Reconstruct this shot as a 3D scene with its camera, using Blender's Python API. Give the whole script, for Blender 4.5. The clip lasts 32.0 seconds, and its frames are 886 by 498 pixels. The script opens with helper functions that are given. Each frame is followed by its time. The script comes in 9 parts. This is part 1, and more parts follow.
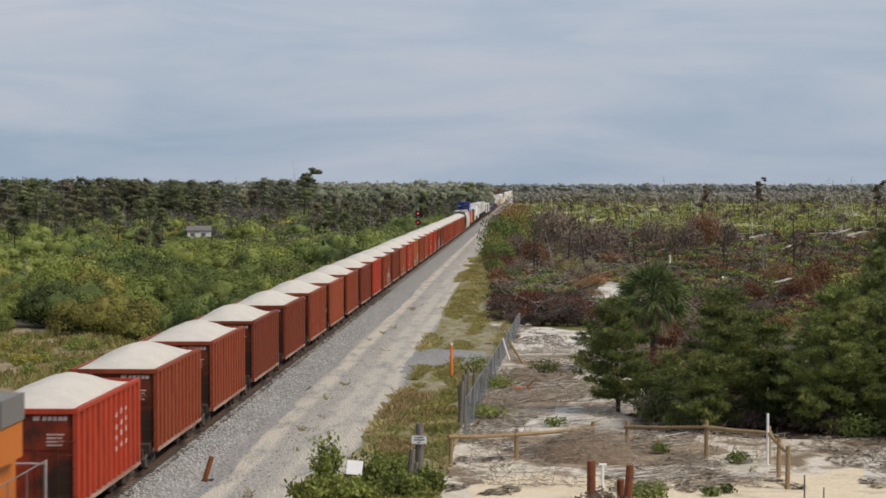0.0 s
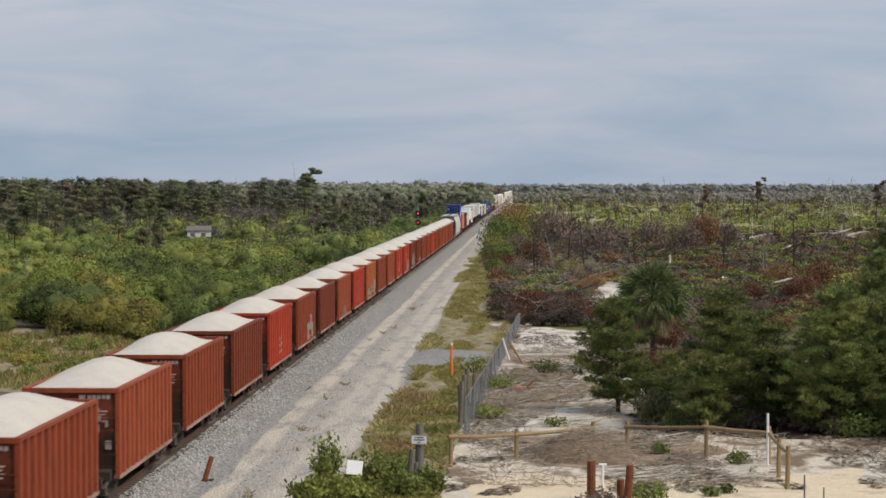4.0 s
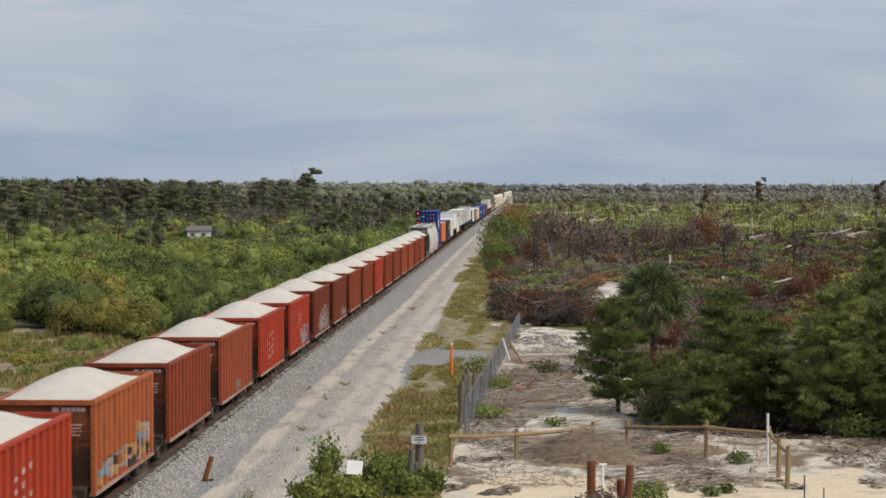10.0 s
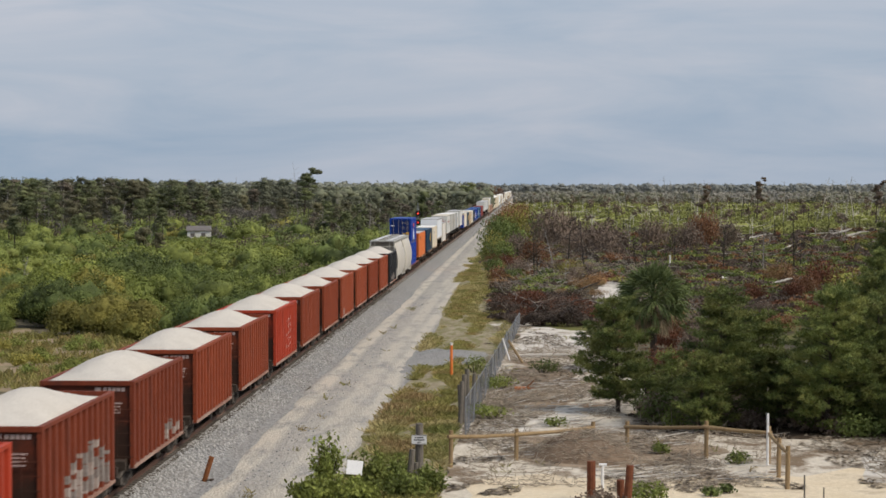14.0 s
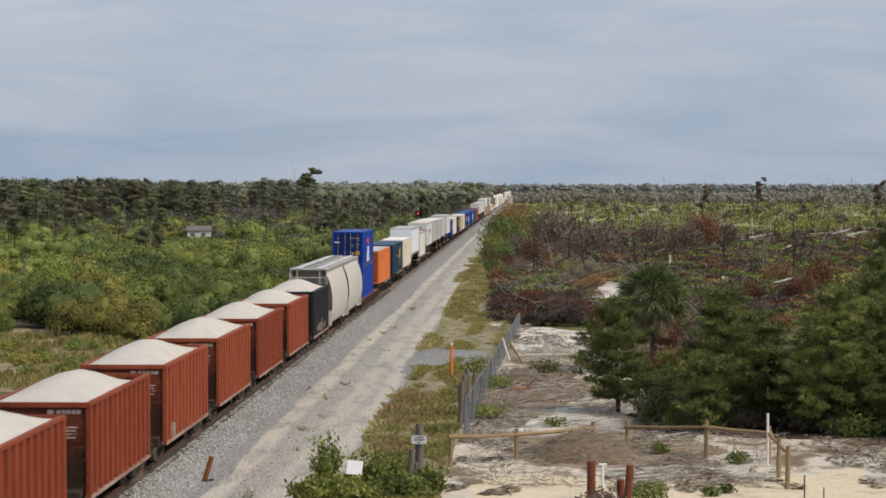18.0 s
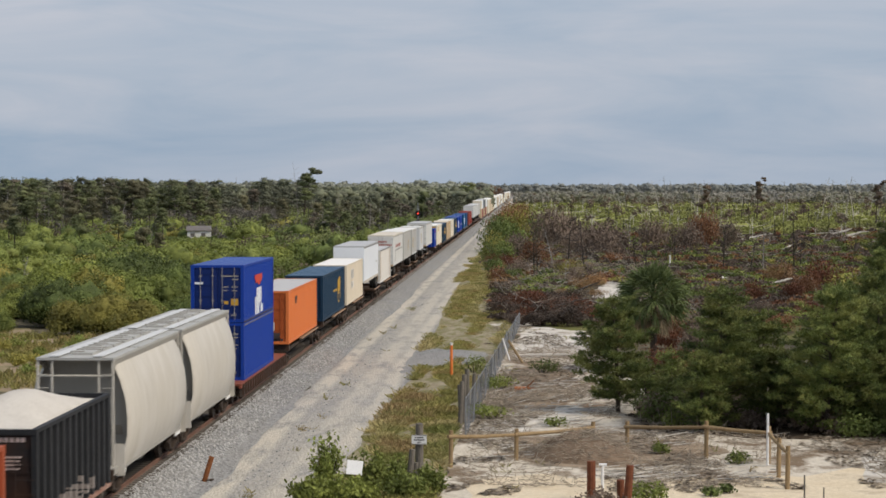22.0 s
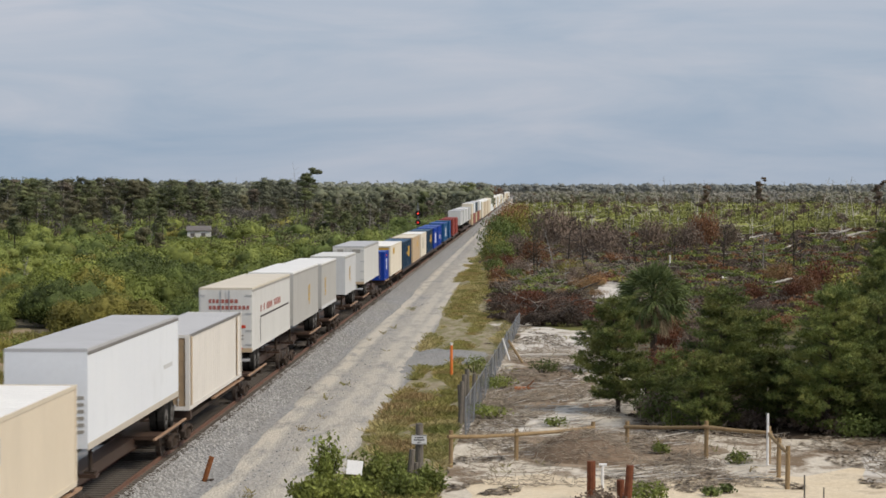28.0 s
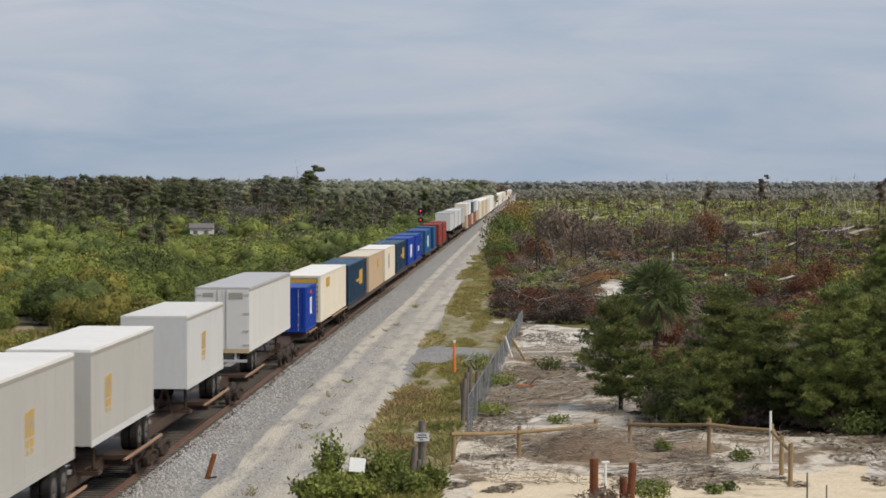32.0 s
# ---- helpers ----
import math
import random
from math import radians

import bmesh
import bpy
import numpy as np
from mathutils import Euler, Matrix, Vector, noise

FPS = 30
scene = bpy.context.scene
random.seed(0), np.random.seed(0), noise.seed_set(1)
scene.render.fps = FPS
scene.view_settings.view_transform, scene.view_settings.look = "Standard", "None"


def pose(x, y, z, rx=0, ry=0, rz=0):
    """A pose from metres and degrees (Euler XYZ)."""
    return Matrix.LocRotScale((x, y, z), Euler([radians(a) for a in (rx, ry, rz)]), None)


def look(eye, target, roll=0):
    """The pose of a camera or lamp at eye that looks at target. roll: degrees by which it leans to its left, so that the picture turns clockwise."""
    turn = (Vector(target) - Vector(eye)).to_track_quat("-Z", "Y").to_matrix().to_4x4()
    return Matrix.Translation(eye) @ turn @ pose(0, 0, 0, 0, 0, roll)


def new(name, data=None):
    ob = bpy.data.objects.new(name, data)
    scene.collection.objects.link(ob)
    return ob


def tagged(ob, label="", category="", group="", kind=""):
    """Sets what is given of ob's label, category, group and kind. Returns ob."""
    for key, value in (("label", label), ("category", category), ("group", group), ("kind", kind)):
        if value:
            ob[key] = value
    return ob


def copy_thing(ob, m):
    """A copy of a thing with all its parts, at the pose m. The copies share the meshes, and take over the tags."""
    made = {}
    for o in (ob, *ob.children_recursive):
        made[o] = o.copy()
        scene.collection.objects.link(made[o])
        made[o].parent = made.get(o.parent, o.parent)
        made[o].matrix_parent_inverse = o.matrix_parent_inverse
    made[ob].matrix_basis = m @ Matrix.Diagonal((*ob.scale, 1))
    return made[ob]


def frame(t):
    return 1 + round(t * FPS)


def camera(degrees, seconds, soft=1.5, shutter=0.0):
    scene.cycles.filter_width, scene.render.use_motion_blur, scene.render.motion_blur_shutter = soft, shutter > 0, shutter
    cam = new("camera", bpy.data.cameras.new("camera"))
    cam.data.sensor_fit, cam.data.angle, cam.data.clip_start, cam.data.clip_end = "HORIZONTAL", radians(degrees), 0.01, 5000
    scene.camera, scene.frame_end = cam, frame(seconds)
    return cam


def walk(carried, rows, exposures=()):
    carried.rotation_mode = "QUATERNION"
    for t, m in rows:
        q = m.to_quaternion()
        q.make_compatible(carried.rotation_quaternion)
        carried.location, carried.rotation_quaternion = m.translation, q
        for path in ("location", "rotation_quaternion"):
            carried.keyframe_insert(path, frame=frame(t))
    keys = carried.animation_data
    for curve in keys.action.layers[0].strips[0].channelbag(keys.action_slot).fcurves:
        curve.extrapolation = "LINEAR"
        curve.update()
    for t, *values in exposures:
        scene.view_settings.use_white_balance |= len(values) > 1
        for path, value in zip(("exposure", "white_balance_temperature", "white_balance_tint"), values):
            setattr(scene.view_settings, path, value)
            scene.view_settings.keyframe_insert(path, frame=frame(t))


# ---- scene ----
# The world: +Y runs along the track away from the eye, z = 0 is the dirt road, the railhead is at RAIL.
RAIL = 0.5
EYE = (0.0, 0.0, RAIL + 9.8)
TRACK_X = -14.0
SPEED = 18.24
cam = camera(23.14, 32.0, soft=1.65, shutter=0.5)


def eye_pose(yaw, pitch, roll=0.0):
    return Matrix.Translation(EYE) @ pose(0, 0, 0, 0, 0, yaw) @ pose(0, 0, 0, 90 + pitch) @ pose(0, 0, 0, 0, 0, roll)


YAW, PITCH = 2.153, -1.646
walk(cam, [(0.0, eye_pose(YAW, PITCH)), (28.5, eye_pose(YAW, PITCH)), (29.5, eye_pose(YAW + 0.004, PITCH)),
           (30.5, eye_pose(YAW + 0.004, PITCH + 0.018)), (31.0, eye_pose(YAW + 0.020, PITCH + 0.016)),
           (31.5, eye_pose(YAW + 0.028, PITCH - 0.012)), (32.0, eye_pose(YAW + 0.072, PITCH - 0.066))])

# ---- light ----
SUN_ELEV, SUN_AZ = 47.0, 115.0   # azimuth clockwise from +Y
world = bpy.data.worlds.new("overcast_sky")
scene.world = world
world.use_nodes = True
wn, wl = world.node_tree.nodes, world.node_tree.links
wn.clear()
w_out = wn.new("ShaderNodeOutputWorld")
w_bg = wn.new("ShaderNodeBackground")
w_sky = wn.new("ShaderNodeTexSky")
w_sky.sky_type = "NISHITA"
w_sky.sun_disc = False
w_sky.sun_elevation = radians(SUN_ELEV)
w_sky.sun_rotation = radians(SUN_AZ)
w_sky.air_density, w_sky.dust_density = 1.0, 2.0
w_co = wn.new("ShaderNodeTexCoord")
w_map = wn.new("ShaderNodeMapping")
w_map.inputs["Scale"].default_value = (2.8, 2.8, 17.0)
w_map.inputs["Location"].default_value = (0.75, 0.2, 0.6)
w_noise = wn.new("ShaderNodeTexNoise")
w_noise.inputs["Scale"].default_value = 2.3
w_noise.inputs["Detail"].default_value = 7.0
w_noise.inputs["Roughness"].default_value = 0.55
w_noise.inputs["Distortion"].default_value = 0.5
w_ramp = wn.new("ShaderNodeValToRGB")
w_ramp.color_ramp.elements[0].position = 0.30
w_ramp.color_ramp.elements[0].color = (3.05, 3.92, 5.1, 1)
w_ramp.color_ramp.elements[1].position = 0.72
w_ramp.color_ramp.elements[1].color = (4.9, 5.15, 5.88, 1)
mid = w_ramp.color_ramp.elements.new(0.5)
mid.color = (3.92, 4.53, 5.5, 1)
w_mix = wn.new("ShaderNodeMixRGB")
w_mix.inputs["Fac"].default_value = 0.9
wl.new(w_co.outputs["Generated"], w_map.inputs["Vector"])
wl.new(w_map.outputs["Vector"], w_noise.inputs["Vector"])
# the cloud thickens and whitens upwards from the horizon
w_xyz = wn.new("ShaderNodeSeparateXYZ")
w_rise = wn.new("ShaderNodeMapRange")
w_rise.inputs["From Min"].default_value, w_rise.inputs["From Max"].default_value = 0.0, 0.085
w_rise.inputs["To Min"].default_value, w_rise.inputs["To Max"].default_value = -0.07, 0.07
w_sum = wn.new("ShaderNodeMath")
w_sum.operation = "ADD"
wl.new(w_co.outputs["Generated"], w_xyz.inputs["Vector"])
wl.new(w_xyz.outputs["Z"], w_rise.inputs["Value"])
wl.new(w_noise.outputs["Fac"], w_sum.inputs[0])
wl.new(w_rise.outputs["Result"], w_sum.inputs[1])
wl.new(w_sum.outputs[0], w_ramp.inputs["Fac"])
wl.new(w_sky.outputs["Color"], w_mix.inputs["Color1"])
wl.new(w_ramp.outputs["Color"], w_mix.inputs["Color2"])
wl.new(w_mix.outputs["Color"], w_bg.inputs["Color"])
w_bg.inputs["Strength"].default_value = 0.108
wl.new(w_bg.outputs["Background"], w_out.inputs["Surface"])

sun = new("sun", bpy.data.lights.new("sun", "SUN"))
sun.data.energy = 3.05
sun.data.angle = radians(22)
sun.data.color = (1.0, 0.90, 0.76)
se, sa = radians(SUN_ELEV), radians(SUN_AZ)
sun.matrix_world = look((0, 0, 0), (-math.sin(sa) * math.cos(se), -math.cos(sa) * math.cos(se), -math.sin(se)))
sun.location = (60, -30, 80)
scene.view_settings.exposure = 0.0


# ---- materials ----
def mix_nodes(nt, fac, a, b):
    m = nt.nodes.new("ShaderNodeMixRGB")
    nt.links.new(fac, m.inputs["Fac"])
    for key, c in (("Color1", a), ("Color2", b)):
        if isinstance(c, tuple):
            m.inputs[key].default_value = (*c, 1)
        else:
            nt.links.new(c, m.inputs[key])
    return m.outputs["Color"]


def ramped(nt, value, lo, hi):
    r = nt.nodes.new("ShaderNodeMapRange")
    r.inputs["From Min"].default_value, r.inputs["From Max"].default_value = lo, hi
    nt.links.new(value, r.inputs["Value"])
    return r.outputs["Result"]


def noise_of(nt, scale, detail=5.0, rough=0.55, stretch=(1, 1, 1), space="Object"):
    co = nt.nodes.new("ShaderNodeTexCoord")
    mp = nt.nodes.new("ShaderNodeMapping")
    mp.inputs["Scale"].default_value = stretch
    n = nt.nodes.new("ShaderNodeTexNoise")
    n.inputs["Scale"].default_value, n.inputs["Detail"].default_value, n.inputs["Roughness"].default_value = scale, detail, rough
    nt.links.new(co.outputs[space], mp.inputs["Vector"])
    nt.links.new(mp.outputs["Vector"], n.inputs["Vector"])
    return n.outputs["Fac"]


def bump_to(nt, bsdf, height, strength, distance):
    b = nt.nodes.new("ShaderNodeBump")
    b.inputs["Strength"].default_value, b.inputs["Distance"].default_value = strength, distance
    nt.links.new(height, b.inputs["Height"])
    nt.links.new(b.outputs["Normal"], bsdf.inputs["Normal"])


def base_mat(name, rough=0.7, metal=0.0):
    m = bpy.data.materials.new(name)
    m.use_nodes = True
    bsdf = m.node_tree.nodes["Principled BSDF"]
    bsdf.inputs["Roughness"].default_value, bsdf.inputs["Metallic"].default_value = rough, metal
    return m, m.node_tree, bsdf


def surface(name, col, col2, scale=2.0, fine=30.0, rough=0.75, metal=0.0, bump=0.25, dist=0.01, stretch=(1, 1, 1), stain=None, stain_scale=0.6, lo=0.35, hi=0.65, slo=0.52, shi=0.72, grainy=0.4):
    """A weathered surface: two colours by a broad noise, grain by a fine one, and stains of a third colour."""
    m, nt, bsdf = base_mat(name, rough, metal)
    broad = ramped(nt, noise_of(nt, scale, 5, 0.6, stretch), lo, hi)
    c = mix_nodes(nt, broad, col, col2)
    grain = ramped(nt, noise_of(nt, fine, 3, 0.6, stretch), 0.3, 0.7)
    dark = mix_nodes(nt, grain, tuple(v * 0.78 for v in col), tuple(min(1, v * 1.12) for v in col2))
    half = nt.nodes.new("ShaderNodeValue")
    half.outputs[0].default_value = grainy
    c = mix_nodes(nt, half.outputs[0], c, dark)
    if stain:
        c = mix_nodes(nt, ramped(nt, noise_of(nt, stain_scale, 7, 0.65, stretch), slo, shi), c, stain)
    nt.links.new(c, bsdf.inputs["Base Color"])
    bsdf.inputs["Specular IOR Level"].default_value = 0.4 if metal else 0.15 if rough < 0.9 else 0.03
    if bump:
        bump_to(nt, bsdf, noise_of(nt, fine, 4, 0.6, stretch), bump, dist)
    return m


def leaf_mat(name, dark, light, other=None, share=0.2, rough=0.65, patch=0.0, clump_scale=0.55, leafy=0.45, grain=5.0):
    """Foliage: every leaf its own tone between two greens, some of a third colour, with light passing through."""
    m, nt, bsdf = base_mat(name, rough)
    geo = nt.nodes.new("ShaderNodeNewGeometry")
    info = nt.nodes.new("ShaderNodeObjectInfo")
    clump = ramped(nt, noise_of(nt, clump_scale, 3, 0.55), 0.39, 0.61)
    both = nt.nodes.new("ShaderNodeMath")
    both.operation = "MULTIPLY_ADD"
    nt.links.new(geo.outputs["Random Per Island"], both.inputs[0])
    both.inputs[1].default_value = leafy
    half = nt.nodes.new("ShaderNodeMath")
    half.operation = "MULTIPLY"
    nt.links.new(clump, half.inputs[0])
    half.inputs[1].default_value = 1.0 - leafy
    nt.links.new(half.outputs[0], both.inputs[2])
    c = mix_nodes(nt, both.outputs[0], dark, light)
    if other:
        patch_n = ramped(nt, noise_of(nt, 0.35 if not patch else patch, 3, 0.5), 0.62 - share * 0.5, 0.72 - share * 0.3)
        c = mix_nodes(nt, patch_n, c, other)
    tone = ramped(nt, info.outputs["Random"], 0.0, 1.0)
    c2 = mix_nodes(nt, tone, (0.72, 0.73, 0.72), (1.22, 1.22, 1.14))
    mul = nt.nodes.new("ShaderNodeMixRGB")
    mul.blend_type = "MULTIPLY"
    mul.inputs["Fac"].default_value = 1.0
    nt.links.new(c, mul.inputs["Color1"])
    nt.links.new(c2, mul.inputs["Color2"])
    nt.links.new(mul.outputs["Color"], bsdf.inputs["Base Color"])
    bump_to(nt, bsdf, noise_of(nt, grain, 4, 0.65), 0.9, 0.9 / grain)
    tr = nt.nodes.new("ShaderNodeBsdfTranslucent")
    nt.links.new(mul.outputs["Color"], tr.inputs["Color"])
    ad = nt.nodes.new("ShaderNodeMixShader")
    ad.inputs["Fac"].default_value = 0.24
    nt.links.new(bsdf.outputs["BSDF"], ad.inputs[1])
    nt.links.new(tr.outputs["BSDF"], ad.inputs[2])
    nt.links.new(ad.outputs["Shader"], nt.nodes["Material Output"].inputs["Surface"])
    bsdf.inputs["Specular IOR Level"].default_value = 0.25
    return m


def glow(name, col, strength):
    m, nt, bsdf = base_mat(name, 0.4)
    bsdf.inputs["Base Color"].default_value = (*col, 1)
    bsdf.inputs["Emission Color"].default_value = (*col, 1)
    bsdf.inputs["Emission Strength"].default_value = strength
    return m


M = {}
M["soil"] = surface("scrub_soil", (0.07, 0.062, 0.042), (0.135, 0.115, 0.08), 0.08, 1.6, 0.95, bump=0.5, dist=0.1, stain=(0.30, 0.26, 0.20), stain_scale=0.05, slo=0.54, shi=0.66)
M["meadow"] = surface("burnt_meadow", (0.22, 0.235, 0.075), (0.34, 0.345, 0.115), 0.03, 0.5, 0.95, bump=0.4, dist=0.1, stretch=(0.5, 1, 1), stain=(0.11, 0.105, 0.05), stain_scale=0.03, slo=0.58, shi=0.68)
M["sand"] = surface("white_sand", (0.50, 0.44, 0.35), (0.66, 0.615, 0.545), 0.35, 5.0, 0.95, bump=0.8, dist=0.08, stretch=(1, 0.6, 1), stain=(0.20, 0.15, 0.105), stain_scale=0.35, slo=0.49, shi=0.58)
M["sand_white"] = surface("bleached_sand", (0.52, 0.485, 0.435), (0.68, 0.645, 0.59), 0.8, 6.0, 0.95, bump=0.6, dist=0.06, stain=(0.30, 0.26, 0.21), stain_scale=0.5, slo=0.5, shi=0.65)
M["mulch_ground"] = surface("bark_mulch", (0.22, 0.165, 0.115), (0.36, 0.285, 0.21), 0.8, 7.0, 0.95, bump=0.8, dist=0.06, stain=(0.13, 0.095, 0.07), stain_scale=0.5, slo=0.5, shi=0.65)
M["bare_sand"] = surface("warm_bare_sand", (0.60, 0.495, 0.345), (0.72, 0.63, 0.49), 0.5, 5.0, 0.95, bump=0.9, dist=0.08, stain=(0.42, 0.34, 0.24), stain_scale=0.5, slo=0.52, shi=0.68)
M["burnt"] = surface("burnt_ground", (0.045, 0.038, 0.028), (0.10, 0.08, 0.055), 0.15, 1.4, 0.95, bump=0.6, dist=0.12, stretch=(1, 0.35, 1), stain=(0.17, 0.18, 0.052), stain_scale=0.12, slo=0.47, shi=0.60)


def stony(name, ruts=()):
    """Crushed stone with single stones told apart by tone, and sandy wheel tracks worn along it."""
    m, nt, bsdf = base_mat(name, 0.95)
    bsdf.inputs["Specular IOR Level"].default_value = 0.15
    co = nt.nodes.new("ShaderNodeTexCoord")
    mp = nt.nodes.new("ShaderNodeMapping")
    mp.inputs["Scale"].default_value = (1, 0.4, 1)
    vor = nt.nodes.new("ShaderNodeTexVoronoi")
    vor.inputs["Scale"].default_value = 11.0
    nt.links.new(co.outputs["Object"], mp.inputs["Vector"])
    nt.links.new(mp.outputs["Vector"], vor.inputs["Vector"])
    sep = nt.nodes.new("ShaderNodeSeparateColor")
    nt.links.new(vor.outputs["Color"], sep.inputs["Color"])
    c = mix_nodes(nt, sep.outputs["Red"], (0.15, 0.15, 0.152), (0.32, 0.318, 0.315))
    broad = ramped(nt, noise_of(nt, 0.35, 5, 0.6, (1, 0.35, 1)), 0.36, 0.66)
    c = mix_nodes(nt, broad, c, mix_nodes(nt, sep.outputs["Green"], (0.18, 0.176, 0.168), (0.335, 0.325, 0.305)))
    sand = mix_nodes(nt, ramped(nt, noise_of(nt, 6.0, 4, 0.6, (1, 0.4, 1)), 0.3, 0.7), (0.43, 0.39, 0.325), (0.58, 0.535, 0.46))
    geo = nt.nodes.new("ShaderNodeNewGeometry")
    xyz = nt.nodes.new("ShaderNodeSeparateXYZ")
    nt.links.new(geo.outputs["Position"], xyz.inputs["Vector"])
    warp = noise_of(nt, 0.22, 3, 0.5, (1, 0.3, 1))
    for centre, width, amount in ruts:
        d = nt.nodes.new("ShaderNodeMath")
        d.operation = "SUBTRACT"
        nt.links.new(xyz.outputs["X"], d.inputs[0])
        d.inputs[1].default_value = centre
        w = nt.nodes.new("ShaderNodeMath")
        w.operation = "MULTIPLY_ADD"
        nt.links.new(warp, w.inputs[0])
        w.inputs[1].default_value = 0.7
        nt.links.new(d.outputs[0], w.inputs[2])
        s = nt.nodes.new("ShaderNodeMath")
        s.operation = "SUBTRACT"
        nt.links.new(w.outputs[0], s.inputs[0])
        s.inputs[1].default_value = 0.35
        a = nt.nodes.new("ShaderNodeMath")
        a.operation = "ABSOLUTE"
        nt.links.new(s.outputs[0], a.inputs[0])
        near = nt.nodes.new("ShaderNodeMapRange")
        near.inputs["From Min"].default_value, near.inputs["From Max"].default_value = width, width * 0.35
        near.inputs["To Min"].default_value, near.inputs["To Max"].default_value = 0.0, amount
        nt.links.new(a.outputs[0], near.inputs["Value"])
        holes = nt.nodes.new("ShaderNodeMath")
        holes.operation = "MULTIPLY"
        nt.links.new(near.outputs["Result"], holes.inputs[0])
        nt.links.new(ramped(nt, noise_of(nt, 0.9, 6, 0.7, (1, 0.22, 1)), 0.31, 0.52), holes.inputs[1])
        c = mix_nodes(nt, holes.outputs[0], c, sand)
    nt.links.new(c, bsdf.inputs["Base Color"])
    bump_to(nt, bsdf, vor.outputs["Distance"], 0.8, 0.05)
    return m


M["gravel"] = stony("road_gravel", ((-10.35, 0.72, 0.95), (-8.2, 0.95, 0.75), (-7.0, 0.75, 0.85), (-9.3, 0.6, 0.4)))
M["ballast"] = stony("track_ballast")
M["verge"] = surface("verge_soil", (0.20, 0.165, 0.105), (0.35, 0.31, 0.23), 0.9, 6, 0.95, bump=0.5, dist=0.04, stretch=(1, 0.3, 1), stain=(0.18, 0.17, 0.08), stain_scale=1.4, slo=0.45, shi=0.58)
M["rail"] = surface("rusty_rail", (0.10, 0.05, 0.034), (0.18, 0.095, 0.062), 3, 40, 0.75, 0.2, 0.1)
# dark strip under the train: its shade painted in, along with staining
M["trackbed"] = surface("shade_dark_trackbed", (0.05, 0.045, 0.04), (0.10, 0.09, 0.078), 0.7, 6, 0.95, bump=0.6, dist=0.04)
M["tie"] = surface("dusty_timber", (0.075, 0.062, 0.052), (0.17, 0.15, 0.13), 2, 25, 0.9)
RUST = {"brown": ((0.225, 0.048, 0.020), (0.295, 0.068, 0.030)), "dark": ((0.165, 0.037, 0.018), (0.22, 0.052, 0.025)),
        "red": ((0.37, 0.045, 0.02), (0.43, 0.06, 0.028)), "orange": ((0.36, 0.10, 0.035), (0.43, 0.13, 0.05)),
        "tan_brown": ((0.28, 0.064, 0.028), (0.36, 0.09, 0.04)), "black": ((0.018, 0.019, 0.021), (0.035, 0.036, 0.04))}
for key, (c1, c2) in RUST.items():
    M[key] = surface("hopper_paint_" + key, c1, c2, 0.9, 14, 0.62, bump=0.15, dist=0.01, stretch=(1, 1, 0.16),
                     stain=tuple(0.5 * v + 0.012 for v in c1), stain_scale=1.7, slo=0.48, shi=0.74)
    # ends: the side colours scaled darker, with sooty stains by noise
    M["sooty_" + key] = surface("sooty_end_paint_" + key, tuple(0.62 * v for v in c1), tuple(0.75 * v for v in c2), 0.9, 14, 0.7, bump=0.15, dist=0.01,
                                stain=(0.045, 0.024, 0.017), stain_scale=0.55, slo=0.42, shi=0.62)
M["stone_load"] = surface("crushed_white_stone", (0.515, 0.48, 0.435), (0.605, 0.57, 0.52), 0.9, 16, 0.95, bump=0.7, dist=0.05)
M["underframe"] = surface("grimy_underframe", (0.03, 0.024, 0.02), (0.07, 0.05, 0.038), 2, 20, 0.85)
M["dusty"] = surface("dust_caked_rust_steel", (0.25, 0.115, 0.08), (0.42, 0.32, 0.27), 0.9, 14, 0.9, stretch=(1, 0.5, 1))
M["truck_dust"] = surface("dusty_truck_casting", (0.04, 0.033, 0.028), (0.20, 0.178, 0.158), 1.6, 9, 0.9, lo=0.45, hi=0.7)
M["wheel"] = surface("wheel_steel", (0.05, 0.042, 0.038), (0.11, 0.085, 0.07), 3, 30, 0.6, 0.5)
M["faded_mark"] = surface("faded_white_stencil", (0.42, 0.28, 0.24), (0.62, 0.50, 0.46), 3, 30, 0.8, bump=0)
M["white_mark"] = surface("white_stencil", (0.55, 0.52, 0.49), (0.68, 0.65, 0.62), 3, 30, 0.8, bump=0)


# ---- building helpers ----
def finish(name, me, mats, parent=None, smooth=False):
    for m in (mats if isinstance(mats, (list, tuple)) else [mats]):
        me.materials.append(m)
    if smooth:
        me.polygons.foreach_set("use_smooth", [True] * len(me.polygons))
    ob = new(name, me)
    ob.parent = parent
    return ob


def part(name, bm, material, parent=None, label="", smooth=False):
    me = bpy.data.meshes.new(name)
    bmesh.ops.recalc_face_normals(bm, faces=bm.faces[:])
    bm.to_mesh(me)
    bm.free()
    ob = finish(name, me, material, parent, smooth)
    if label:
        tagged(ob, label)
    return ob


def box(bm, x0, x1, y0, y1, z0, z1, m=None):
    vs = [bm.verts.new((m or Matrix()) @ Vector(p)) for p in ((x0, y0, z0), (x1, y0, z0), (x1, y1, z0), (x0, y1, z0), (x0, y0, z1), (x1, y0, z1), (x1, y1, z1), (x0, y1, z1))]
    for f in ((3, 2, 1, 0), (4, 5, 6, 7), (0, 1, 5, 4), (1, 2, 6, 5), (2, 3, 7, 6), (3, 0, 4, 7)):
        bm.faces.new([vs[i] for i in f])
    return vs


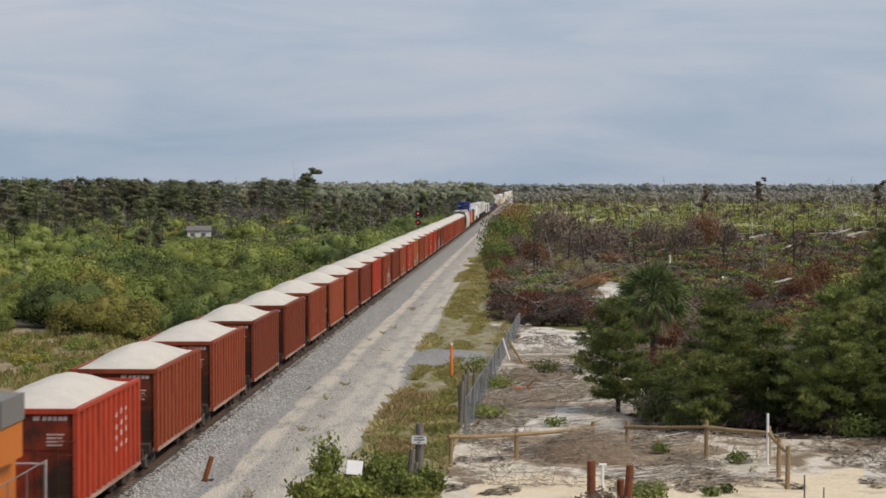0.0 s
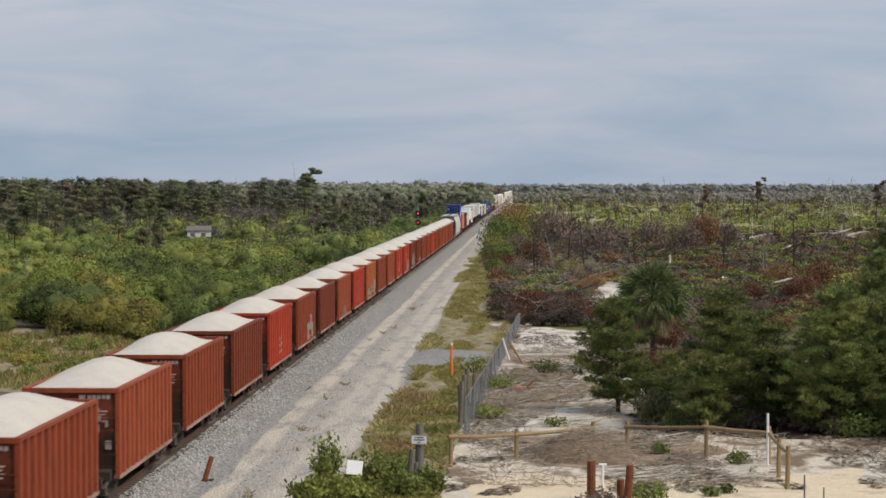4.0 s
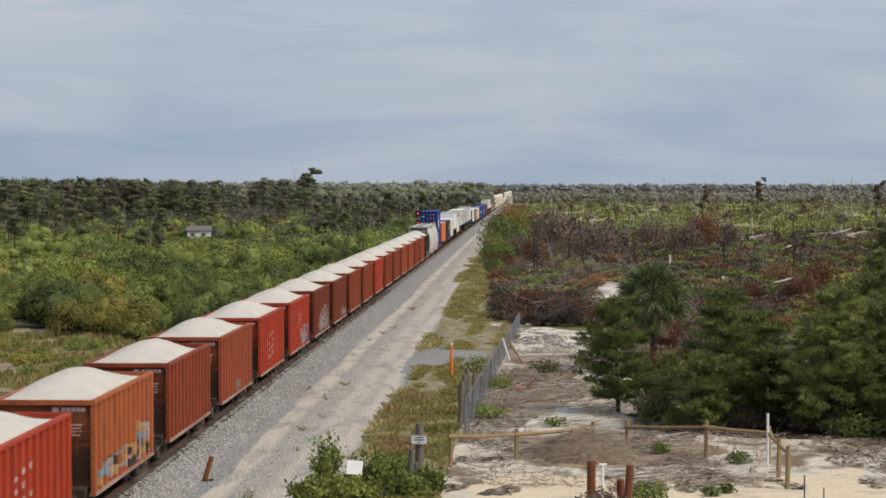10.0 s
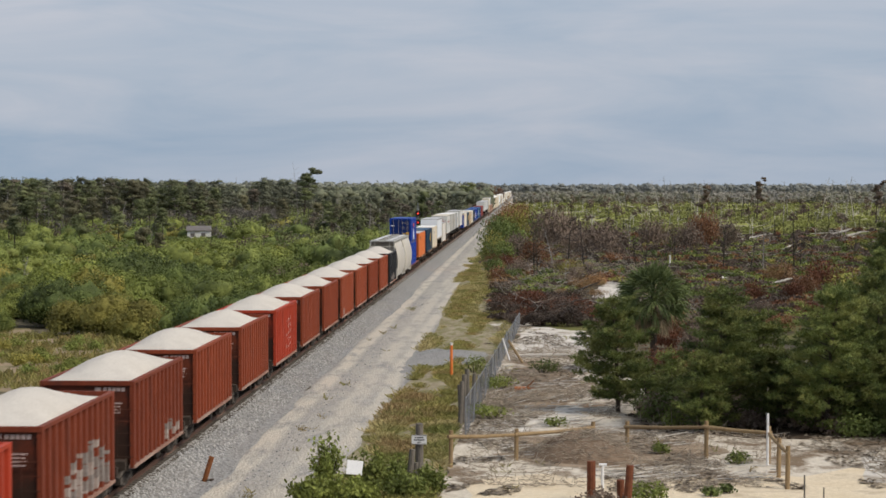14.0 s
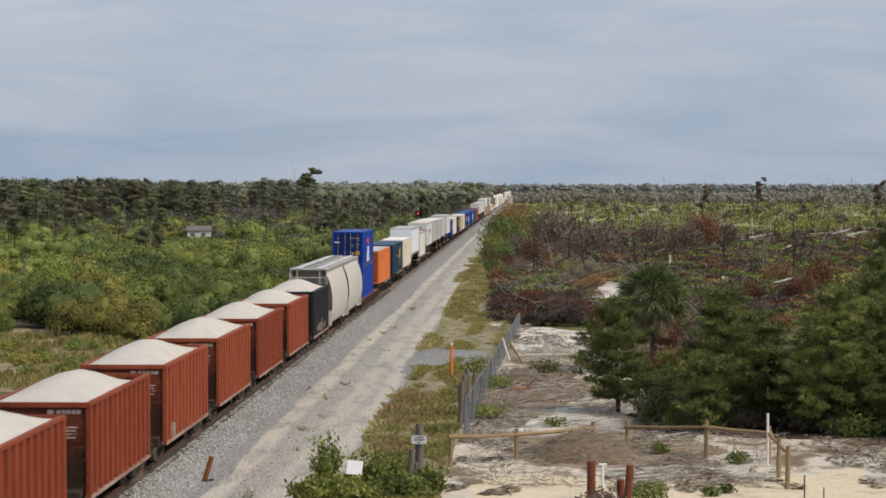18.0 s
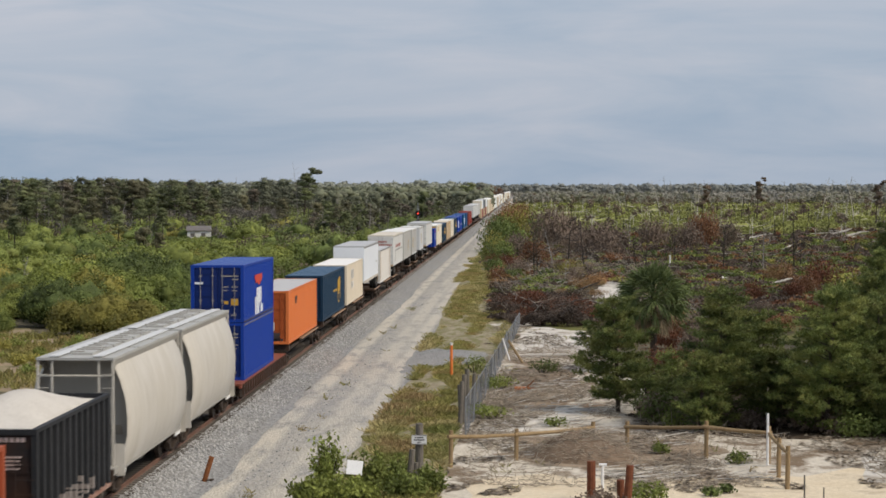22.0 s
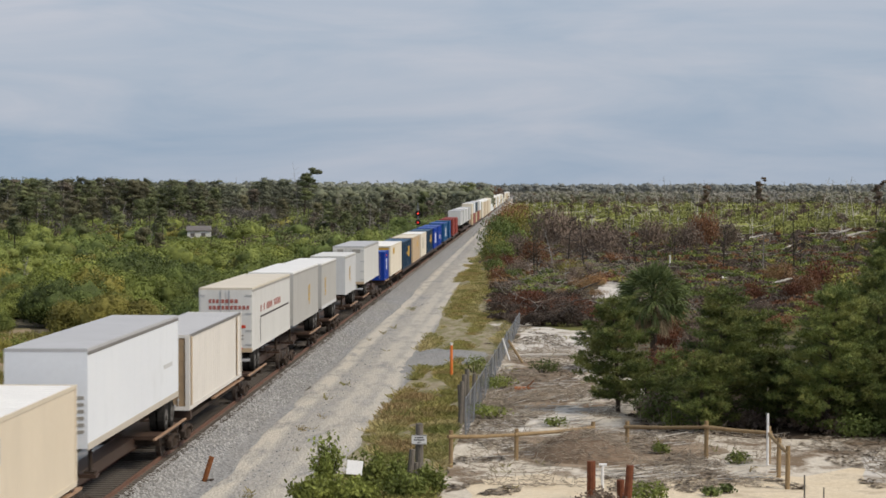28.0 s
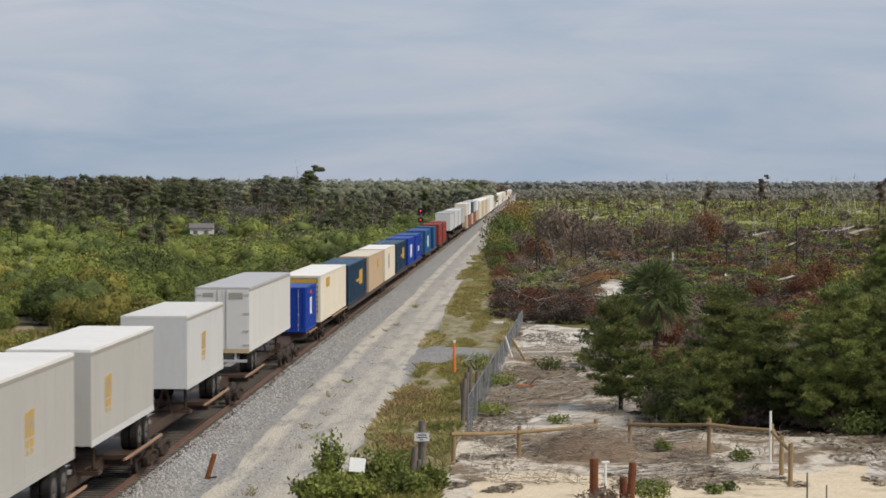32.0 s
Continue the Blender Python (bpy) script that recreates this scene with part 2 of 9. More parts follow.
def tube(bm, p0, p1, r0, r1=None, n=8, caps=True):
    p0, p1 = Vector(p0), Vector(p1)
    r1 = r0 if r1 is None else r1
    d = (p1 - p0).normalized()
    a = d.orthogonal().normalized()
    b = d.cross(a)
    rings = []
    for p, r in ((p0, r0), (p1, r1)):
        rings.append([bm.verts.new(p + (a * math.cos(2 * math.pi * i / n) + b * math.sin(2 * math.pi * i / n)) * r) for i in range(n)])
    for i in range(n):
        bm.faces.new((rings[0][i], rings[0][(i + 1) % n], rings[1][(i + 1) % n], rings[1][i]))
    if caps:
        bm.faces.new(rings[0][::-1])
        bm.faces.new(rings[1])


def bent_tube(bm, pts, radii, n=7):
    """A tube through the points, for trunks and limbs."""
    rings = []
    for i, p in enumerate(pts):
        d = (Vector(pts[min(i + 1, len(pts) - 1)]) - Vector(pts[max(i - 1, 0)])).normalized()
        a = d.cross(Vector((0.31, 0.87, 0.11))).normalized()
        b = d.cross(a)
        rings.append([bm.verts.new(Vector(p) + (a * math.cos(2 * math.pi * k / n) + b * math.sin(2 * math.pi * k / n)) * radii[i]) for k in range(n)])
    for r0, r1 in zip(rings, rings[1:]):
        for k in range(n):
            bm.faces.new((r0[k], r0[(k + 1) % n], r1[(k + 1) % n], r1[k]))
    bm.faces.new(rings[0][::-1])
    bm.faces.new(rings[-1])


def bev(bm, w=0.01, seg=1):
    bmesh.ops.bevel(bm, geom=[e for e in bm.edges if e.is_manifold and e.calc_face_angle(0) > 0.6], offset=w, segments=seg, affect="EDGES", clamp_overlap=True)


def arrays_mesh(name, verts, quads, material, parent=None):
    """One mesh from numpy arrays of corners and four-cornered faces."""
    me = bpy.data.meshes.new(name)
    verts = np.ascontiguousarray(verts, dtype=np.float32)
    quads = np.ascontiguousarray(quads, dtype=np.int32)
    k = quads.shape[1]
    me.vertices.add(len(verts))
    me.vertices.foreach_set("co", verts.ravel())
    me.loops.add(quads.size)
    me.loops.foreach_set("vertex_index", quads.ravel())
    me.polygons.add(len(quads))
    me.polygons.foreach_set("loop_start", np.arange(len(quads), dtype=np.int32) * k)
    me.update(calc_edges=True)
    me.validate()
    return finish(name, me, material, parent)


def root(name, m=None):
    ob = new(name)
    ob.matrix_basis = m or Matrix()
    ob.empty_display_size = 0.2
    return ob


def leaf_cloud(rng, centres, radii, count, size, squash=1.0, shell=0.55, long=1.6, radial=0.0, ragged=0.26, lift=0.1, hull=0.0, solid=None):
    """Corners and faces of leaves strewn over ellipsoid lobes: centres (k, 3), radii (k, 3)."""
    centres, radii = np.asarray(centres, float), np.asarray(radii, float)
    w = radii.prod(axis=1) ** 0.67
    idx = rng.choice(len(centres), count, p=w / w.sum())
    d = rng.normal(size=(count, 3))
    d /= np.linalg.norm(d, axis=1)[:, None]
    rad = shell + (1 - shell) * rng.random(count) ** 0.7
    rad = rad * (0.85 + 0.3 * rng.random(count))
    p = centres[idx] + d * radii[idx] * rad[:, None]
    nrm = d + rng.normal(size=(count, 3)) * ragged + np.array([0, 0, lift])
    a = np.cross(nrm, rng.normal(size=(count, 3)))
    if radial:
        # needles point outwards and up from their tuft
        a = d * radial + np.array([0, 0, 0.45]) + rng.normal(size=(count, 3)) * 0.35
        nrm = np.cross(a, rng.normal(size=(count, 3)))
    a /= np.linalg.norm(a, axis=1)[:, None] + 1e-9
    b = np.cross(nrm, a)
    b /= np.linalg.norm(b, axis=1)[:, None] + 1e-9
    s = size * (0.6 + 0.8 * rng.random(count))[:, None]
    u, v = a * s * long * 0.5, b * s * 0.5
    v3 = np.stack([p - u, p + v * 0.9 - u * 0.1, p + u, p - v * 0.9 - u * 0.1], axis=1)
    v3[:, :, 2] *= squash
    leaves = v3.reshape(-1, 3), np.arange(count * 4).reshape(-1, 4)
    return merge([leaves, hull_arrays(rng, centres[:solid], radii[:solid], hull)]) if hull else leaves


def hull_arrays(rng, centres, radii, k, nu=7, levels=(-0.5, 0.0, 0.5, 0.97)):
    """The dense inner mass of leafy lobes: rough open shells of four-cornered faces."""
    centres, radii = np.asarray(centres, float), np.asarray(radii, float)
    n, nl = len(centres), len(levels)
    a = np.arange(nu) * 2 * math.pi / nu
    zl = np.array(levels)
    rl = np.sqrt(1 - zl * zl)
    d = np.stack([rl[:, None] * np.cos(a)[None], rl[:, None] * np.sin(a)[None], np.repeat(zl[:, None], nu, 1)], -1)
    d = d[None] * (1 + 0.13 * rng.normal(size=(n, nl, nu, 1)))
    v = centres[:, None, None, :] + d * radii[:, None, None, :] * k
    i, j = np.meshgrid(np.arange(nl - 1), np.arange(nu), indexing="ij")
    j2 = (j + 1) % nu
    q = np.stack([i * nu + j, i * nu + j2, (i + 1) * nu + j2, (i + 1) * nu + j], -1).reshape(-1, 4)
    f = (np.arange(n)[:, None, None] * nl * nu + q[None]).reshape(-1, 4)
    return v.reshape(-1, 3), f


def merge(pieces):
    vs, fs, n = [], [], 0
    for v, f in pieces:
        vs.append(v)
        fs.append(f + n)
        n += len(v)
    return np.concatenate(vs), np.concatenate(fs)


def stick_arrays(p0, p1, r0, r1):
    """Three-sided tapered sticks between arrays of points."""
    p0, p1 = np.asarray(p0, float), np.asarray(p1, float)
    n = len(p0)
    d = p1 - p0
    d /= np.linalg.norm(d, axis=1)[:, None] + 1e-9
    a = np.cross(d, np.array([0.3, 0.8, 0.13]))
    a /= np.linalg.norm(a, axis=1)[:, None] + 1e-9
    b = np.cross(d, a)
    r0, r1 = np.broadcast_to(r0, n)[:, None], np.broadcast_to(r1, n)[:, None]
    rings = []
    for p, r in ((p0, r0), (p1, r1)):
        for k in range(3):
            t = 2 * math.pi * k / 3
            rings.append(p + (a * math.cos(t) + b * math.sin(t)) * r)
    v = np.stack(rings, axis=1).reshape(-1, 3)
    base = np.arange(n)[:, None] * 6
    f = np.concatenate([base + np.array([[k, (k + 1) % 3, 3 + (k + 1) % 3, 3 + k]]) for k in range(3)])
    return v, f


def sheet(name, x0, x1, y0, y1, z, nx, ny, material, height=None, label="", kind="structure", ragged=0.0, category=""):
    """A ground sheet on a grid, with its height from a function of x, y and a ragged border."""
    rng = np.random.default_rng(len(name) * 7 + nx)
    xs, ys = np.linspace(x0, x1, nx), np.linspace(y0, y1, ny)
    gx, gy = np.meshgrid(xs, ys)
    gx, gy = gx.copy(), gy.copy()
    if ragged:
        gx[:, 0] += rng.normal(size=ny) * ragged
        gx[:, -1] += rng.normal(size=ny) * ragged
    gz = np.full_like(gx, z) if height is None else z + np.vectorize(height)(gx, gy)
    v = np.stack([gx, gy, gz], axis=-1).reshape(-1, 3)
    i = (np.arange(ny - 1)[:, None] * nx + np.arange(nx - 1)).reshape(-1, 1)
    f = i + np.array([[0, 1, nx + 1, nx]])
    ob = arrays_mesh(name, v, f, material)
    ob.data.polygons.foreach_set("use_smooth", [True] * len(ob.data.polygons))
    return tagged(ob, label, category, "", kind)


# ---- ground, road and track ----
sheet("ground", -1500, 1500, -700, 4600, -0.03, 61, 107, M["soil"], label="flat scrub soil of dark humus and dry litter", category="ground")


def meadow_edge(name, pts, z, material, label, category, seed, step=6.0, wob=1.0):
    """A patch of ground inside a polygon, its border wavering."""
    bm = bmesh.new()
    ring = []
    for (ax, ay), (bx, by) in zip(pts, pts[1:] + pts[:1]):
        n = max(2, int(math.hypot(bx - ax, by - ay) / step))
        for i in range(n):
            t = i / n
            ex, ey = ax + (bx - ax) * t, ay + (by - ay) * t
            f = 0.55 / step
            ring.append(bm.verts.new((ex + 1.6 * wob * noise.noise((ex * f, ey * f, seed)), ey + 3.0 * wob * noise.noise((ex * f, ey * f, seed + 9)), z)))
    face = bm.faces.new(ring)
    bmesh.ops.triangulate(bm, faces=[face])
    for f in bm.faces:
        if f.normal.z < 0:
            f.normal_flip()
    me = bpy.data.meshes.new(name)
    bm.to_mesh(me)
    bm.free()
    ob = finish(name, me, material)
    return tagged(ob, label, category, "", "structure")


meadow_edge("meadow", [(8, 520), (40, 500), (120, 560), (760, 1700), (-6, 1700), (-3, 800)], -0.012, M["meadow"], "bright green low regrowth after a fire", "meadow", 3, 25, 5)
meadow_edge("burnt_ground", [(-2.6, 165), (0, 162), (8, 142), (28, 142), (60, 330), (118, 600), (60, 560), (8, 560), (-4.5, 800), (-5.8, 400), (-5.6, 310), (-3.6, 215)], -0.021, M["burnt"], "dark burnt ground with thin green regrowth", "ground", 4, 5, 0.8)
meadow_edge("verge", [(-7.1, 58), (-3.0, 58), (-2.7, 90), (-1.4, 130), (-0.6, 160), (-1.5, 200), (-5.2, 300), (-8.2, 330), (-8.0, 230), (-7.6, 150), (-7.3, 110)], -0.006, M["verge"], "tan and green verge soil", "verge", 8, 1.5, 0.3)
meadow_edge("sand_clearing", [(-3.0, 62), (8, 62), (22, 62), (27, 80), (24, 90), (16, 94), (9, 96), (6.5, 108), (5, 128), (3.5, 148), (-0.2, 156), (-1.6, 120), (-2.7, 90)], -0.012, M["sand"], "pale sandy clearing strewn with dead twigs", "sand", 5, 1.5, 0.45)
meadow_edge("mulch_ground", [(-1.3, 101), (0.8, 100), (2.6, 104), (3.2, 114), (2.4, 126), (0, 128), (-0.9, 118)], -0.009, M["mulch_ground"], "brown mulch and bark strewn over the sand", "ground", 15, 1.0, 0.5)
meadow_edge("mulch_patch", [(-1.2, 83), (0.5, 80.2), (3.0, 79.6), (6.0, 80.5), (8.0, 84), (6.5, 88), (3.0, 90.5), (0.2, 88.5)], -0.0, M["mulch_ground"], "brown mulch raked over the sand", "ground", 18, 1.4, 0.5)
meadow_edge("white_sand_track", [(12, 76), (25, 74), (26, 83), (20, 85), (13, 83)], 0.002, M["sand_white"], "white wheel-worn sand", "sand", 19, 1.6, 0.4)
meadow_edge("bare_sand", [(-2.2, 62), (22, 62), (25, 76), (16, 79.5), (10, 78), (7, 76.5), (3, 76), (0.5, 77.5), (-1.6, 76)], -0.004, M["bare_sand"], "clean warm pale sand", "sand", 16, 1.0, 0.6)
meadow_edge("white_sand", [(-0.6, 132), (1.8, 130.5), (3.6, 134), (4.6, 146), (4.0, 155), (1.6, 158), (-0.2, 152), (-0.4, 141)], -0.008, M["sand_white"], "clean white sand in the clearing", "sand", 27, 1.2, 0.5)
meadow_edge("white_sand", [(-1.9, 91.5), (-0.2, 90.8), (1.2, 92.6), (2.6, 97), (3.6, 100), (2.6, 102), (0.8, 99), (-1.2, 97.5)], -0.006, M["sand_white"], "clean white sand in the clearing", "sand", 28, 0.9, 0.4)
meadow_edge("sand_path", [(5.6, 188), (8.4, 190), (9.6, 206), (11.0, 230), (9.6, 240), (8.0, 224), (6.4, 206)], -0.008, M["sand_white"], "bare white sand patch among burnt brush", "sand", 6, 1.5, 0.5)

LEN0, LEN1 = -640.0, 4500.0


def long_strip(name, xs, zs, material, label, category, jitter=0.0, seed=1):
    """A strip along the track from a cross-section, finer near the eye."""
    rng = np.random.default_rng(seed)
    ys = [LEN0]
    while ys[-1] < LEN1:
        ys.append(ys[-1] + (12.0 if ys[-1] < 35 else max(1.0, ys[-1] * 0.02)))
    ys = np.array(ys)
    xs, zs = np.array(xs, float), np.array(zs, float)
    v = np.zeros((len(ys), len(xs), 3))
    v[:, :, 0] = xs[None, :]
    v[:, :, 1] = ys[:, None]
    v[:, :, 2] = zs[None, :]
    if jitter:
        wave = np.convolve(rng.normal(size=len(ys) + 8), np.ones(9) / 3, "valid") * jitter
        v[:, 0, 0] += wave
        v[:, -1, 0] += np.convolve(rng.normal(size=len(ys) + 8), np.ones(9) / 3, "valid") * jitter
    nx = len(xs)
    i = (np.arange(len(ys) - 1)[:, None] * nx + np.arange(nx - 1)).reshape(-1, 1)
    f = i + np.array([[0, 1, nx + 1, nx]])
    ob = arrays_mesh(name, v.reshape(-1, 3), f, material)
    return tagged(ob, label, category, "", "structure")


BAL_X = [TRACK_X - 3.2, TRACK_X - 1.75, TRACK_X, TRACK_X + 1.75, TRACK_X + 3.2]
long_strip("ballast", BAL_X, [0.004, 0.335, 0.335, 0.335, 0.004], M["ballast"], "grey crushed-stone ballast bed under the track", "ballast", 0.15, 2)
long_strip("trackbed", [TRACK_X - 0.66, TRACK_X, TRACK_X + 0.66], [0.338, 0.352, 0.338], M["trackbed"], "stained bed between the rails, under-train shade painted dark into it", "trackbed", 0.08, 6)
meadow_edge("gravel_crossing", [(-6.9, 119), (-5.2, 121.5), (-3.2, 125), (-1.9, 130), (-2.4, 134.5), (-4.4, 137), (-6.9, 141)], 0.006, M["ballast"], "patch of grey gravel across the verge", "gravel", 11, 0.8, 0.3)
long_strip("road", [TRACK_X + 2.6, -9.5, -6.6], [0.0, 0.0, 0.0], M["gravel"], "light grey gravel service road with sandy wheel tracks", "road", 0.22, 3)
for sx in (-0.7525, 0.7525):
    long_strip("rail", [TRACK_X + sx + o for o in (-0.07, -0.015, -0.036, -0.036, 0.036, 0.036, 0.015, 0.07)], [RAIL - 0.16, RAIL - 0.13, RAIL - 0.045, RAIL, RAIL, RAIL - 0.045, RAIL - 0.13, RAIL - 0.16], M["rail"], "rust-brown steel rail", "rail")


def tie_pieces():
    parent = root("track_ties")
    tagged(parent, "dark oiled timber ties half sunk in ballast", "ties", "", "structure")
    bm = bmesh.new()
    box(bm, -1.32, 1.32, -0.115, 0.115, -0.14, 0.045)
    bev(bm, 0.012)
    me = bpy.data.meshes.new("tie")
    bm.to_mesh(me)
    bm.free()
    me.materials.append(M["tie"])
    rng = random.Random(4)
    for i in range(300):
        t = new("tie", me)
        t.parent = parent
        t.location = (TRACK_X + rng.uniform(-0.04, 0.04), 52 + i * 0.52, 0.322)
        t.rotation_euler = (0, 0, rng.uniform(-0.015, 0.015))
    vs, fs, n = [], [], 0
    for i in range(1500):
        y = 52 + (300 + i) * 0.52
        v = np.array([(x, yy, z) for z in (0.2, 0.339) for x, yy in ((-1.3, y - 0.11), (1.3, y - 0.11), (1.3, y + 0.11), (-1.3, y + 0.11))]) + np.array([TRACK_X, 0, 0])
        vs.append(v)
        fs.append(np.array([(4, 5, 6, 7), (0, 1, 5, 4), (1, 2, 6, 5), (3, 0, 4, 7)]) + n)
        n += 8
    tagged(arrays_mesh("far_ties", np.concatenate(vs), np.concatenate(fs), M["tie"], parent), kind="stuff")


tie_pieces()


# ---- the train ----
RIDERS = []   # (thing, place across the track, place along it at the start, height)


def ride(ob, t_mid, z=RAIL, dx=0.0):
    """The thing passes the eye t_mid seconds after the start."""
    RIDERS.append((ob, TRACK_X + dx, t_mid * SPEED, z))
    ob.matrix_basis = pose(TRACK_X + dx, t_mid * SPEED, z)
    return ob


def wheelset(parent, y, half=0.7525):
    bm = bmesh.new()
    tube(bm, (-half - 0.25, y, 0.42), (half + 0.25, y, 0.42), 0.07, n=8)
    for s in (-1, 1):
        tube(bm, (s * (half - 0.06), y, 0.42), (s * (half + 0.065), y, 0.42), 0.42, n=18)
        tube(bm, (s * (half - 0.09), y, 0.42), (s * (half - 0.05), y, 0.42), 0.45, n=18)
    return part("wheelset", bm, M["wheel"], parent)


def truck(parent, y, base=1.7, mat="underframe"):
    for s in (-1, 1):
        bm = bmesh.new()
        x = s * 1.08
        for (ya, za), (yb, zb) in (((-base / 2 - 0.25, 0.5), (-0.35, 0.66)), ((-0.35, 0.66), (0.35, 0.66)), ((0.35, 0.66), (base / 2 + 0.25, 0.5)), ((-base / 2, 0.46), (-0.3, 0.22)), ((-0.3, 0.22), (0.3, 0.22)), ((0.3, 0.22), (base / 2, 0.46))):
            tube(bm, (x, y + ya, za), (x, y + yb, zb), 0.085, n=6)
        for k in (-0.16, 0, 0.16):
            tube(bm, (x, y + k, 0.24), (x, y + k, 0.64), 0.065, n=6)
        for k in (-1, 1):
            box(bm, x - 0.1, x + 0.1, y + k * base / 2 - 0.16, y + k * base / 2 + 0.16, 0.32, 0.56)
        part("side_frame", bm, M[mat], parent)
    for k in (-1, 1):
        wheelset(parent, y + k * base / 2)


def coupler(parent, y, s):
    bm = bmesh.new()
    box(bm, -0.09, 0.09, min(y, y + s * 0.75), max(y, y + s * 0.75), 0.78, 0.95)
    box(bm, -0.17, 0.15, y + s * 0.68 - 0.14, y + s * 0.68 + 0.14, 0.72, 1.0)
    tube(bm, (0.3, y, 0.75), (0.22, y + s * 0.7, 0.45), 0.03, n=6)
    part("coupler", bm, M["underframe"], parent)


HOP_L, HOP_W, HOP_TOP, HOP_PITCH = 9.75, 3.05, 3.58, 0.724 * SPEED


def hopper(colour, ribs=13):
    """An open-top stone hopper, its centre at the railhead."""
    L, W, top, low = HOP_L / 2, HOP_W / 2, HOP_TOP, 0.80
    paint = M[colour]
    car = root("open_hopper_car")
    for s, nm in ((1, "side_panel"), (-1, "side_panel")):
        bm = bmesh.new()
        box(bm, s * (W - 0.165), s * (W - 0.135), -L + 0.06, L - 0.06, low + 0.05, top - 0.06)
        part(nm, bm, paint, car)
        for i in range(ribs):
            y = -L + 0.09 + (2 * L - 0.18) * i / (ribs - 1)
            bm = bmesh.new()
            vs = [(W - 0.14, -0.155), (W - 0.005, -0.125), (W - 0.005, 0.125), (W - 0.14, 0.155)]
            lo_ = [bm.verts.new((s * x, y + d, low + 0.1)) for x, d in vs]
            hi_ = [bm.verts.new((s * x, y + d, top - 0.1)) for x, d in vs]
            for k in range(3):
                bm.faces.new((lo_[k], lo_[k + 1], hi_[k + 1], hi_[k]))
            bm.faces.new(lo_)
            bm.faces.new(hi_[::-1])
            part("rib", bm, paint, car)
        bm = bmesh.new()
        box(bm, s * (W - 0.16), s * W, -L, L, top - 0.10, top)
        bev(bm, 0.02)
        part("top_chord", bm, paint, car)
        bm = bmesh.new()
        box(bm, s * (W - 0.18), s * (W + 0.015), -L - 0.05, L + 0.05, low - 0.02, low + 0.08)
        bev(bm, 0.015)
        part("side_sill", bm, M["dusty"], car, "side sill caked with pale stone dust")
    for s in (-1, 1):
        bm = bmesh.new()
        box(bm, -W + 0.1, W - 0.1, s * (L - 0.04), s * L, top - 2.5, top - 0.1)
        box(bm, -W + 0.1, W - 0.1, s * L - 0.02, s * L + 0.06, top - 2.55, top - 2.43)
        box(bm, -W + 0.1, W - 0.1, s * L - 0.02, s * L + 0.05, top - 1.16, top - 1.09)
        for x in (-0.55, 0.35):
            box(bm, x - 0.05, x + 0.05, s * L - 0.02, s * L + 0.045, top - 2.45, top - 1.12)
        part("end_panel", bm, M["sooty_" + colour], car, "end panel in darkened paint with soot stains")
        bm = bmesh.new()
        box(bm, -W, W, s * L - 0.08, s * L + 0.05, top - 0.14, top + 0.005)
        bev(bm, 0.02)
        part("end_chord", bm, paint, car)
        bm = bmesh.new()
        pts = [(s * (L - 0.02), top - 2.5), (s * (L - 0.5), low + 0.1)]
        v = [bm.verts.new((x, y, z)) for (y, z) in pts for x in (-W + 0.12, W - 0.12)]
        v2 = [bm.verts.new((x, y - s * 0.05, z - 0.03)) for (y, z) in pts for x in (-W + 0.12, W - 0.12)]
        for a, b, c, d in ((0, 1, 3, 2),):
            bm.faces.new((v[a], v[b], v[c], v[d]))
            bm.faces.new((v2[c], v2[d], v2[b], v2[a]))
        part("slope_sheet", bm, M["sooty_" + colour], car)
        for sx in (-1, 1):
            bm = bmesh.new()
            box(bm, sx * (W - 0.13), sx * (W - 0.012), s * L - 0.06, s * L + 0.04, low, top - 0.1)
            bev(bm, 0.015)
            part("corner_post", bm, paint, car)
            bm = bmesh.new()
            for k in range(5):
                z = 1.15 + k * 0.38
                tube(bm, (sx * (W - 0.55), s * (L + 0.12), z), (sx * (W - 0.05), s * (L + 0.12), z), 0.014, n=5)
            tube(bm, (sx * (W - 0.55), s * (L + 0.12), 1.1), (sx * (W - 0.55), s * (L + 0.12), 2.8), 0.016, n=5)
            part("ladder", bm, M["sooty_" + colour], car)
        bm = bmesh.new()
        box(bm, -W + 0.25, W - 0.25, min(s * (L - 0.1), s * (L + 1.15)), max(s * (L - 0.1), s * (L + 1.15)), 0.86, 1.08)
        box(bm, -W + 0.1, W - 0.1, s * (L + 1.02) - 0.12, s * (L + 1.02) + 0.12, 0.84, 1.12)
        part("end_platform", bm, M["underframe"], car)
        coupler(car, s * (L + 1.1), s)
        truck(car, s * (L - 0.35), 1.7, "truck_dust")
        bm = bmesh.new()
        x = 0.25
        for wd in (0.18, 0.11, 0.11, 0.11, 0.11, 0.11):
            box(bm, x, x + wd, s * (L + 0.008) - 0.005, s * (L + 0.008) + 0.005, top - 0.33, top - 0.21)
            x += wd + (0.09 if wd > 0.12 else 0.035)
        part("stencil", bm, M["faded_mark"], car, "unreadable worn stencil bars")
        bm = bmesh.new()
        for k in range(4):
            box(bm, 0.62, 1.12 - 0.06 * (k % 2), s * (L + 0.006) - 0.004, s * (L + 0.006) + 0.004, top - 0.74 - k * 0.1, top - 0.70 - k * 0.1)
        part("data_stencil", bm, M["faded_mark"], car, "rows of small faded lettering")
    bm = bmesh.new()
    box(bm, -0.35, 0.35, -L - 1.1, L + 1.1, 0.62, 0.95)
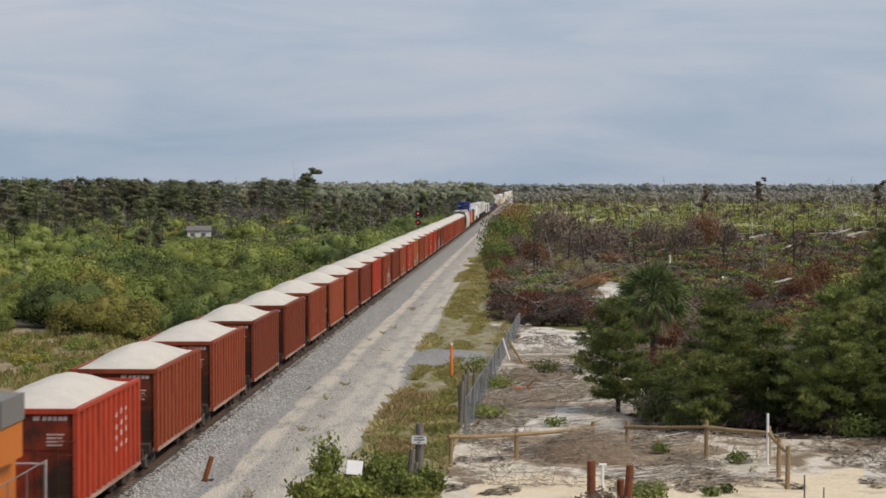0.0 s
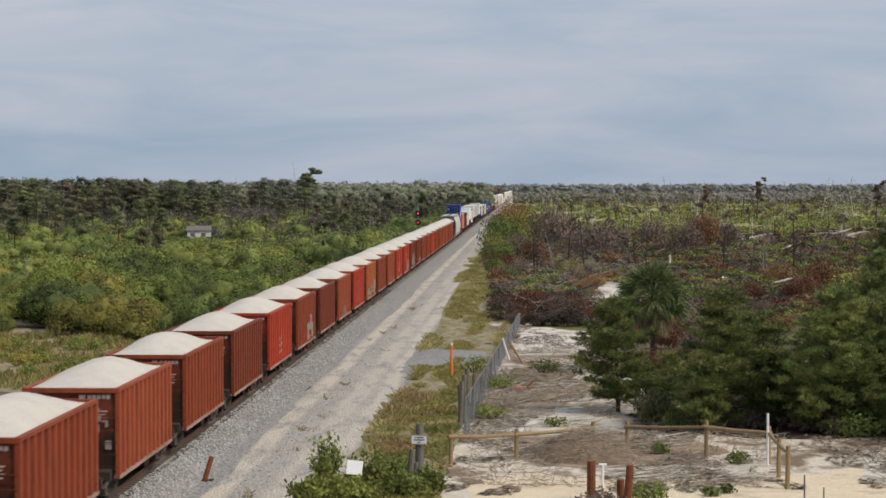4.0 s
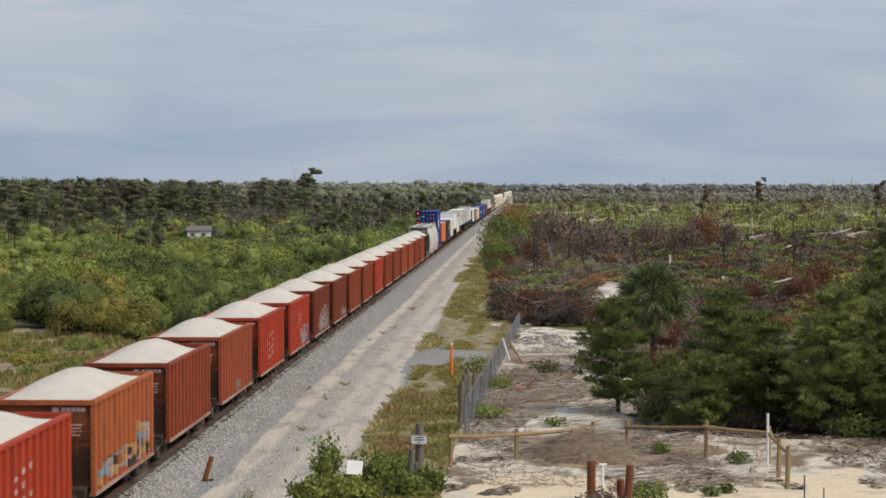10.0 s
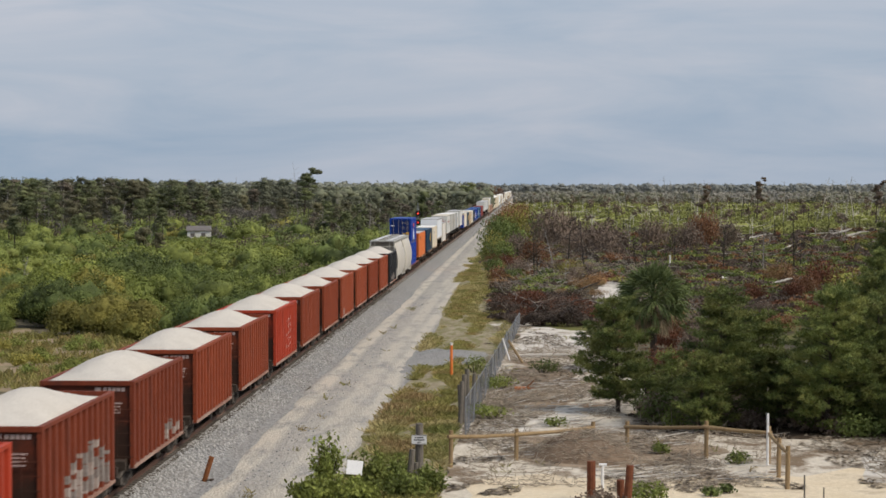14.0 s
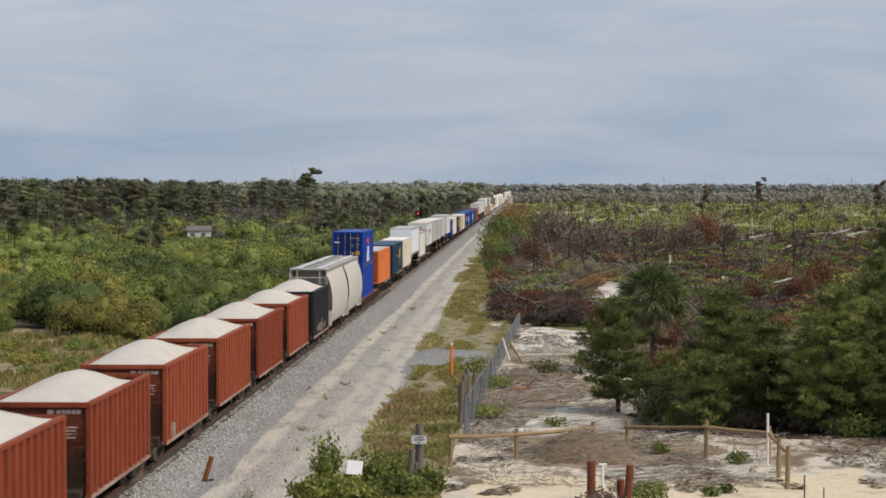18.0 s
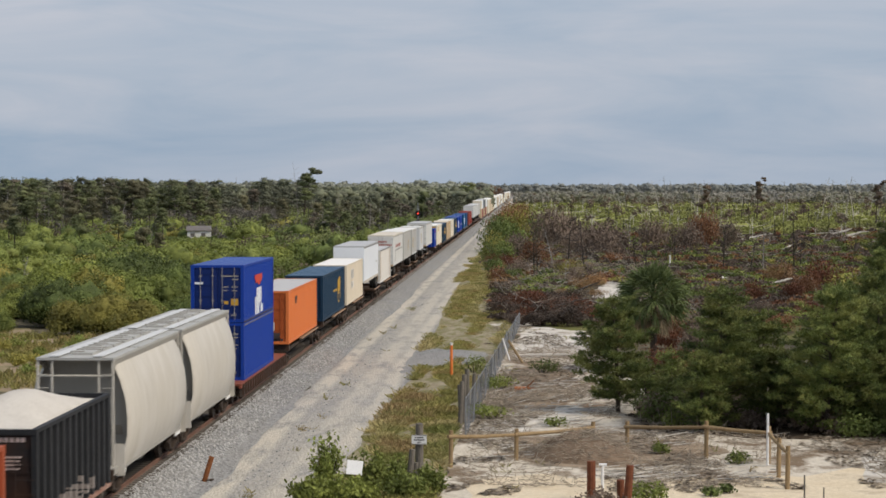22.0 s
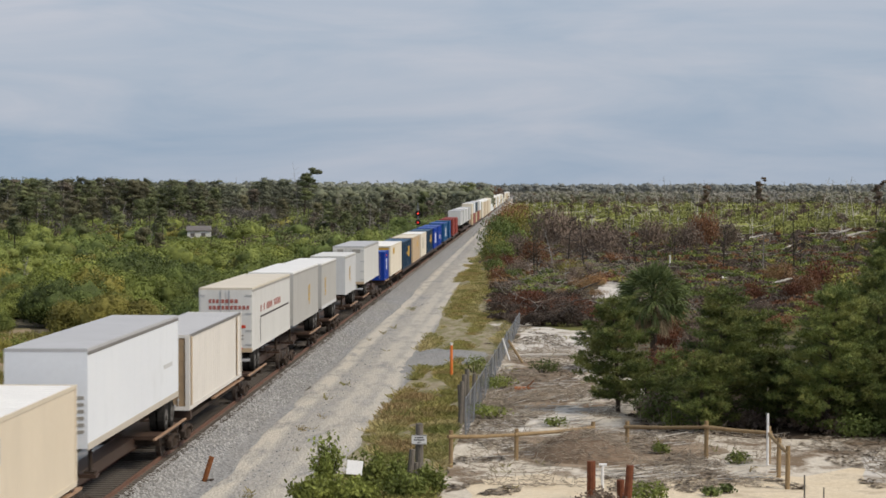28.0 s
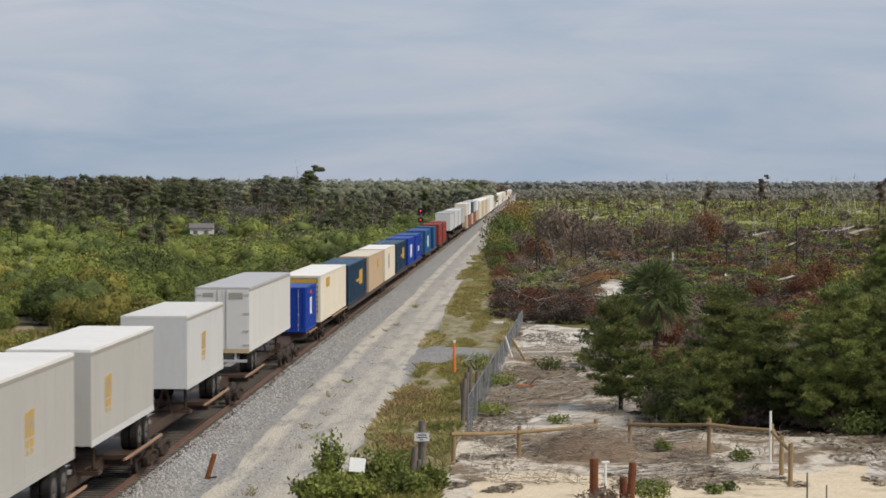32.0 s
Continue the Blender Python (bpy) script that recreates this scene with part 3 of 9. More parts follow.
    for k in (-2.6, -0.9, 0.9, 2.6):
        v = [bm.verts.new((x * w, k + y * d, z)) for z, w, d in ((1.25, 1.35, 0.8), (0.3, 0.8, 0.4)) for x, y in ((-1, -1), (1, -1), (1, 1), (-1, 1))]
        for a in range(4):
            bm.faces.new((v[a], v[(a + 1) % 4], v[4 + (a + 1) % 4], v[4 + a]))
        bm.faces.new(v[4:][::-1])
    part("hopper_bottom", bm, M["underframe"], car, "dark grimy discharge chutes and centre sill")
    return tagged(car, "", "freight car", "stone hopper cars")


def stone_heap(seed, gap_n, gap_f, high):
    """The heaped load inside a hopper's rim."""
    rng = random.Random(seed)
    W, L = HOP_W / 2 - 0.17, HOP_L / 2 - 0.1
    nx, ny = 19, 47
    ox, oy = rng.uniform(0, 50), rng.uniform(0, 50)
    v, f = [], []
    skew = rng.uniform(-0.25, 0.25)
    for j in range(ny):
        y = -L + 2 * L * j / (ny - 1)
        for i in range(nx):
            x = -W + 2 * W * i / (nx - 1)
            ex = max(0.0, 1 - abs(x / W + skew * 0.1 * (1 - abs(x / W))) ** 1.9)
            yc = (y - (gap_n - gap_f) * 0.5) / (L - (gap_n + gap_f) * 0.5)
            ey = 1 - abs(yc) ** 2.3
            n = noise.noise((x * 0.5 + ox, y * 0.3 + oy, 0)) * 0.17 + noise.noise((x * 2.3 + oy, y * 2.1 + ox, 3)) * 0.03
            z = -0.03 + high * ex * max(ey, 0.0) + n * ex * max(0.0, min(1.0, ey * 1.5))
            if ey < 0:
                z += max(ey * 1.1, -0.95)
            v.append((x, y, z))
    for j in range(ny - 1):
        for i in range(nx - 1):
            a = j * nx + i
            f.append((a, a + 1, a + nx + 1, a + nx))
    ring = [i for i in range(nx)] + [j * nx + nx - 1 for j in range(1, ny)] + [(ny - 1) * nx + i for i in range(nx - 2, -1, -1)] + [j * nx for j in range(ny - 2, 0, -1)]
    n0 = len(v)
    for k in ring:
        v.append((v[k][0], v[k][1], -1.3))
    for k in range(len(ring)):
        k2 = (k + 1) % len(ring)
        f.append((ring[k2], ring[k], n0 + k, n0 + k2))
    me = bpy.data.meshes.new("gravel_load")
    me.from_pydata(v, [], f)
    me.update()
    ob = finish("gravel_load", me, M["stone_load"], None, True)
    return tagged(ob, "heap of crushed white stone filling the open car", "stone load", "stone loads")


def hoppers():
    order = ["red", "brown", "brown", "dark", "dark", "brown", "tan_brown", "brown", "dark", "red", "brown", "dark", "tan_brown", "red", "orange",
             "brown", "tan_brown", "red", "red", "dark", "dark", "brown", "brown", "red", "brown", "brown", "tan_brown", "tan_brown", "brown", "tan_brown", "black"]
    names = {"red": "bright red", "brown": "rust-brown", "dark": "dark red-brown", "tan_brown": "faded brick-brown", "orange": "faded orange", "black": "black"}
    heaps = [stone_heap(s, g, h, z) for s, g, h, z in ((1, 0.0, 0.7, 0.57), (2, 0.1, 1.2, 0.55), (3, 0.0, 0.45, 0.62), (4, 0.4, 2.0, 0.52), (5, 0.1, 1.1, 0.58))]
    pick = [0, 2, 0, 1, 2, 2, 0, 1, 0, 2, 0, 3, 2, 1, 4, 3, 1, 2, 0, 4, 2, 1, 3, 0, 2, 3, 4, 2, 4, 1, 4]
    kinds = {}
    used = set()
    made = []
    for k, colour in enumerate(order):
        t_mid = 3.29 + 0.724 * k + HOP_L / 2 / SPEED
        if colour not in kinds:
            kinds[colour] = hopper(colour)
            car = kinds[colour]
        else:
            car = copy_thing(kinds[colour], Matrix())
        tagged(car, names[colour] + " ribbed steel hopper car heaped with stone")
        ride(car, t_mid)
        h = heaps[pick[k]]
        heap = copy_thing(h, Matrix()) if pick[k] in used else h
        used.add(pick[k])
        ride(heap, t_mid, RAIL + HOP_TOP)
        made.append(car)
    return made


def graffiti(car, y0, y1, z0, z1, colours, seed, size=0.75):
    """Sprayed letters on a hopper's side: bands of colour on the faces of the ribs, rising and falling like letters."""
    rng = random.Random(seed)
    x = HOP_W / 2 - 0.005
    made = {}
    for i in range(13):
        y = -HOP_L / 2 + 0.09 + (HOP_L - 0.18) * i / 12
        if not y0 - 0.2 < y < y1 + 0.2:
            continue
        lift = 0.5 + 0.5 * math.sin((y - y0) / max(0.5, y1 - y0) * 3.14)
        z, top = z0 + rng.uniform(0, 0.15), z0 + (z1 - z0) * (0.45 + 0.5 * lift + rng.uniform(-0.12, 0.12))
        k = rng.randrange(len(colours))
        while z < top:
            hgt = size * rng.uniform(0.12, 0.5)
            if rng.random() < 0.82:
                made.setdefault(k, []).append((y, z, min(z + hgt, top), rng.uniform(-0.02, 0.02)))
            z += hgt
            k = rng.randrange(len(colours)) if rng.random() < 0.6 else k
    for k, bands in sorted(made.items()):
        for y, za, zb, tilt in bands:
            bm = bmesh.new()
            ring = [[bm.verts.new((x + o, y + d, z + tilt * d * 15)) for z in (za, zb)] for o, d in ((-0.115, -0.158), (0.004, -0.131), (0.004, 0.127))]
            for p, q in zip(ring, ring[1:]):
                bm.faces.new((p[0], q[0], q[1], p[1]))
            part("graffiti", bm, SPRAY[colours[k][0]], car, colours[k][1])


SPRAY = {"pale_blue": surface("pale_blue_spray", (0.16, 0.23, 0.27), (0.27, 0.35, 0.39), 2, 12, 0.7, bump=0), "white": surface("white_spray", (0.27, 0.21, 0.18), (0.44, 0.39, 0.355), 2, 12, 0.7, bump=0),
         "grey": surface("grey_spray", (0.17, 0.14, 0.125), (0.29, 0.26, 0.24), 2, 12, 0.7, bump=0), "black": surface("black_spray", (0.03, 0.03, 0.03), (0.07, 0.065, 0.06), 2, 12, 0.7, bump=0), "blue": surface("blue_spray", (0.06, 0.13, 0.25), (0.11, 0.2, 0.35), 2, 12, 0.7, bump=0),
         "tan": surface("tan_spray", (0.40, 0.22, 0.075), (0.50, 0.30, 0.12), 2, 12, 0.7, bump=0)}


def white_squares(car, cols, rows, y0, z0, seed):
    rng = random.Random(seed)
    for c in range(cols):
        for r in range(rows):
            if rng.random() < 0.15:
                continue
            y, z = -HOP_L / 2 + 0.09 + (HOP_L - 0.18) * round((y0 + c * 0.8 + HOP_L / 2) / 0.8) / 12, z0 + r * 0.34 + 0.05 * c + rng.uniform(-0.03, 0.03)
            b = rng.uniform(0.10, 0.15)
            bm = bmesh.new()
            box(bm, HOP_W / 2 - 0.006, HOP_W / 2 - 0.002, y - 0.115, y + 0.115, z, z + b * 1.15)
            part("marking", bm, M["faded_mark"], car, "white painted square")


def hopper_marks():
    h = HOPPERS
    for k, cols, y0, z0, rows in ((0, 3, 0.6, 1.7, 4), (9, 2, -1.0, 1.3, 3), (13, 3, -1.6, 1.2, 5), (17, 3, -1.4, 1.4, 4), (18, 2, -0.5, 1.9, 3), (23, 3, 0.2, 1.3, 5)):
        white_squares(h[k], cols, rows, y0, z0, k)
    W_, B_, G_, K_, N_, T_ = ("white", "white sprayed letters"), ("pale_blue", "pale blue sprayed letters"), ("grey", "grey sprayed letters"), ("black", "black sprayed outlines"), ("blue", "blue sprayed letters"), ("tan", "tan sprayed patch")
    graffiti(h[10], 0.6, 3.6, 0.92, 2.3, (B_, W_), 3)
    graffiti(h[14], -4.2, 4.2, 0.92, 1.75, (W_, K_, B_, T_), 4)
    graffiti(h[14], 1.8, 4.4, 0.9, 2.3, (T_, B_, W_), 5)
    graffiti(h[18], 0.8, 4.2, 0.92, 2.1, (B_, N_, W_), 6)
    graffiti(h[19], -1.8, 4.3, 0.92, 2.4, (G_, W_), 7)
    graffiti(h[20], 1.0, 4.5, 0.92, 1.6, (W_, G_), 8)
    graffiti(h[12], -1.5, 1.2, 0.8, 1.5, (G_,), 9)
    graffiti(h[16], -0.5, 1.0, 0.9, 1.5, (G_,), 10)
    graffiti(h[30], -2.5, 2.5, 0.92, 1.6, (G_,), 11, 0.5)
    graffiti(h[26], -3.5, -2.6, 0.8, 1.4, (W_,), 12)
    bm = bmesh.new()
    rng = random.Random(6)
    for i in range(26):
        x, z, w, hh = rng.uniform(-0.6, 1.2), rng.uniform(1.2, 3.2), rng.uniform(0.03, 0.1), rng.uniform(0.08, 0.3)
        box(bm, x - w, x + w, -HOP_L / 2 - 0.085, -HOP_L / 2 - 0.078, z, z + hh)
    part("graffiti", bm, SPRAY["white"], h[6], "white scrawl over the car's end")


HOPPERS = hoppers()
hopper_marks()


def paint_mat(name, c, spread=0.04, rough=0.5, stain=None, metal=0.0):
    hi = tuple(min(1.0, v * (1 + spread)) for v in c)
    return surface(name, tuple(v * (1 - spread) for v in c), hi, 0.5, 10, rough, metal, 0.05, 0.01, (1, 1, 0.35), stain or tuple(0.82 * v + 0.01 for v in c), 0.6, slo=0.56, shi=0.9, grainy=0.10)


# the darker blue for container doors has the end's shade painted in
PAINTS = {"blue": (0.010, 0.045, 0.30), "orange": (0.63, 0.175, 0.052), "blue_shade_end": (0.008, 0.024, 0.13), "navy": (0.013, 0.036, 0.07), "cream": (0.66, 0.58, 0.46), "white": (0.72, 0.74, 0.78), "beige": (0.67, 0.64, 0.595),
          "pale": (0.64, 0.635, 0.61), "grey": (0.46, 0.46, 0.46), "tan": (0.50, 0.38, 0.25), "ivory": (0.70, 0.64, 0.53), "teal_blue": (0.02, 0.09, 0.22), "brick": (0.25, 0.055, 0.045),
          "silver": (0.58, 0.585, 0.585), "grey_roof": (0.45, 0.45, 0.46), "white_roof": (0.74, 0.73, 0.71), "tan_roof": (0.62, 0.56, 0.46), "navy_roof": (0.06, 0.11, 0.18), "blue_roof": (0.06, 0.11, 0.33),
          "yellow": (0.55, 0.33, 0.05), "emblem_tan": (0.50, 0.33, 0.09), "red_mark": (0.55, 0.06, 0.03), "dark_mark": (0.06, 0.05, 0.05), "pink_mark": (0.36, 0.13, 0.11), "sign_green": (0.03, 0.30, 0.12), "flat_red": (0.22, 0.068, 0.04), "flat_brown": (0.07, 0.045, 0.034),
          "dull_beige": (0.36, 0.34, 0.30), "roof_grey": (0.40, 0.395, 0.375), "neutral": (0.45, 0.44, 0.415), "loco_orange": (0.50, 0.15, 0.025), "loco_roof": (0.17, 0.16, 0.15), "rust_orange": (0.36, 0.085, 0.025), "loco_grey": (0.085, 0.08, 0.075), "hopper_white": (0.50, 0.48, 0.44), "hopper_grey": (0.34, 0.325, 0.295), "plank": (0.36, 0.23, 0.15), "dark_rail": (0.20, 0.19, 0.18), "rust_end": (0.36, 0.26, 0.16), "dust_rail": (0.52, 0.47, 0.40), "mint": (0.32, 0.42, 0.42)}
P = {k: paint_mat("paint_" + k, c) for k, c in PAINTS.items()}
P["white"] = surface("smooth_white_trailer_paint", (0.76, 0.79, 0.84), (0.79, 0.82, 0.86), 0.15, 8, 0.45, 0, 0.03, 0.01, stain=(0.64, 0.66, 0.69), stain_scale=0.25, slo=0.6, shi=0.9, grainy=0.1)
P["hopper_white"] = surface("streaked_white_hopper_paint", (0.51, 0.475, 0.415), (0.59, 0.56, 0.51), 0.8, 9, 0.5, 0, 0.05, 0.01, (1, 1, 0.35), (0.43, 0.395, 0.335), 0.6, slo=0.5, shi=0.85, grainy=0.12)
P["tyre"] = surface("tyre_rubber", (0.02, 0.02, 0.02), (0.04, 0.038, 0.036), 4, 30, 0.9)
P["rim_white"] = surface("wheel_rim", (0.07, 0.065, 0.06), (0.16, 0.15, 0.14), 4, 30, 0.5)


def corrugated(bm, x, y0, y1, z0, z1, pitch, depth, axis="y", out=1):
    """A trapezoid-ribbed wall: along y at x, or along x at y when axis is 'x'."""
    n = max(2, int(abs(y1 - y0) / pitch))
    step = (y1 - y0) / n
    pts = []
    for i in range(n):
        a = y0 + i * step
        pts += [(a, 0), (a + step * 0.35, 0), (a + step * 0.5, -depth), (a + step * 0.85, -depth)]
    pts.append((y1, 0))
    prev = None
    for a, d in pts:
        p = (x + out * d, a) if axis == "y" else (a, x + out * d)
        cur = [bm.verts.new((*p, z)) for z in (z0, z1)]
        if prev:
            bm.faces.new((prev[0], cur[0], cur[1], prev[1]))
        prev = cur


def marks(parent, name, rects, x, material, label, axis="x"):
    """Flat painted bars on a side wall (at x, from y and z) or on an end wall (at y, from x and z), each a part."""
    for a0, a1, z0, z1 in rects:
        bm = bmesh.new()
        if axis == "x":
            box(bm, x - 0.004, x + 0.006, a0, a1, z0, z1)
        else:
            box(bm, a0, a1, x - 0.006, x + 0.004, z0, z1)
        part(name, bm, material, parent, label)


def container(colour, L, H, roof=None, W=2.44, doors=True, ribs=0.28, detail=True, rail=None, end=None, deep=0.0):
    """A shipping container, its base's centre at the origin; the doors face the eye."""
    c = root("shipping_container")
    w, l = W / 2, L / 2
    body, top = P[colour], P[roof or colour]
    if detail:
        for s in (-1, 1):
            bm = bmesh.new()
            corrugated(bm, s * (w - 0.015), -l + 0.12, l - 0.12, 0.14, H - 0.1, ribs, deep or (0.035 if ribs > 0.25 else 0.016), "y", s)
            part("side_wall", bm, body, c)
            for nm, t, z0, z1 in (("side_rail", 0.1, 0, 0.15), ("top_rail", 0.08, H - 0.11, H - 0.005)):
                bm = bmesh.new()
                box(bm, s * (w - t), s * w, -l + 0.16, l - 0.16, z0, z1)
                part(nm, bm, P[rail] if rail and nm == "top_rail" else body, c)
        for sx in (-1, 1):
            for sy in (-1, 1):
                bm = bmesh.new()
                box(bm, sx * (w - 0.16), sx * w, sy * l, sy * (l - 0.17), 0, H)
                bev(bm, 0.015)
                part("corner_post", bm, body, c)
        for sy in (-1, 1):
            for nm, z0, z1 in (("end_sill", 0, 0.15), ("end_header", H - 0.13, H - 0.005)):
                bm = bmesh.new()
                box(bm, -w + 0.16, w - 0.16, sy * l, sy * (l - 0.1), z0, z1)
                part(nm, bm, body, c)
        bm = bmesh.new()
        n = int(L / 0.6)
        prev = None
        for i in range(n + 1):
            y = -l + 0.05 + (L - 0.1) * i / n
            for o, z in (((0.0, H - 0.022),) if i in (0, n) else ((-0.16, H - 0.022), (-0.12, H), (0.12, H), (0.16, H - 0.022))):
                cur = [bm.verts.new((sx * (w - 0.03), y + o, z)) for sx in (-1, 1)]
                if prev:
                    bm.faces.new((prev[0], prev[1], cur[1], cur[0]))
                prev = cur
        part("roof", bm, top, c)
        bm = bmesh.new()
        box(bm, -w + 0.1, w - 0.1, -l + 0.1, l - 0.1, 0.08, 0.14)
        part("floor_pan", bm, M["underframe"], c)
        if doors:
            for s in (-1, 1):
                bm = bmesh.new()
                box(bm, s * 0.012, s * (w - 0.16), -l + 0.055, -l + 0.08, 0.15, H - 0.13)
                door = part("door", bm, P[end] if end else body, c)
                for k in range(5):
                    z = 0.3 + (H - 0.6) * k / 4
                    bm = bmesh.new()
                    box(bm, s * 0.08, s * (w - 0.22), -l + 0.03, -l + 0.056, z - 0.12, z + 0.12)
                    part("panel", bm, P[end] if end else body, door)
                for x in (0.22, 0.78):
                    bm = bmesh.new()
                    tube(bm, (s * x, -l + 0.01, 0.08), (s * x, -l + 0.01, H - 0.08), 0.015, n=6)
                    for z in (0.4, 1.0, H - 0.5):
                        box(bm, s * x - 0.05, s * x + 0.05, -l + 0.0, -l + 0.04, z - 0.03, z + 0.03)
                    part("lock_rod", bm, P[end] if end == "rust_orange" else P["hopper_grey"] if colour == "blue" else P["grey"], door, "steel locking rod")
        else:
            bm = bmesh.new()
            corrugated(bm, -l + 0.05, -w + 0.16, w - 0.16, 0.15, H - 0.13, 0.28, 0.035, "x", -1)
            part("end_wall", bm, body, c)
        bm = bmesh.new()
        corrugated(bm, l - 0.05, -w + 0.16, w - 0.16, 0.15, H - 0.13, 0.28, 0.035, "x", 1)
        part("end_wall", bm, body, c)
    else:
        bm = bmesh.new()
        box(bm, -w, w, -l, l, 0, H - 0.04)
        part("body", bm, body, c)
        bm = bmesh.new()
        box(bm, -w + 0.03, w - 0.03, -l + 0.03, l - 0.03, H - 0.04, H)
        part("roof", bm, top, c)
    return tagged(c, "", "container", "containers on the train")


def trailer(colour, L, roof="white_roof", W=2.5, H=2.85, nose_to_eye=True, detail=True, lift=1.05, trim=None):
    """A road trailer on its wheels, standing on a flat car; z = 0 is the deck."""
    c = root("road_trailer")
    w, l = W / 2, L / 2
    body = P[colour]
    z0, z1 = lift, lift + H
    f = -1 if nose_to_eye else 1   # the side of the nose
    bm = bmesh.new()
    box(bm, -w, w, -l, l, z0, z1 - 0.06)
    bev(bm, 0.03, 2)
    part("body", bm, body, c)
    bm = bmesh.new()
    box(bm, -w - 0.005, w + 0.005, -l - 0.005, l + 0.005, z1 - 0.10, z1 - 0.02)
    box(bm, -w + 0.03, w - 0.03, -l + 0.03, l - 0.03, z1 - 0.03, z1)
    part("roof", bm, P[roof], c)
    if not detail:
        bm = bmesh.new()
        box(bm, -w + 0.1, w - 0.1, -f * (l - 0.6), -f * (l - 3.4), 0.0, z0 + 0.02)
        box(bm, -0.8, 0.8, f * (l - 2.4), f * (l - 2.7), 0.0, z0 + 0.02)
        part("running_gear", bm, P["tyre"], c)
        return tagged(c, "", "trailer", "trailers on the train")
    for s in (-1, 1):
        bm = bmesh.new()
        box(bm, s * (w - 0.02), s * (w + 0.012), -l + 0.02, l - 0.02, z0 - 0.04, z0 + 0.16)
        part("side_rail", bm, P[trim or colour], c)
        bm = bmesh.new()
        box(bm, s * (w - 0.01), s * (w + 0.012), -l + 0.01, l - 0.01, z1 - 0.2, z1 - 0.1)
        part("top_rail", bm, P["dark_rail"] if colour == "white" else P["hopper_grey"], c)
        n = int(L / 1.2)
        for i in range(1, n):
            bm = bmesh.new()
            y = -l + L * i / n
            box(bm, s * (w - 0.01), s * (w + 0.002), y - 0.006, y + 0.006, z0 + 0.16, z1 - 0.2)
            part("panel_seam", bm, body, c)
    for x in (-0.55, 0.55):
        bm = bmesh.new()
        tube(bm, (x * 1.4, f * (l - 2.6), 0.03), (x * 1.4, f * (l - 2.6), z0), 0.07, n=6)
        box(bm, x * 1.4 - 0.17, x * 1.4 + 0.17, f * (l - 2.6) - 0.17, f * (l - 2.6) + 0.17, 0.0, 0.06)
        part("landing_leg", bm, M["underframe"], c)
    bm = bmesh.new()
    box(bm, -0.55, -0.4, -f * (l - 0.6), -f * (l - 3.6), 0.75, z0)
    box(bm, 0.4, 0.55, -f * (l - 0.6), -f * (l - 3.6), 0.75, z0)
    part("slider_frame", bm, M["underframe"], c)
    for k in (1.3, 2.55):
        for s in (-1, 1):
            bm = bmesh.new()
            y = -f * (l - k)
            for x0 in (s * (w - 0.27), s * (w - 0.57)):
                tube(bm, (x0, y, 0.5), (x0 + s * 0.24, y, 0.5), 0.5, n=20)
            wh = part("wheel", bm, P["tyre"], c)
            bm = bmesh.new()
            tube(bm, (s * (w - 0.05), y, 0.5), (s * (w - 0.022), y, 0.5), 0.29, n=16)
            tube(bm, (s * (w - 0.03), y, 0.5), (s * (w + 0.02), y, 0.5), 0.11, n=10)
            part("rim", bm, P["rim_white"], wh)
    bm = bmesh.new()
    box(bm, -w + 0.1, w - 0.1, -f * l - 0.05, -f * l + 0.05, 0.55, 0.67)
    for x in (-0.6, 0.6):
        box(bm, x - 0.05, x + 0.05, -f * (l - 0.1) - 0.06, -f * (l - 0.1) + 0.06, 0.6, z0)
    part("rear_bumper", bm, P["grey_roof"], c)
    if not nose_to_eye:
        for s in (-1, 1):
            bm = bmesh.new()
            box(bm, s * 0.015, s * (w - 0.06), -l - 0.025, -l + 0.01, z0 + 0.12, z1 - 0.14)
            bev(bm, 0.008)
            door = part("door", bm, body, c)
            bm = bmesh.new()
            tube(bm, (s * 0.2, -l - 0.045, z0 + 0.1), (s * 0.2, -l - 0.045, z1 - 0.12), 0.02, n=6)
            part("lock_rod", bm, P["grey"], door, "steel lock rod")
            bm = bmesh.new()
            for z in (z0 + 0.3, z0 + 0.95, z0 + 1.75, z1 - 0.35):
                box(bm, s * (w - 0.3), s * (w + 0.004), -l - 0.05, -l - 0.02, z - 0.03, z + 0.03)
            part("hinge", bm, P["grey"], door)
        bm = bmesh.new()
        box(bm, -w, w, -l - 0.03, -l + 0.02, z0 - 0.08, z0 + 0.12)
        part("rear_sill", bm, P["tan"], c, "scuffed steel rear sill")
    return tagged(c, "", "trailer", "trailers on the train")


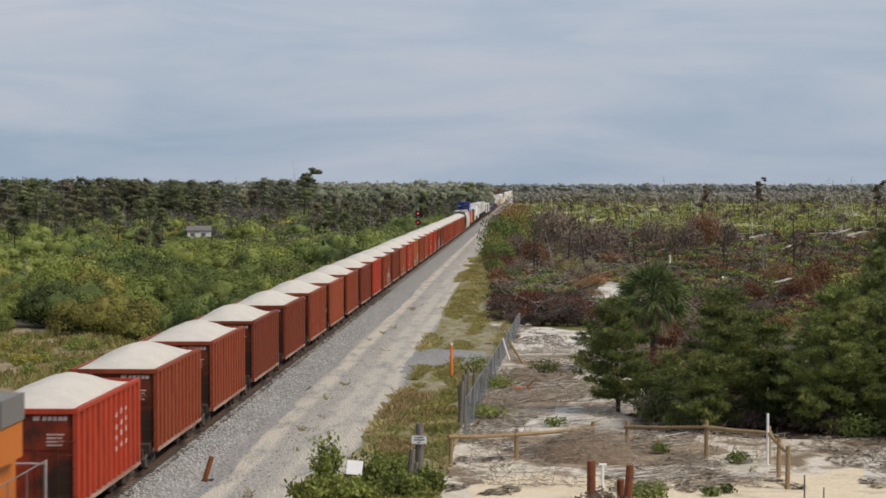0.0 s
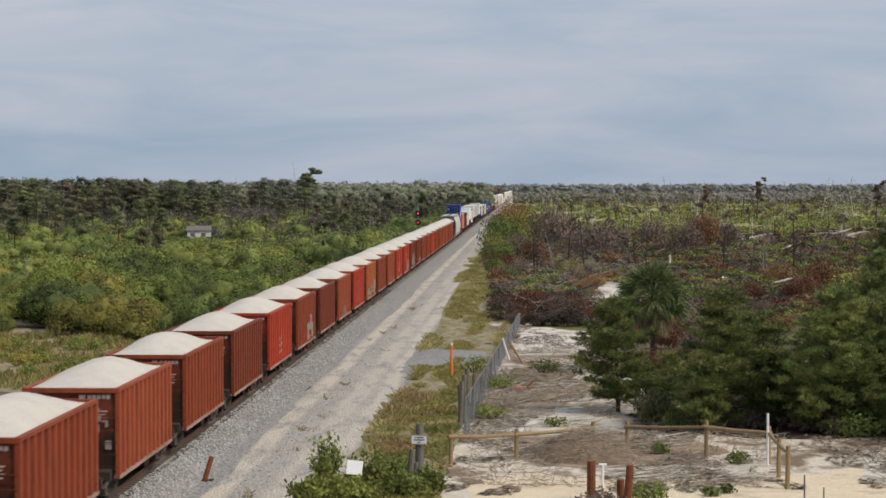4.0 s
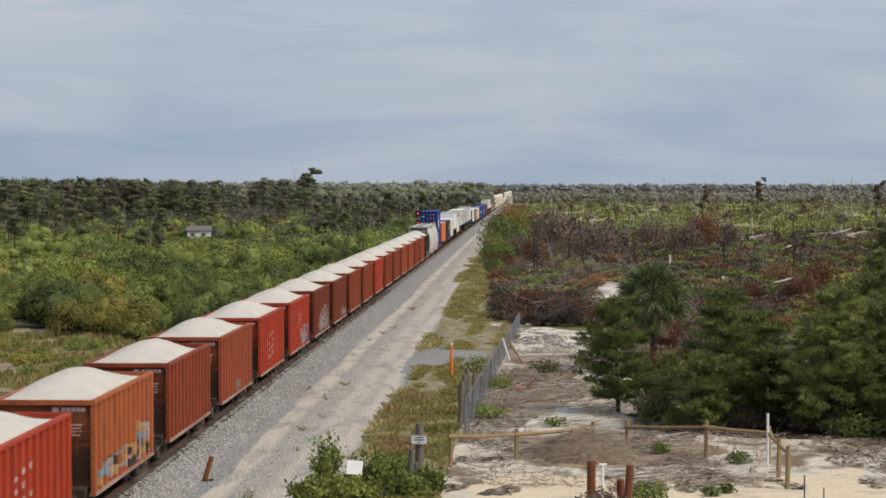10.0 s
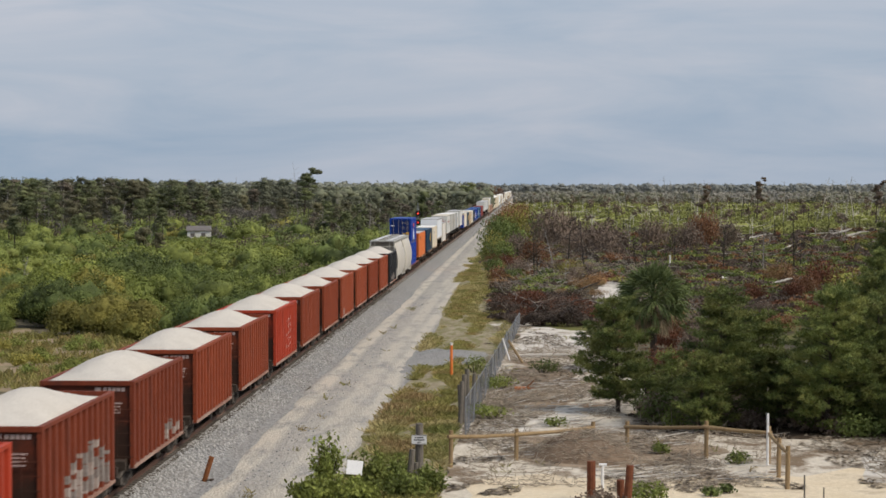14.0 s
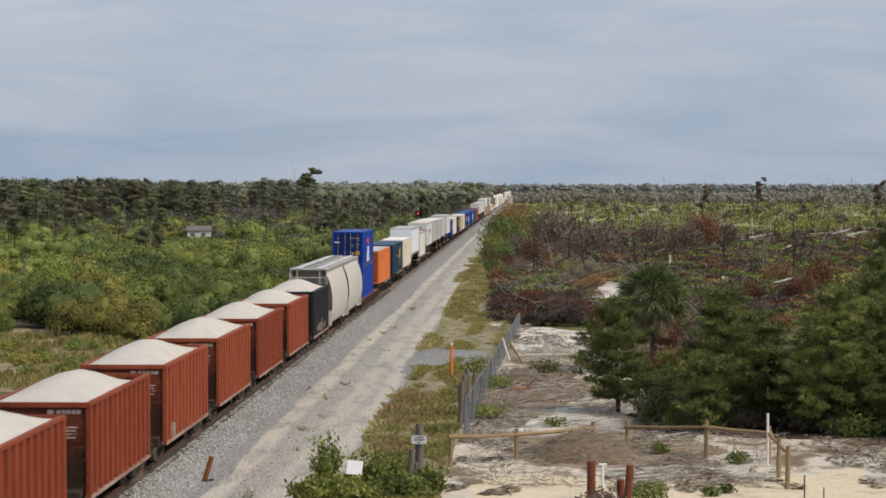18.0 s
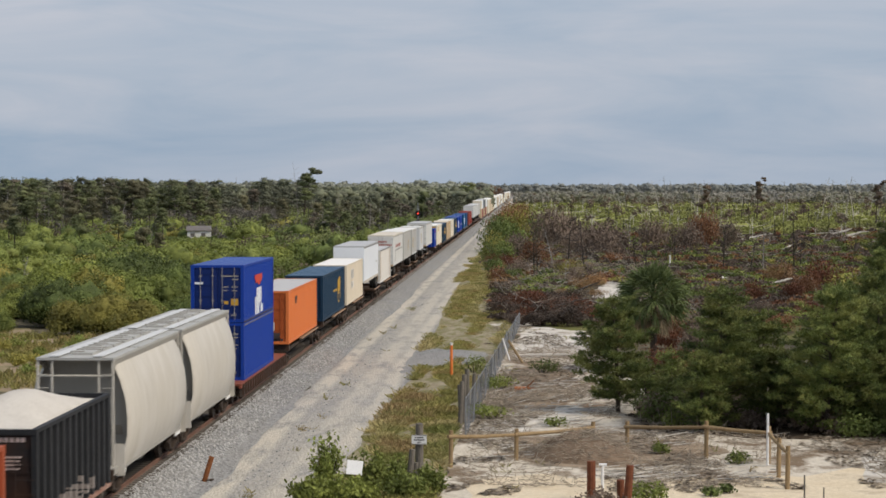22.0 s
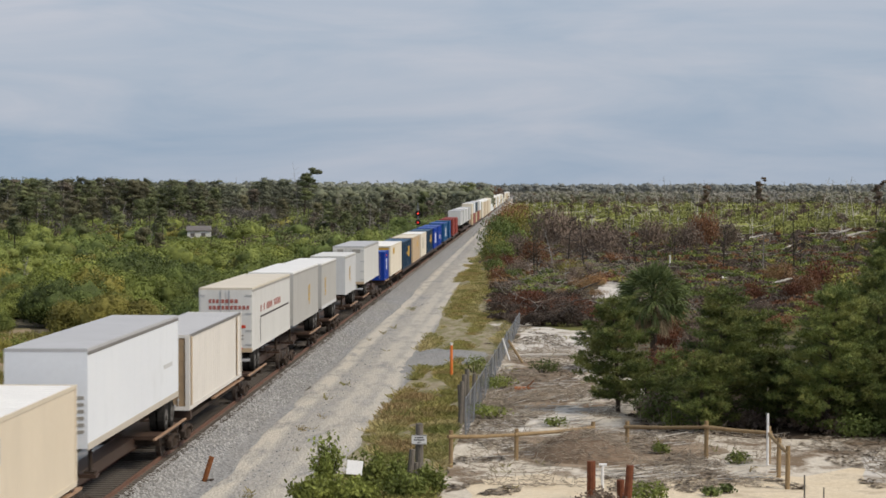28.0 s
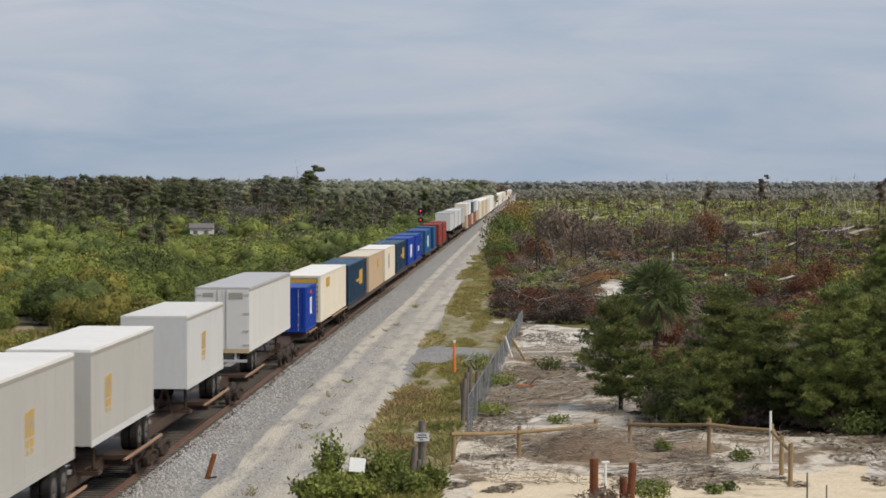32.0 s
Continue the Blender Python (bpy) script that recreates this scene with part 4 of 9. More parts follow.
def flat_car(L, colour="flat_brown", detail=True, deck=1.07, planks=False):
    """A flat car; z = 0 is the railhead, the deck's top at deck."""
    c = root("flat_car")
    l = L / 2
    body = P[colour]
    bm = bmesh.new()
    box(bm, -1.28, 1.28, -l, l, deck - 0.09, deck - 0.004)
    part("deck", bm, body, c)
    for s in (-1, 1):
        bm = bmesh.new()
        deep = 0.45 if planks else 0.22
        ys = [-l, -l + 2.6, -l + 3.8, l - 3.8, l - 2.6, l]
        zs = [deck - 0.2, deck - 0.2, deck - deep, deck - deep, deck - 0.2, deck - 0.2]
        tops = [bm.verts.new((s * 1.33, y, deck)) for y in ys]
        bots = [bm.verts.new((s * 1.33, y, z)) for y, z in zip(ys, zs)]
        for i in range(5):
            bm.faces.new((bots[i], bots[i + 1], tops[i + 1], tops[i]))
        r = bmesh.ops.extrude_face_region(bm, geom=bm.faces[:])
        bmesh.ops.translate(bm, vec=(-s * 0.1, 0, 0), verts=[g for g in r["geom"] if isinstance(g, bmesh.types.BMVert)])
        part("side_sill", bm, body, c)
    if not detail:
        bm = bmesh.new()
        box(bm, -0.9, 0.9, -l + 1, -l + 3.4, 0.0, deck - 0.09)
        box(bm, -0.9, 0.9, l - 3.4, l - 1, 0.0, deck - 0.09)
        part("running_gear", bm, M["underframe"], c)
    if detail:
        if planks:
            for s in (-1, 1):
                n = int(L / 0.9)
                for i in range(n):
                    y = -l + 0.5 + (L - 1) * i / (n - 1)
                    bm = bmesh.new()
                    box(bm, s * 1.32, s * 1.42, y - 0.07, y + 0.07, deck - 0.55, deck - 0.03)
                    part("stake_pocket", bm, P["flat_brown"], c)
        bm = bmesh.new()
        box(bm, -0.35, 0.35, -l, l, deck - 0.5, deck - 0.09)
        v = [bm.verts.new((x, y, z)) for x in (-0.3, 0.3) for y, z in ((-l + 3.5, deck - 0.5), (l - 3.5, deck - 0.5), (l - 5.5, deck - 0.78), (-l + 5.5, deck - 0.78))]
        for f in ((0, 1, 2, 3), (7, 6, 5, 4), (0, 4, 5, 1), (1, 5, 6, 2), (2, 6, 7, 3), (3, 7, 4, 0)):
            bm.faces.new([v[i] for i in f])
        part("centre_sill", bm, M["underframe"], c)
        n = int(L / 1.8)
        for i in range(n):
            bm = bmesh.new()
            y = -l + 0.6 + (L - 1.2) * i / (n - 1)
            box(bm, -1.23, 1.23, y - 0.06, y + 0.06, deck - 0.25, deck - 0.09)
            part("cross_bearer", bm, M["underframe"], c)
        for s in (-1, 1):
            truck(c, s * (l - 1.9), 1.78)
            coupler(c, s * l, s)
    return tagged(c, "", "flat car", "flat cars")


def spine_car(L, platforms, bolsters, stands):
    """A skeleton car: a narrow spine on trucks with short wheel platforms; z = 0 is the railhead."""
    c = root("spine_car")
    l = L / 2
    bm = bmesh.new()
    box(bm, -0.32, 0.32, -l, l, 0.62, 1.0)
    bev(bm, 0.02)
    part("spine", bm, P["flat_brown"], c)
    for y0, y1 in platforms:
        bm = bmesh.new()
        box(bm, -1.22, 1.22, y0, y1, 0.93, 1.067)
        part("wheel_platform", bm, P["flat_brown"], c)
        for s in (-1, 1):
            bm = bmesh.new()
            box(bm, s * 1.223, s * 1.30, y0 - 1.2, y1 + 1.2, 1.045, 1.11)
            bev(bm, 0.01)
            part("platform_lip", bm, P["plank"], c, "edge rubbed bright")
        for k in range(3):
            bm = bmesh.new()
            y = y0 + 0.3 + (y1 - y0 - 0.6) * k / 2
            box(bm, -1.2, 1.2, y - 0.07, y + 0.07, 0.72, 0.93)
            part("outrigger", bm, M["underframe"], c)
    for y in bolsters:
        bm = bmesh.new()
        box(bm, -1.2, 1.2, y - 0.16, y + 0.16, 0.86, 1.247)
        bev(bm, 0.02)
        part("bolster", bm, P["flat_brown"], c)
    for y0, y1 in zip(bolsters[::2], bolsters[1::2]):
        for s in (-1, 1):
            bm = bmesh.new()
            box(bm, s * 1.08, s * 1.24, (y0 + y1) / 2 - 1.0, y1 + 1.1, 1.06, 1.13)
            bev(bm, 0.01)
            part("walkway_lip", bm, P["plank"], c, "brown walkway edge rubbed bright")
        bm = bmesh.new()
        box(bm, -1.0, 1.0, y0 - 0.4, y1 + 0.4, 0.78, 0.93)
        part("centre_web", bm, M["underframe"], c)
    for y in stands:
        bm = bmesh.new()
        box(bm, -1.0, 1.0, y - 0.3, y + 0.3, 0.95, 1.067)
        for s in (-1, 1):
            tube(bm, (s * 0.3, y - 0.5, 1.0), (0, y, 2.08), 0.06, n=6)
        part("hitch_stand", bm, P["flat_brown"], c)
    for s in (-1, 1):
        truck(c, s * (l - 1.2), 1.78)
        coupler(c, s * l, s)
    if L > 22:
        truck(c, 0, 1.78)
    return tagged(c, "", "flat car", "spine cars")


def auto_rack(colour, roof, L):
    """A tall closed car for automobiles, seen far off; z = 0 is the railhead."""
    c = root("auto_rack_car")
    l = L / 2
    bm = bmesh.new()
    box(bm, -1.5, 1.5, -l, l, 0.55, 5.2)
    bev(bm, 0.05)
    part("body", bm, P[colour], c)
    bm = bmesh.new()
    ring = [(1.5 * math.cos(a), 5.18 + 0.55 * math.sin(a)) for a in np.linspace(0, math.pi, 9)]
    rows = [[bm.verts.new((x, y, z)) for x, z in ring] for y in (-l + 0.02, l - 0.02)]
    for i in range(8):
        bm.faces.new((rows[0][i], rows[0][i + 1], rows[1][i + 1], rows[1][i]))
    bm.faces.new(rows[0])
    bm.faces.new(rows[1][::-1])
    part("roof", bm, P[roof], c)
    bm = bmesh.new()
    box(bm, -1.3, 1.3, -l + 0.5, l - 0.5, 0.3, 0.6)
    part("underframe", bm, P["flat_brown"], c)
    for s in (-1, 1):
        truck(c, s * (l - 3.0), 1.78)
    return tagged(c, "", "freight car", "auto rack cars")


def covered_hopper():
    """A two-bay covered hopper with bulging sides, z = 0 at the railhead."""
    c = root("covered_hopper_car")
    L = 5.7
    prof = [(1.28, 0.90), (1.50, 1.4), (1.60, 1.95), (1.61, 2.55), (1.54, 3.15), (1.38, 3.72), (1.22, 4.08), (1.08, 4.38)]
    for s in (1, -1):
        bm = bmesh.new()
        rows = []
        for y, inset in ((-L, 0.10), (-L + 0.10, 0.0), (-L * 0.5, 0), (0, 0), (L * 0.5, 0), (L - 0.10, 0.0), (L, 0.10)):
            rows.append([bm.verts.new((s * (x - inset), y, z)) for x, z in prof])
        for a, b in zip(rows, rows[1:]):
            for i in range(len(prof) - 1):
                bm.faces.new((a[i], b[i], b[i + 1], a[i + 1]))
        part("side_sheet", bm, P["hopper_white"], c, smooth=True)
        bm = bmesh.new()
        box(bm, s * 1.05, s * 1.30, -L - 1.1, L + 1.1, 0.86, 1.06)
        part("side_sill", bm, P["hopper_grey"], c)
    for s in (-1, 1):
        bm = bmesh.new()
        ring = [bm.verts.new((x - 0.02, s * (L - 0.4), z)) for x, z in prof] + [bm.verts.new((-x + 0.02, s * (L - 0.4), z)) for x, z in prof[::-1]]
        bm.faces.new(ring)
        # the recess's shade is painted into this sheet's darker beige
        part("end_sheet", bm, P["dull_beige"], c, "recessed end sheet, its shade painted as a darker beige")
        bm = bmesh.new()
        v = [bm.verts.new((x, s * y, z)) for y, z in ((L - 0.05, 2.3), (L - 1.3, 1.1)) for x in (-1.3, 1.3)]
        bm.faces.new((v[0], v[1], v[3], v[2]))
        part("slope_sheet", bm, P["hopper_grey"], c)
        for sx in (-1, 1):
            bm = bmesh.new()
            box(bm, sx * 1.14, sx * 1.22, s * (L + 0.62) - 0.04, s * (L + 0.62) + 0.04, 0.9, 4.38)
            part("end_post", bm, P["hopper_white"], c)
            bm = bmesh.new()
            box(bm, sx * 0.7, sx * 0.77, s * (L + 0.62) - 0.03, s * (L + 0.62) + 0.03, 3.2, 4.38)
            part("end_post", bm, P["hopper_white"], c)
            bm = bmesh.new()
            box(bm, sx * 1.26, sx * 1.31, s * (L - 0.2) - 0.6, s * (L - 0.2) + 0.6, 0.72, 0.84)
            part("step_sill", bm, P["white_roof"], c, "white step sill")
            bm = bmesh.new()
            for k in range(8):
                z = 1.0 + k * 0.42
                tube(bm, (sx * 0.85, s * (L + 0.66), z), (sx * 1.2, s * (L + 0.66), z), 0.012, n=5)
            part("ladder", bm, P["hopper_white"], c)
            bm = bmesh.new()
            box(bm, sx * 1.1, sx * 1.5, s * (L + 0.4) - 0.02, s * (L + 0.4) + 0.02, 0.75, 1.75)
            part("corner_plate", bm, P["hopper_white"], c)
        bm = bmesh.new()
        tube(bm, (-1.2, s * (L + 0.62), 3.9), (1.2, s * (L + 0.62), 3.9), 0.035, n=6)
        tube(bm, (-1.2, s * (L + 0.62), 3.25), (1.2, s * (L + 0.62), 3.25), 0.025, n=6)
        part("end_rail", bm, P["hopper_white"], c)
        bm = bmesh.new()
        box(bm, -1.2, 1.2, s * (L + 0.62) - 0.62, s * (L + 0.62) + 0.5, 0.9, 1.05)
        part("end_platform", bm, M["underframe"], c)
        coupler(c, s * (L + 1.05), s)
        truck(c, s * (L - 0.3))
    bm = bmesh.new()
    box(bm, -1.22, 1.22, -L - 0.7, L + 0.7, 4.39, 4.47)
    bev(bm, 0.02)
    part("roof", bm, P["roof_grey"], c, "dull grey flat roof")
    for s in (-1, 1):
        bm = bmesh.new()
        v = [bm.verts.new(p) for p in ((s * 1.22, -L - 0.68, 4.386), (s * 1.22, L + 0.68, 4.386), (s * 1.10, L + 0.02, 4.02), (s * 1.10, -L - 0.02, 4.02))]
        bm.faces.new(v if s > 0 else v[::-1])
        r = bmesh.ops.extrude_face_region(bm, geom=bm.faces[:])
        bmesh.ops.translate(bm, vec=(-s * 0.03, 0, 0), verts=[g for g in r["geom"] if isinstance(g, bmesh.types.BMVert)])
        part("roof_fascia", bm, P["hopper_grey"], c)
    for s in (-1, 1):
        bm = bmesh.new()
        box(bm, s * 0.52, s * 0.86, -L - 0.6, L + 0.6, 4.50, 4.525)
        part("running_board", bm, P["silver"], c, "pale grating walkway along the roof")
    for k in range(6):
        bm = bmesh.new()
        y = -L + 1.1 + (2 * L - 2.2) * k / 5
        box(bm, -0.34, 0.34, y - 0.72, y + 0.72, 4.47, 4.55)
        bev(bm, 0.03)
        hatch = part("hatch", bm, P["roof_grey"], c)
        for q in (-0.45, 0.5):
            bm = bmesh.new()
            box(bm, -0.42, 0.40 - 0.35 * ((k + int(q * 4)) % 2), y + q - 0.035, y + q + 0.035, 4.552, 4.585)
            part("latch_bar", bm, P["hopper_grey"], hatch, "grey hatch latch")
    for y in (-L * 0.34, L * 0.34):
        bm = bmesh.new()
        box(bm, -1.225, 1.225, y - 0.03, y + 0.03, 4.468, 4.488)
        part("roof_seam", bm, P["hopper_grey"], c)
    bm = bmesh.new()
    box(bm, -0.35, 0.35, -L - 1.0, L + 1.0, 0.6, 0.95)
    for k in (-1.7, 1.7):
        v = [bm.verts.new((x * w, k + y * d, z)) for z, w, d in ((1.2, 1.25, 1.5), (0.3, 0.6, 0.4)) for x, y in ((-1, -1), (1, -1), (1, 1), (-1, 1))]
        for a in range(4):
            bm.faces.new((v[a], v[(a + 1) % 4], v[4 + (a + 1) % 4], v[4 + a]))
        bm.faces.new(v[4:][::-1])
    part("discharge_bay", bm, P["hopper_grey"], c)
    return tagged(c, "dirty white covered hopper car with bulging sides", "freight car", "covered hopper cars")


def locomotive():
    """The rear of the leading engine: long hood, walkway, rails and steps."""
    c = root("locomotive")
    L = 9.5
    bm = bmesh.new()
    box(bm, -1.5, 1.5, -L, L, 0.85, 1.55)
    part("underframe", bm, P["loco_grey"], c)
    bm = bmesh.new()
    box(bm, -0.95, 0.95, -L + 1, L - 1.6, 1.55, 3.9)
    bev(bm, 0.12, 2)
    part("long_hood", bm, P["loco_orange"], c)
    bm = bmesh.new()
    rows = []
    for y, k in ((-L + 1.5, 0.9), (L - 2.4, 1.0), (L - 1.7, 0.94), (L - 1.45, 0.75)):
        rows.append([bm.verts.new((1.02 * k * math.cos(a), y, 3.72 + 0.82 * k * math.sin(a))) for a in np.linspace(0, math.pi, 13)])
    for r0, r1 in zip(rows, rows[1:]):
        for i in range(12):
            bm.faces.new((r0[i], r0[i + 1], r1[i + 1], r1[i]))
    bm.faces.new(rows[-1])
    bm.faces.new(rows[0][::-1])
    part("hood_roof", bm, P["loco_grey"], c, "rounded sooty hood roof")
    bm = bmesh.new()
    box(bm, -1.4, 1.4, L - 4.9, L - 2.5, 3.95, 4.62)
    bev(bm, 0.3, 4)
    part("radiator_housing", bm, P["loco_roof"], c, "sooty grey radiator housing")
    bm = bmesh.new()
    box(bm, -1.34, 1.34, L - 4.9, L - 2.5, 3.0, 3.94)
    bev(bm, 0.05)
    part("radiator_flare", bm, P["loco_orange"], c)
    bm = bmesh.new()
    box(bm, -0.2, 0.2, -L + 2, L - 3, 4.4, 4.7)
    part("exhaust_stack", bm, P["loco_grey"], c)
    for s in (-1, 1):
        bm = bmesh.new()
        for y in np.arange(-L + 0.6, L, 2.0):
            tube(bm, (s * 1.42, y, 1.55), (s * 1.42, y, 2.6), 0.02, n=6)
        tube(bm, (s * 1.42, -L + 0.6, 2.6), (s * 1.42, L - 0.4, 2.6), 0.02, n=6)
        part("handrail", bm, P["loco_roof"], c)
        bm = bmesh.new()
        for k in range(4):
            box(bm, s * 1.05, s * 1.5, L - 0.7 + 0.0 * k, L - 0.15, 0.45 + 0.35 * k, 0.5 + 0.35 * k)
        box(bm, s * 1.48, s * 1.52, L - 0.75, L - 0.1, 0.4, 1.55)
        part("step_well", bm, P["loco_orange"], c)
        bm = bmesh.new()
        tube(bm, (s * 1.4, L - 0.1, 0.6), (s * 1.4, L - 0.1, 2.6), 0.022, n=6)
        tube(bm, (s * 1.4, L - 0.1, 2.5), (s * 0.3, L - 0.05, 2.5), 0.022, n=6)
        part("end_handrail", bm, P["grey"], c, "grey end handrail")
        bm = bmesh.new()
        box(bm, s * 0.96, s * 0.99, -L + 2, L - 1.9, 1.75, 3.3)
        part("hood_door", bm, P["loco_orange"], c)
    for s in (-1, 1):
        truck(c, s * (L - 3.0), 2.6)
        coupler(c, s * L, s)
    return tagged(c, "orange diesel locomotive with a sooty grey roof", "locomotive")


def consist():
    ride(locomotive(), 3.10 - 9.5 / SPEED)
    first = covered_hopper()
    ride(first, 25.66 + 6.5 / SPEED)
    ride(copy_thing(first, Matrix()), 26.40 + 6.5 / SPEED)
    DECK = RAIL + 1.07     # where trailer wheels stand
    BOXES = RAIL + 1.25    # where containers rest on their bolsters

    def load(ob, t0, t1, label, z=DECK):
        tagged(ob, label)
        return ride(ob, (t0 + t1) / 2, z)

    def span(t0, t1):
        return (t1 - t0) * SPEED

    # the double stack
    L = span(27.385, 28.02)
    # door ends take the blue darkened to stand in for shade
    lo_box = container("blue", L, 2.62, "blue_roof", end="blue_shade_end")
    hi_box = container("blue", L, 2.62, "blue_roof", end="blue_shade_end")
    for b in (lo_box, hi_box):
        marks(b, "stencil", [(0.25, 0.7, 2.09, 2.14), (0.8, 0.95, 2.09, 2.14), (0.68, 0.95, 1.94, 1.98), (0.28, 0.5, 1.6, 1.64), (0.66, 0.94, 1.6, 1.64), (0.28, 0.46, 1.44, 1.48), (0.66, 0.9, 1.43, 1.47), (0.62, 0.85, 0.3, 0.35)], -L / 2 + 0.02, P["dull_beige"], "small faded white lettering, too small to read", "y")
    marks(hi_box, "logo_patch", [(-1.7, -1.25, 0.12, 0.95), (-1.1, -0.62, 0.12, 1.36), (-0.5, -0.12, 0.12, 1.36), (-0.12, 0.3, 0.6, 1.36), (0.42, 0.7, 0.14, 1.36), (0.7, 1.25, 0.14, 0.5)], 1.222, P["white"], "white block logo")
    marks(hi_box, "logo_emblem", [(-1.8, 1.0, 1.76, 2.0), (-1.5, 0.8, 1.62, 1.76), (-0.6, 0.2, 1.5, 1.62)], 1.222, P["red_mark"], "red winged emblem")
    marks(hi_box, "door_logo", [(-1.05, -0.66, 1.74, 1.84)], -L / 2 + 0.02, P["white"], "small white door logo", "y")
    marks(hi_box, "hazard_plate", [(0.62, 0.95, 0.78, 1.08), (0.3, 0.5, 0.83, 0.98)], -L / 2 + 0.02, P["yellow"], "yellow warning plate", "y")
    # black strip paints in the shaded gap between the boxes, with scuffing
    marks(hi_box, "gap_shade_line", [(-L / 2 + 0.05, L / 2 - 0.05, 0.0, 0.055)], 1.222, P["dark_mark"], "dark line along the bottom rail for gap shade and scuffs")
    marks(lo_box, "scuff_line", [(-L / 2 + 0.05, L / 2 - 0.05, 2.5, 2.545)], 1.222, P["dark_rail"], "scuffed dark line along the top rail")
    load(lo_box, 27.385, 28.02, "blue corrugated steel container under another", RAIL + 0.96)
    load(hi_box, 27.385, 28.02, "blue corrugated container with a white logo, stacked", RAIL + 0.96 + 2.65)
    car = flat_car(span(27.28, 28.27), "flat_red", planks=True, deck=0.96)
    tagged(car, "red-oxide flat car with stake pockets along its sill")
    ride(car, (27.28 + 28.27) / 2)

    def plain_flat(t0, t1, ends=()):
        mid_t = (t0 + t1) / 2
        platforms, bolsters, stands = [], [], []
        for kind, a0, a1 in ends:
            y0, y1 = (a0 - mid_t) * SPEED, (a1 - mid_t) * SPEED
            if kind == "box":
                bolsters += [y0 + 0.5, y1 - 0.5]
            elif kind == "nose":      # nose to the eye, wheels at the far end
                platforms.append((y1 - 4.2, y1 + 0.3))
                stands.append(y0 + 2.6)
            else:
                platforms.append((y0 - 0.3, y0 + 4.2))
                stands.append(y1 - 2.6)
        f = spine_car(span(t0, t1), platforms, bolsters, stands)
        tagged(f, "grimy brown skeleton car with bright-edged wheel platforms")
        ride(f, mid_t)

    a = container("orange", span(28.41, 29.285), 2.9, "grey_roof", doors=True, ribs=0.2, end="rust_orange")
    marks(a, "logo_patch", [(-4.6, -3.6, 2.05, 2.12), (-4.6, -4.3, 2.12, 2.45), (-4.2, -3.6, 2.2, 2.45)], 1.222, P["flat_brown"], "dark square emblem")
    marks(a, "door_lettering", [(-0.95, 0.35, 1.62, 1.85)], -span(28.41, 29.285) / 2 + 0.02, P["dark_mark"], "sooty black lettering", "y")
    marks(a, "placard", [(-0.1, 0.45, 0.75, 1.2)], -span(28.41, 29.285) / 2 + 0.015, P["beige"], "pale square placard", "y")
    marks(a, "grime", [(-0.5, -0.2, 0.55, 0.75), (-0.9, 0.9, 0.16, 0.3), (0.1, 0.75, 0.2, 0.62)], -span(28.41, 29.285) / 2 + 0.022, P["dark_mark"], "black grime on the door", "y")
    load(a, 28.41, 29.285, "faded orange container with a grey roof", BOXES)
    a = container("navy", span(29.51, 30.42), 2.9, "navy_roof", doors=False, ribs=0.2)
    marks(a, "emblem", [(2.5, 3.1, 1.35, 2.2), (3.2, 3.75, 1.4, 2.3), (3.85, 4.45, 1.35, 2.35), (2.4, 4.6, 1.2, 1.29), (2.55, 2.75, 0.8, 1.12), (3.0, 3.9, 0.62, 0.75), (4.2, 4.4, 0.8, 1.12), (-0.7, 0.3, 1.5, 1.62), (0.5, 1.9, 1.48, 1.62)], 1.222, P["yellow"], "yellow emblem and lettering")
    load(a, 29.51, 30.42, "dark blue container with a worn yellow emblem", BOXES)
    plain_flat(28.33, 30.50, (("box", 28.41, 29.285), ("box", 29.51, 30.42)))
    a = container("cream", span(30.52, 31.36), 2.9, "white_roof", doors=False, ribs=0.2)
    marks(a, "lettering", [(-3.9, -1.4, 1.75, 2.45), (-3.8, -1.5, 1.05, 1.55)], 1.222, P["beige"], "faded dark lettering")
    marks(a, "lettering", [(-3.6, -3.1, 1.8, 2.4), (-2.7, -2.3, 1.8, 2.4), (-1.9, -1.5, 1.8, 2.4), (-3.5, -3.1, 1.1, 1.5), (-2.5, -2.2, 1.1, 1.5)], 1.226, P["hopper_grey"], "faded dark lettering")
    marks(a, "sticker", [(0.55, 1.1, 0.5, 0.85)], -span(30.52, 31.36) / 2 + 0.03, P["sign_green"], "green sticker", "y")
    load(a, 30.52, 31.36, "cream container with faded lettering", BOXES)
    t = trailer("white", span(31.44, 32.35), "grey_roof", W=2.46, H=2.95, trim="dust_rail")
    n = -span(31.44, 32.35) / 2
    marks(t, "lettering", [(0.75, 1.12, 1.5 + k * 0.2, 1.6 + k * 0.2) for k in range(6)], n - 0.004, P["hopper_grey"], "small dark lettering", "y")
    marks(t, "lettering", [(n * -1 - 3.2, n * -1 - 1.4, 2.25, 2.4)], 1.234, P["silver"], "small grey lettering")
    load(t, 31.44, 32.35, "plain white box trailer with a grey roof")
    plain_flat(30.48, 32.40, (("box", 30.52, 31.36), ("nose", 31.44, 32.35)))
    a = container("beige", span(32.50, 33.335), 2.9, "grey_roof", doors=True, ribs=0.62, rail="dark_rail", end="rust_end", deep=0.06)
    marks(a, "seam", [(-7.2, -6.9, 0.15, 2.8), (6.0, 6.25, 0.15, 2.8)], 1.222, P["tan"], "rust-streaked seam")
    n_ribs = int((span(32.50, 33.335) - 0.24) / 0.62)
    rib = (span(32.50, 33.335) - 0.24) / n_ribs
    grime = random.Random(8)
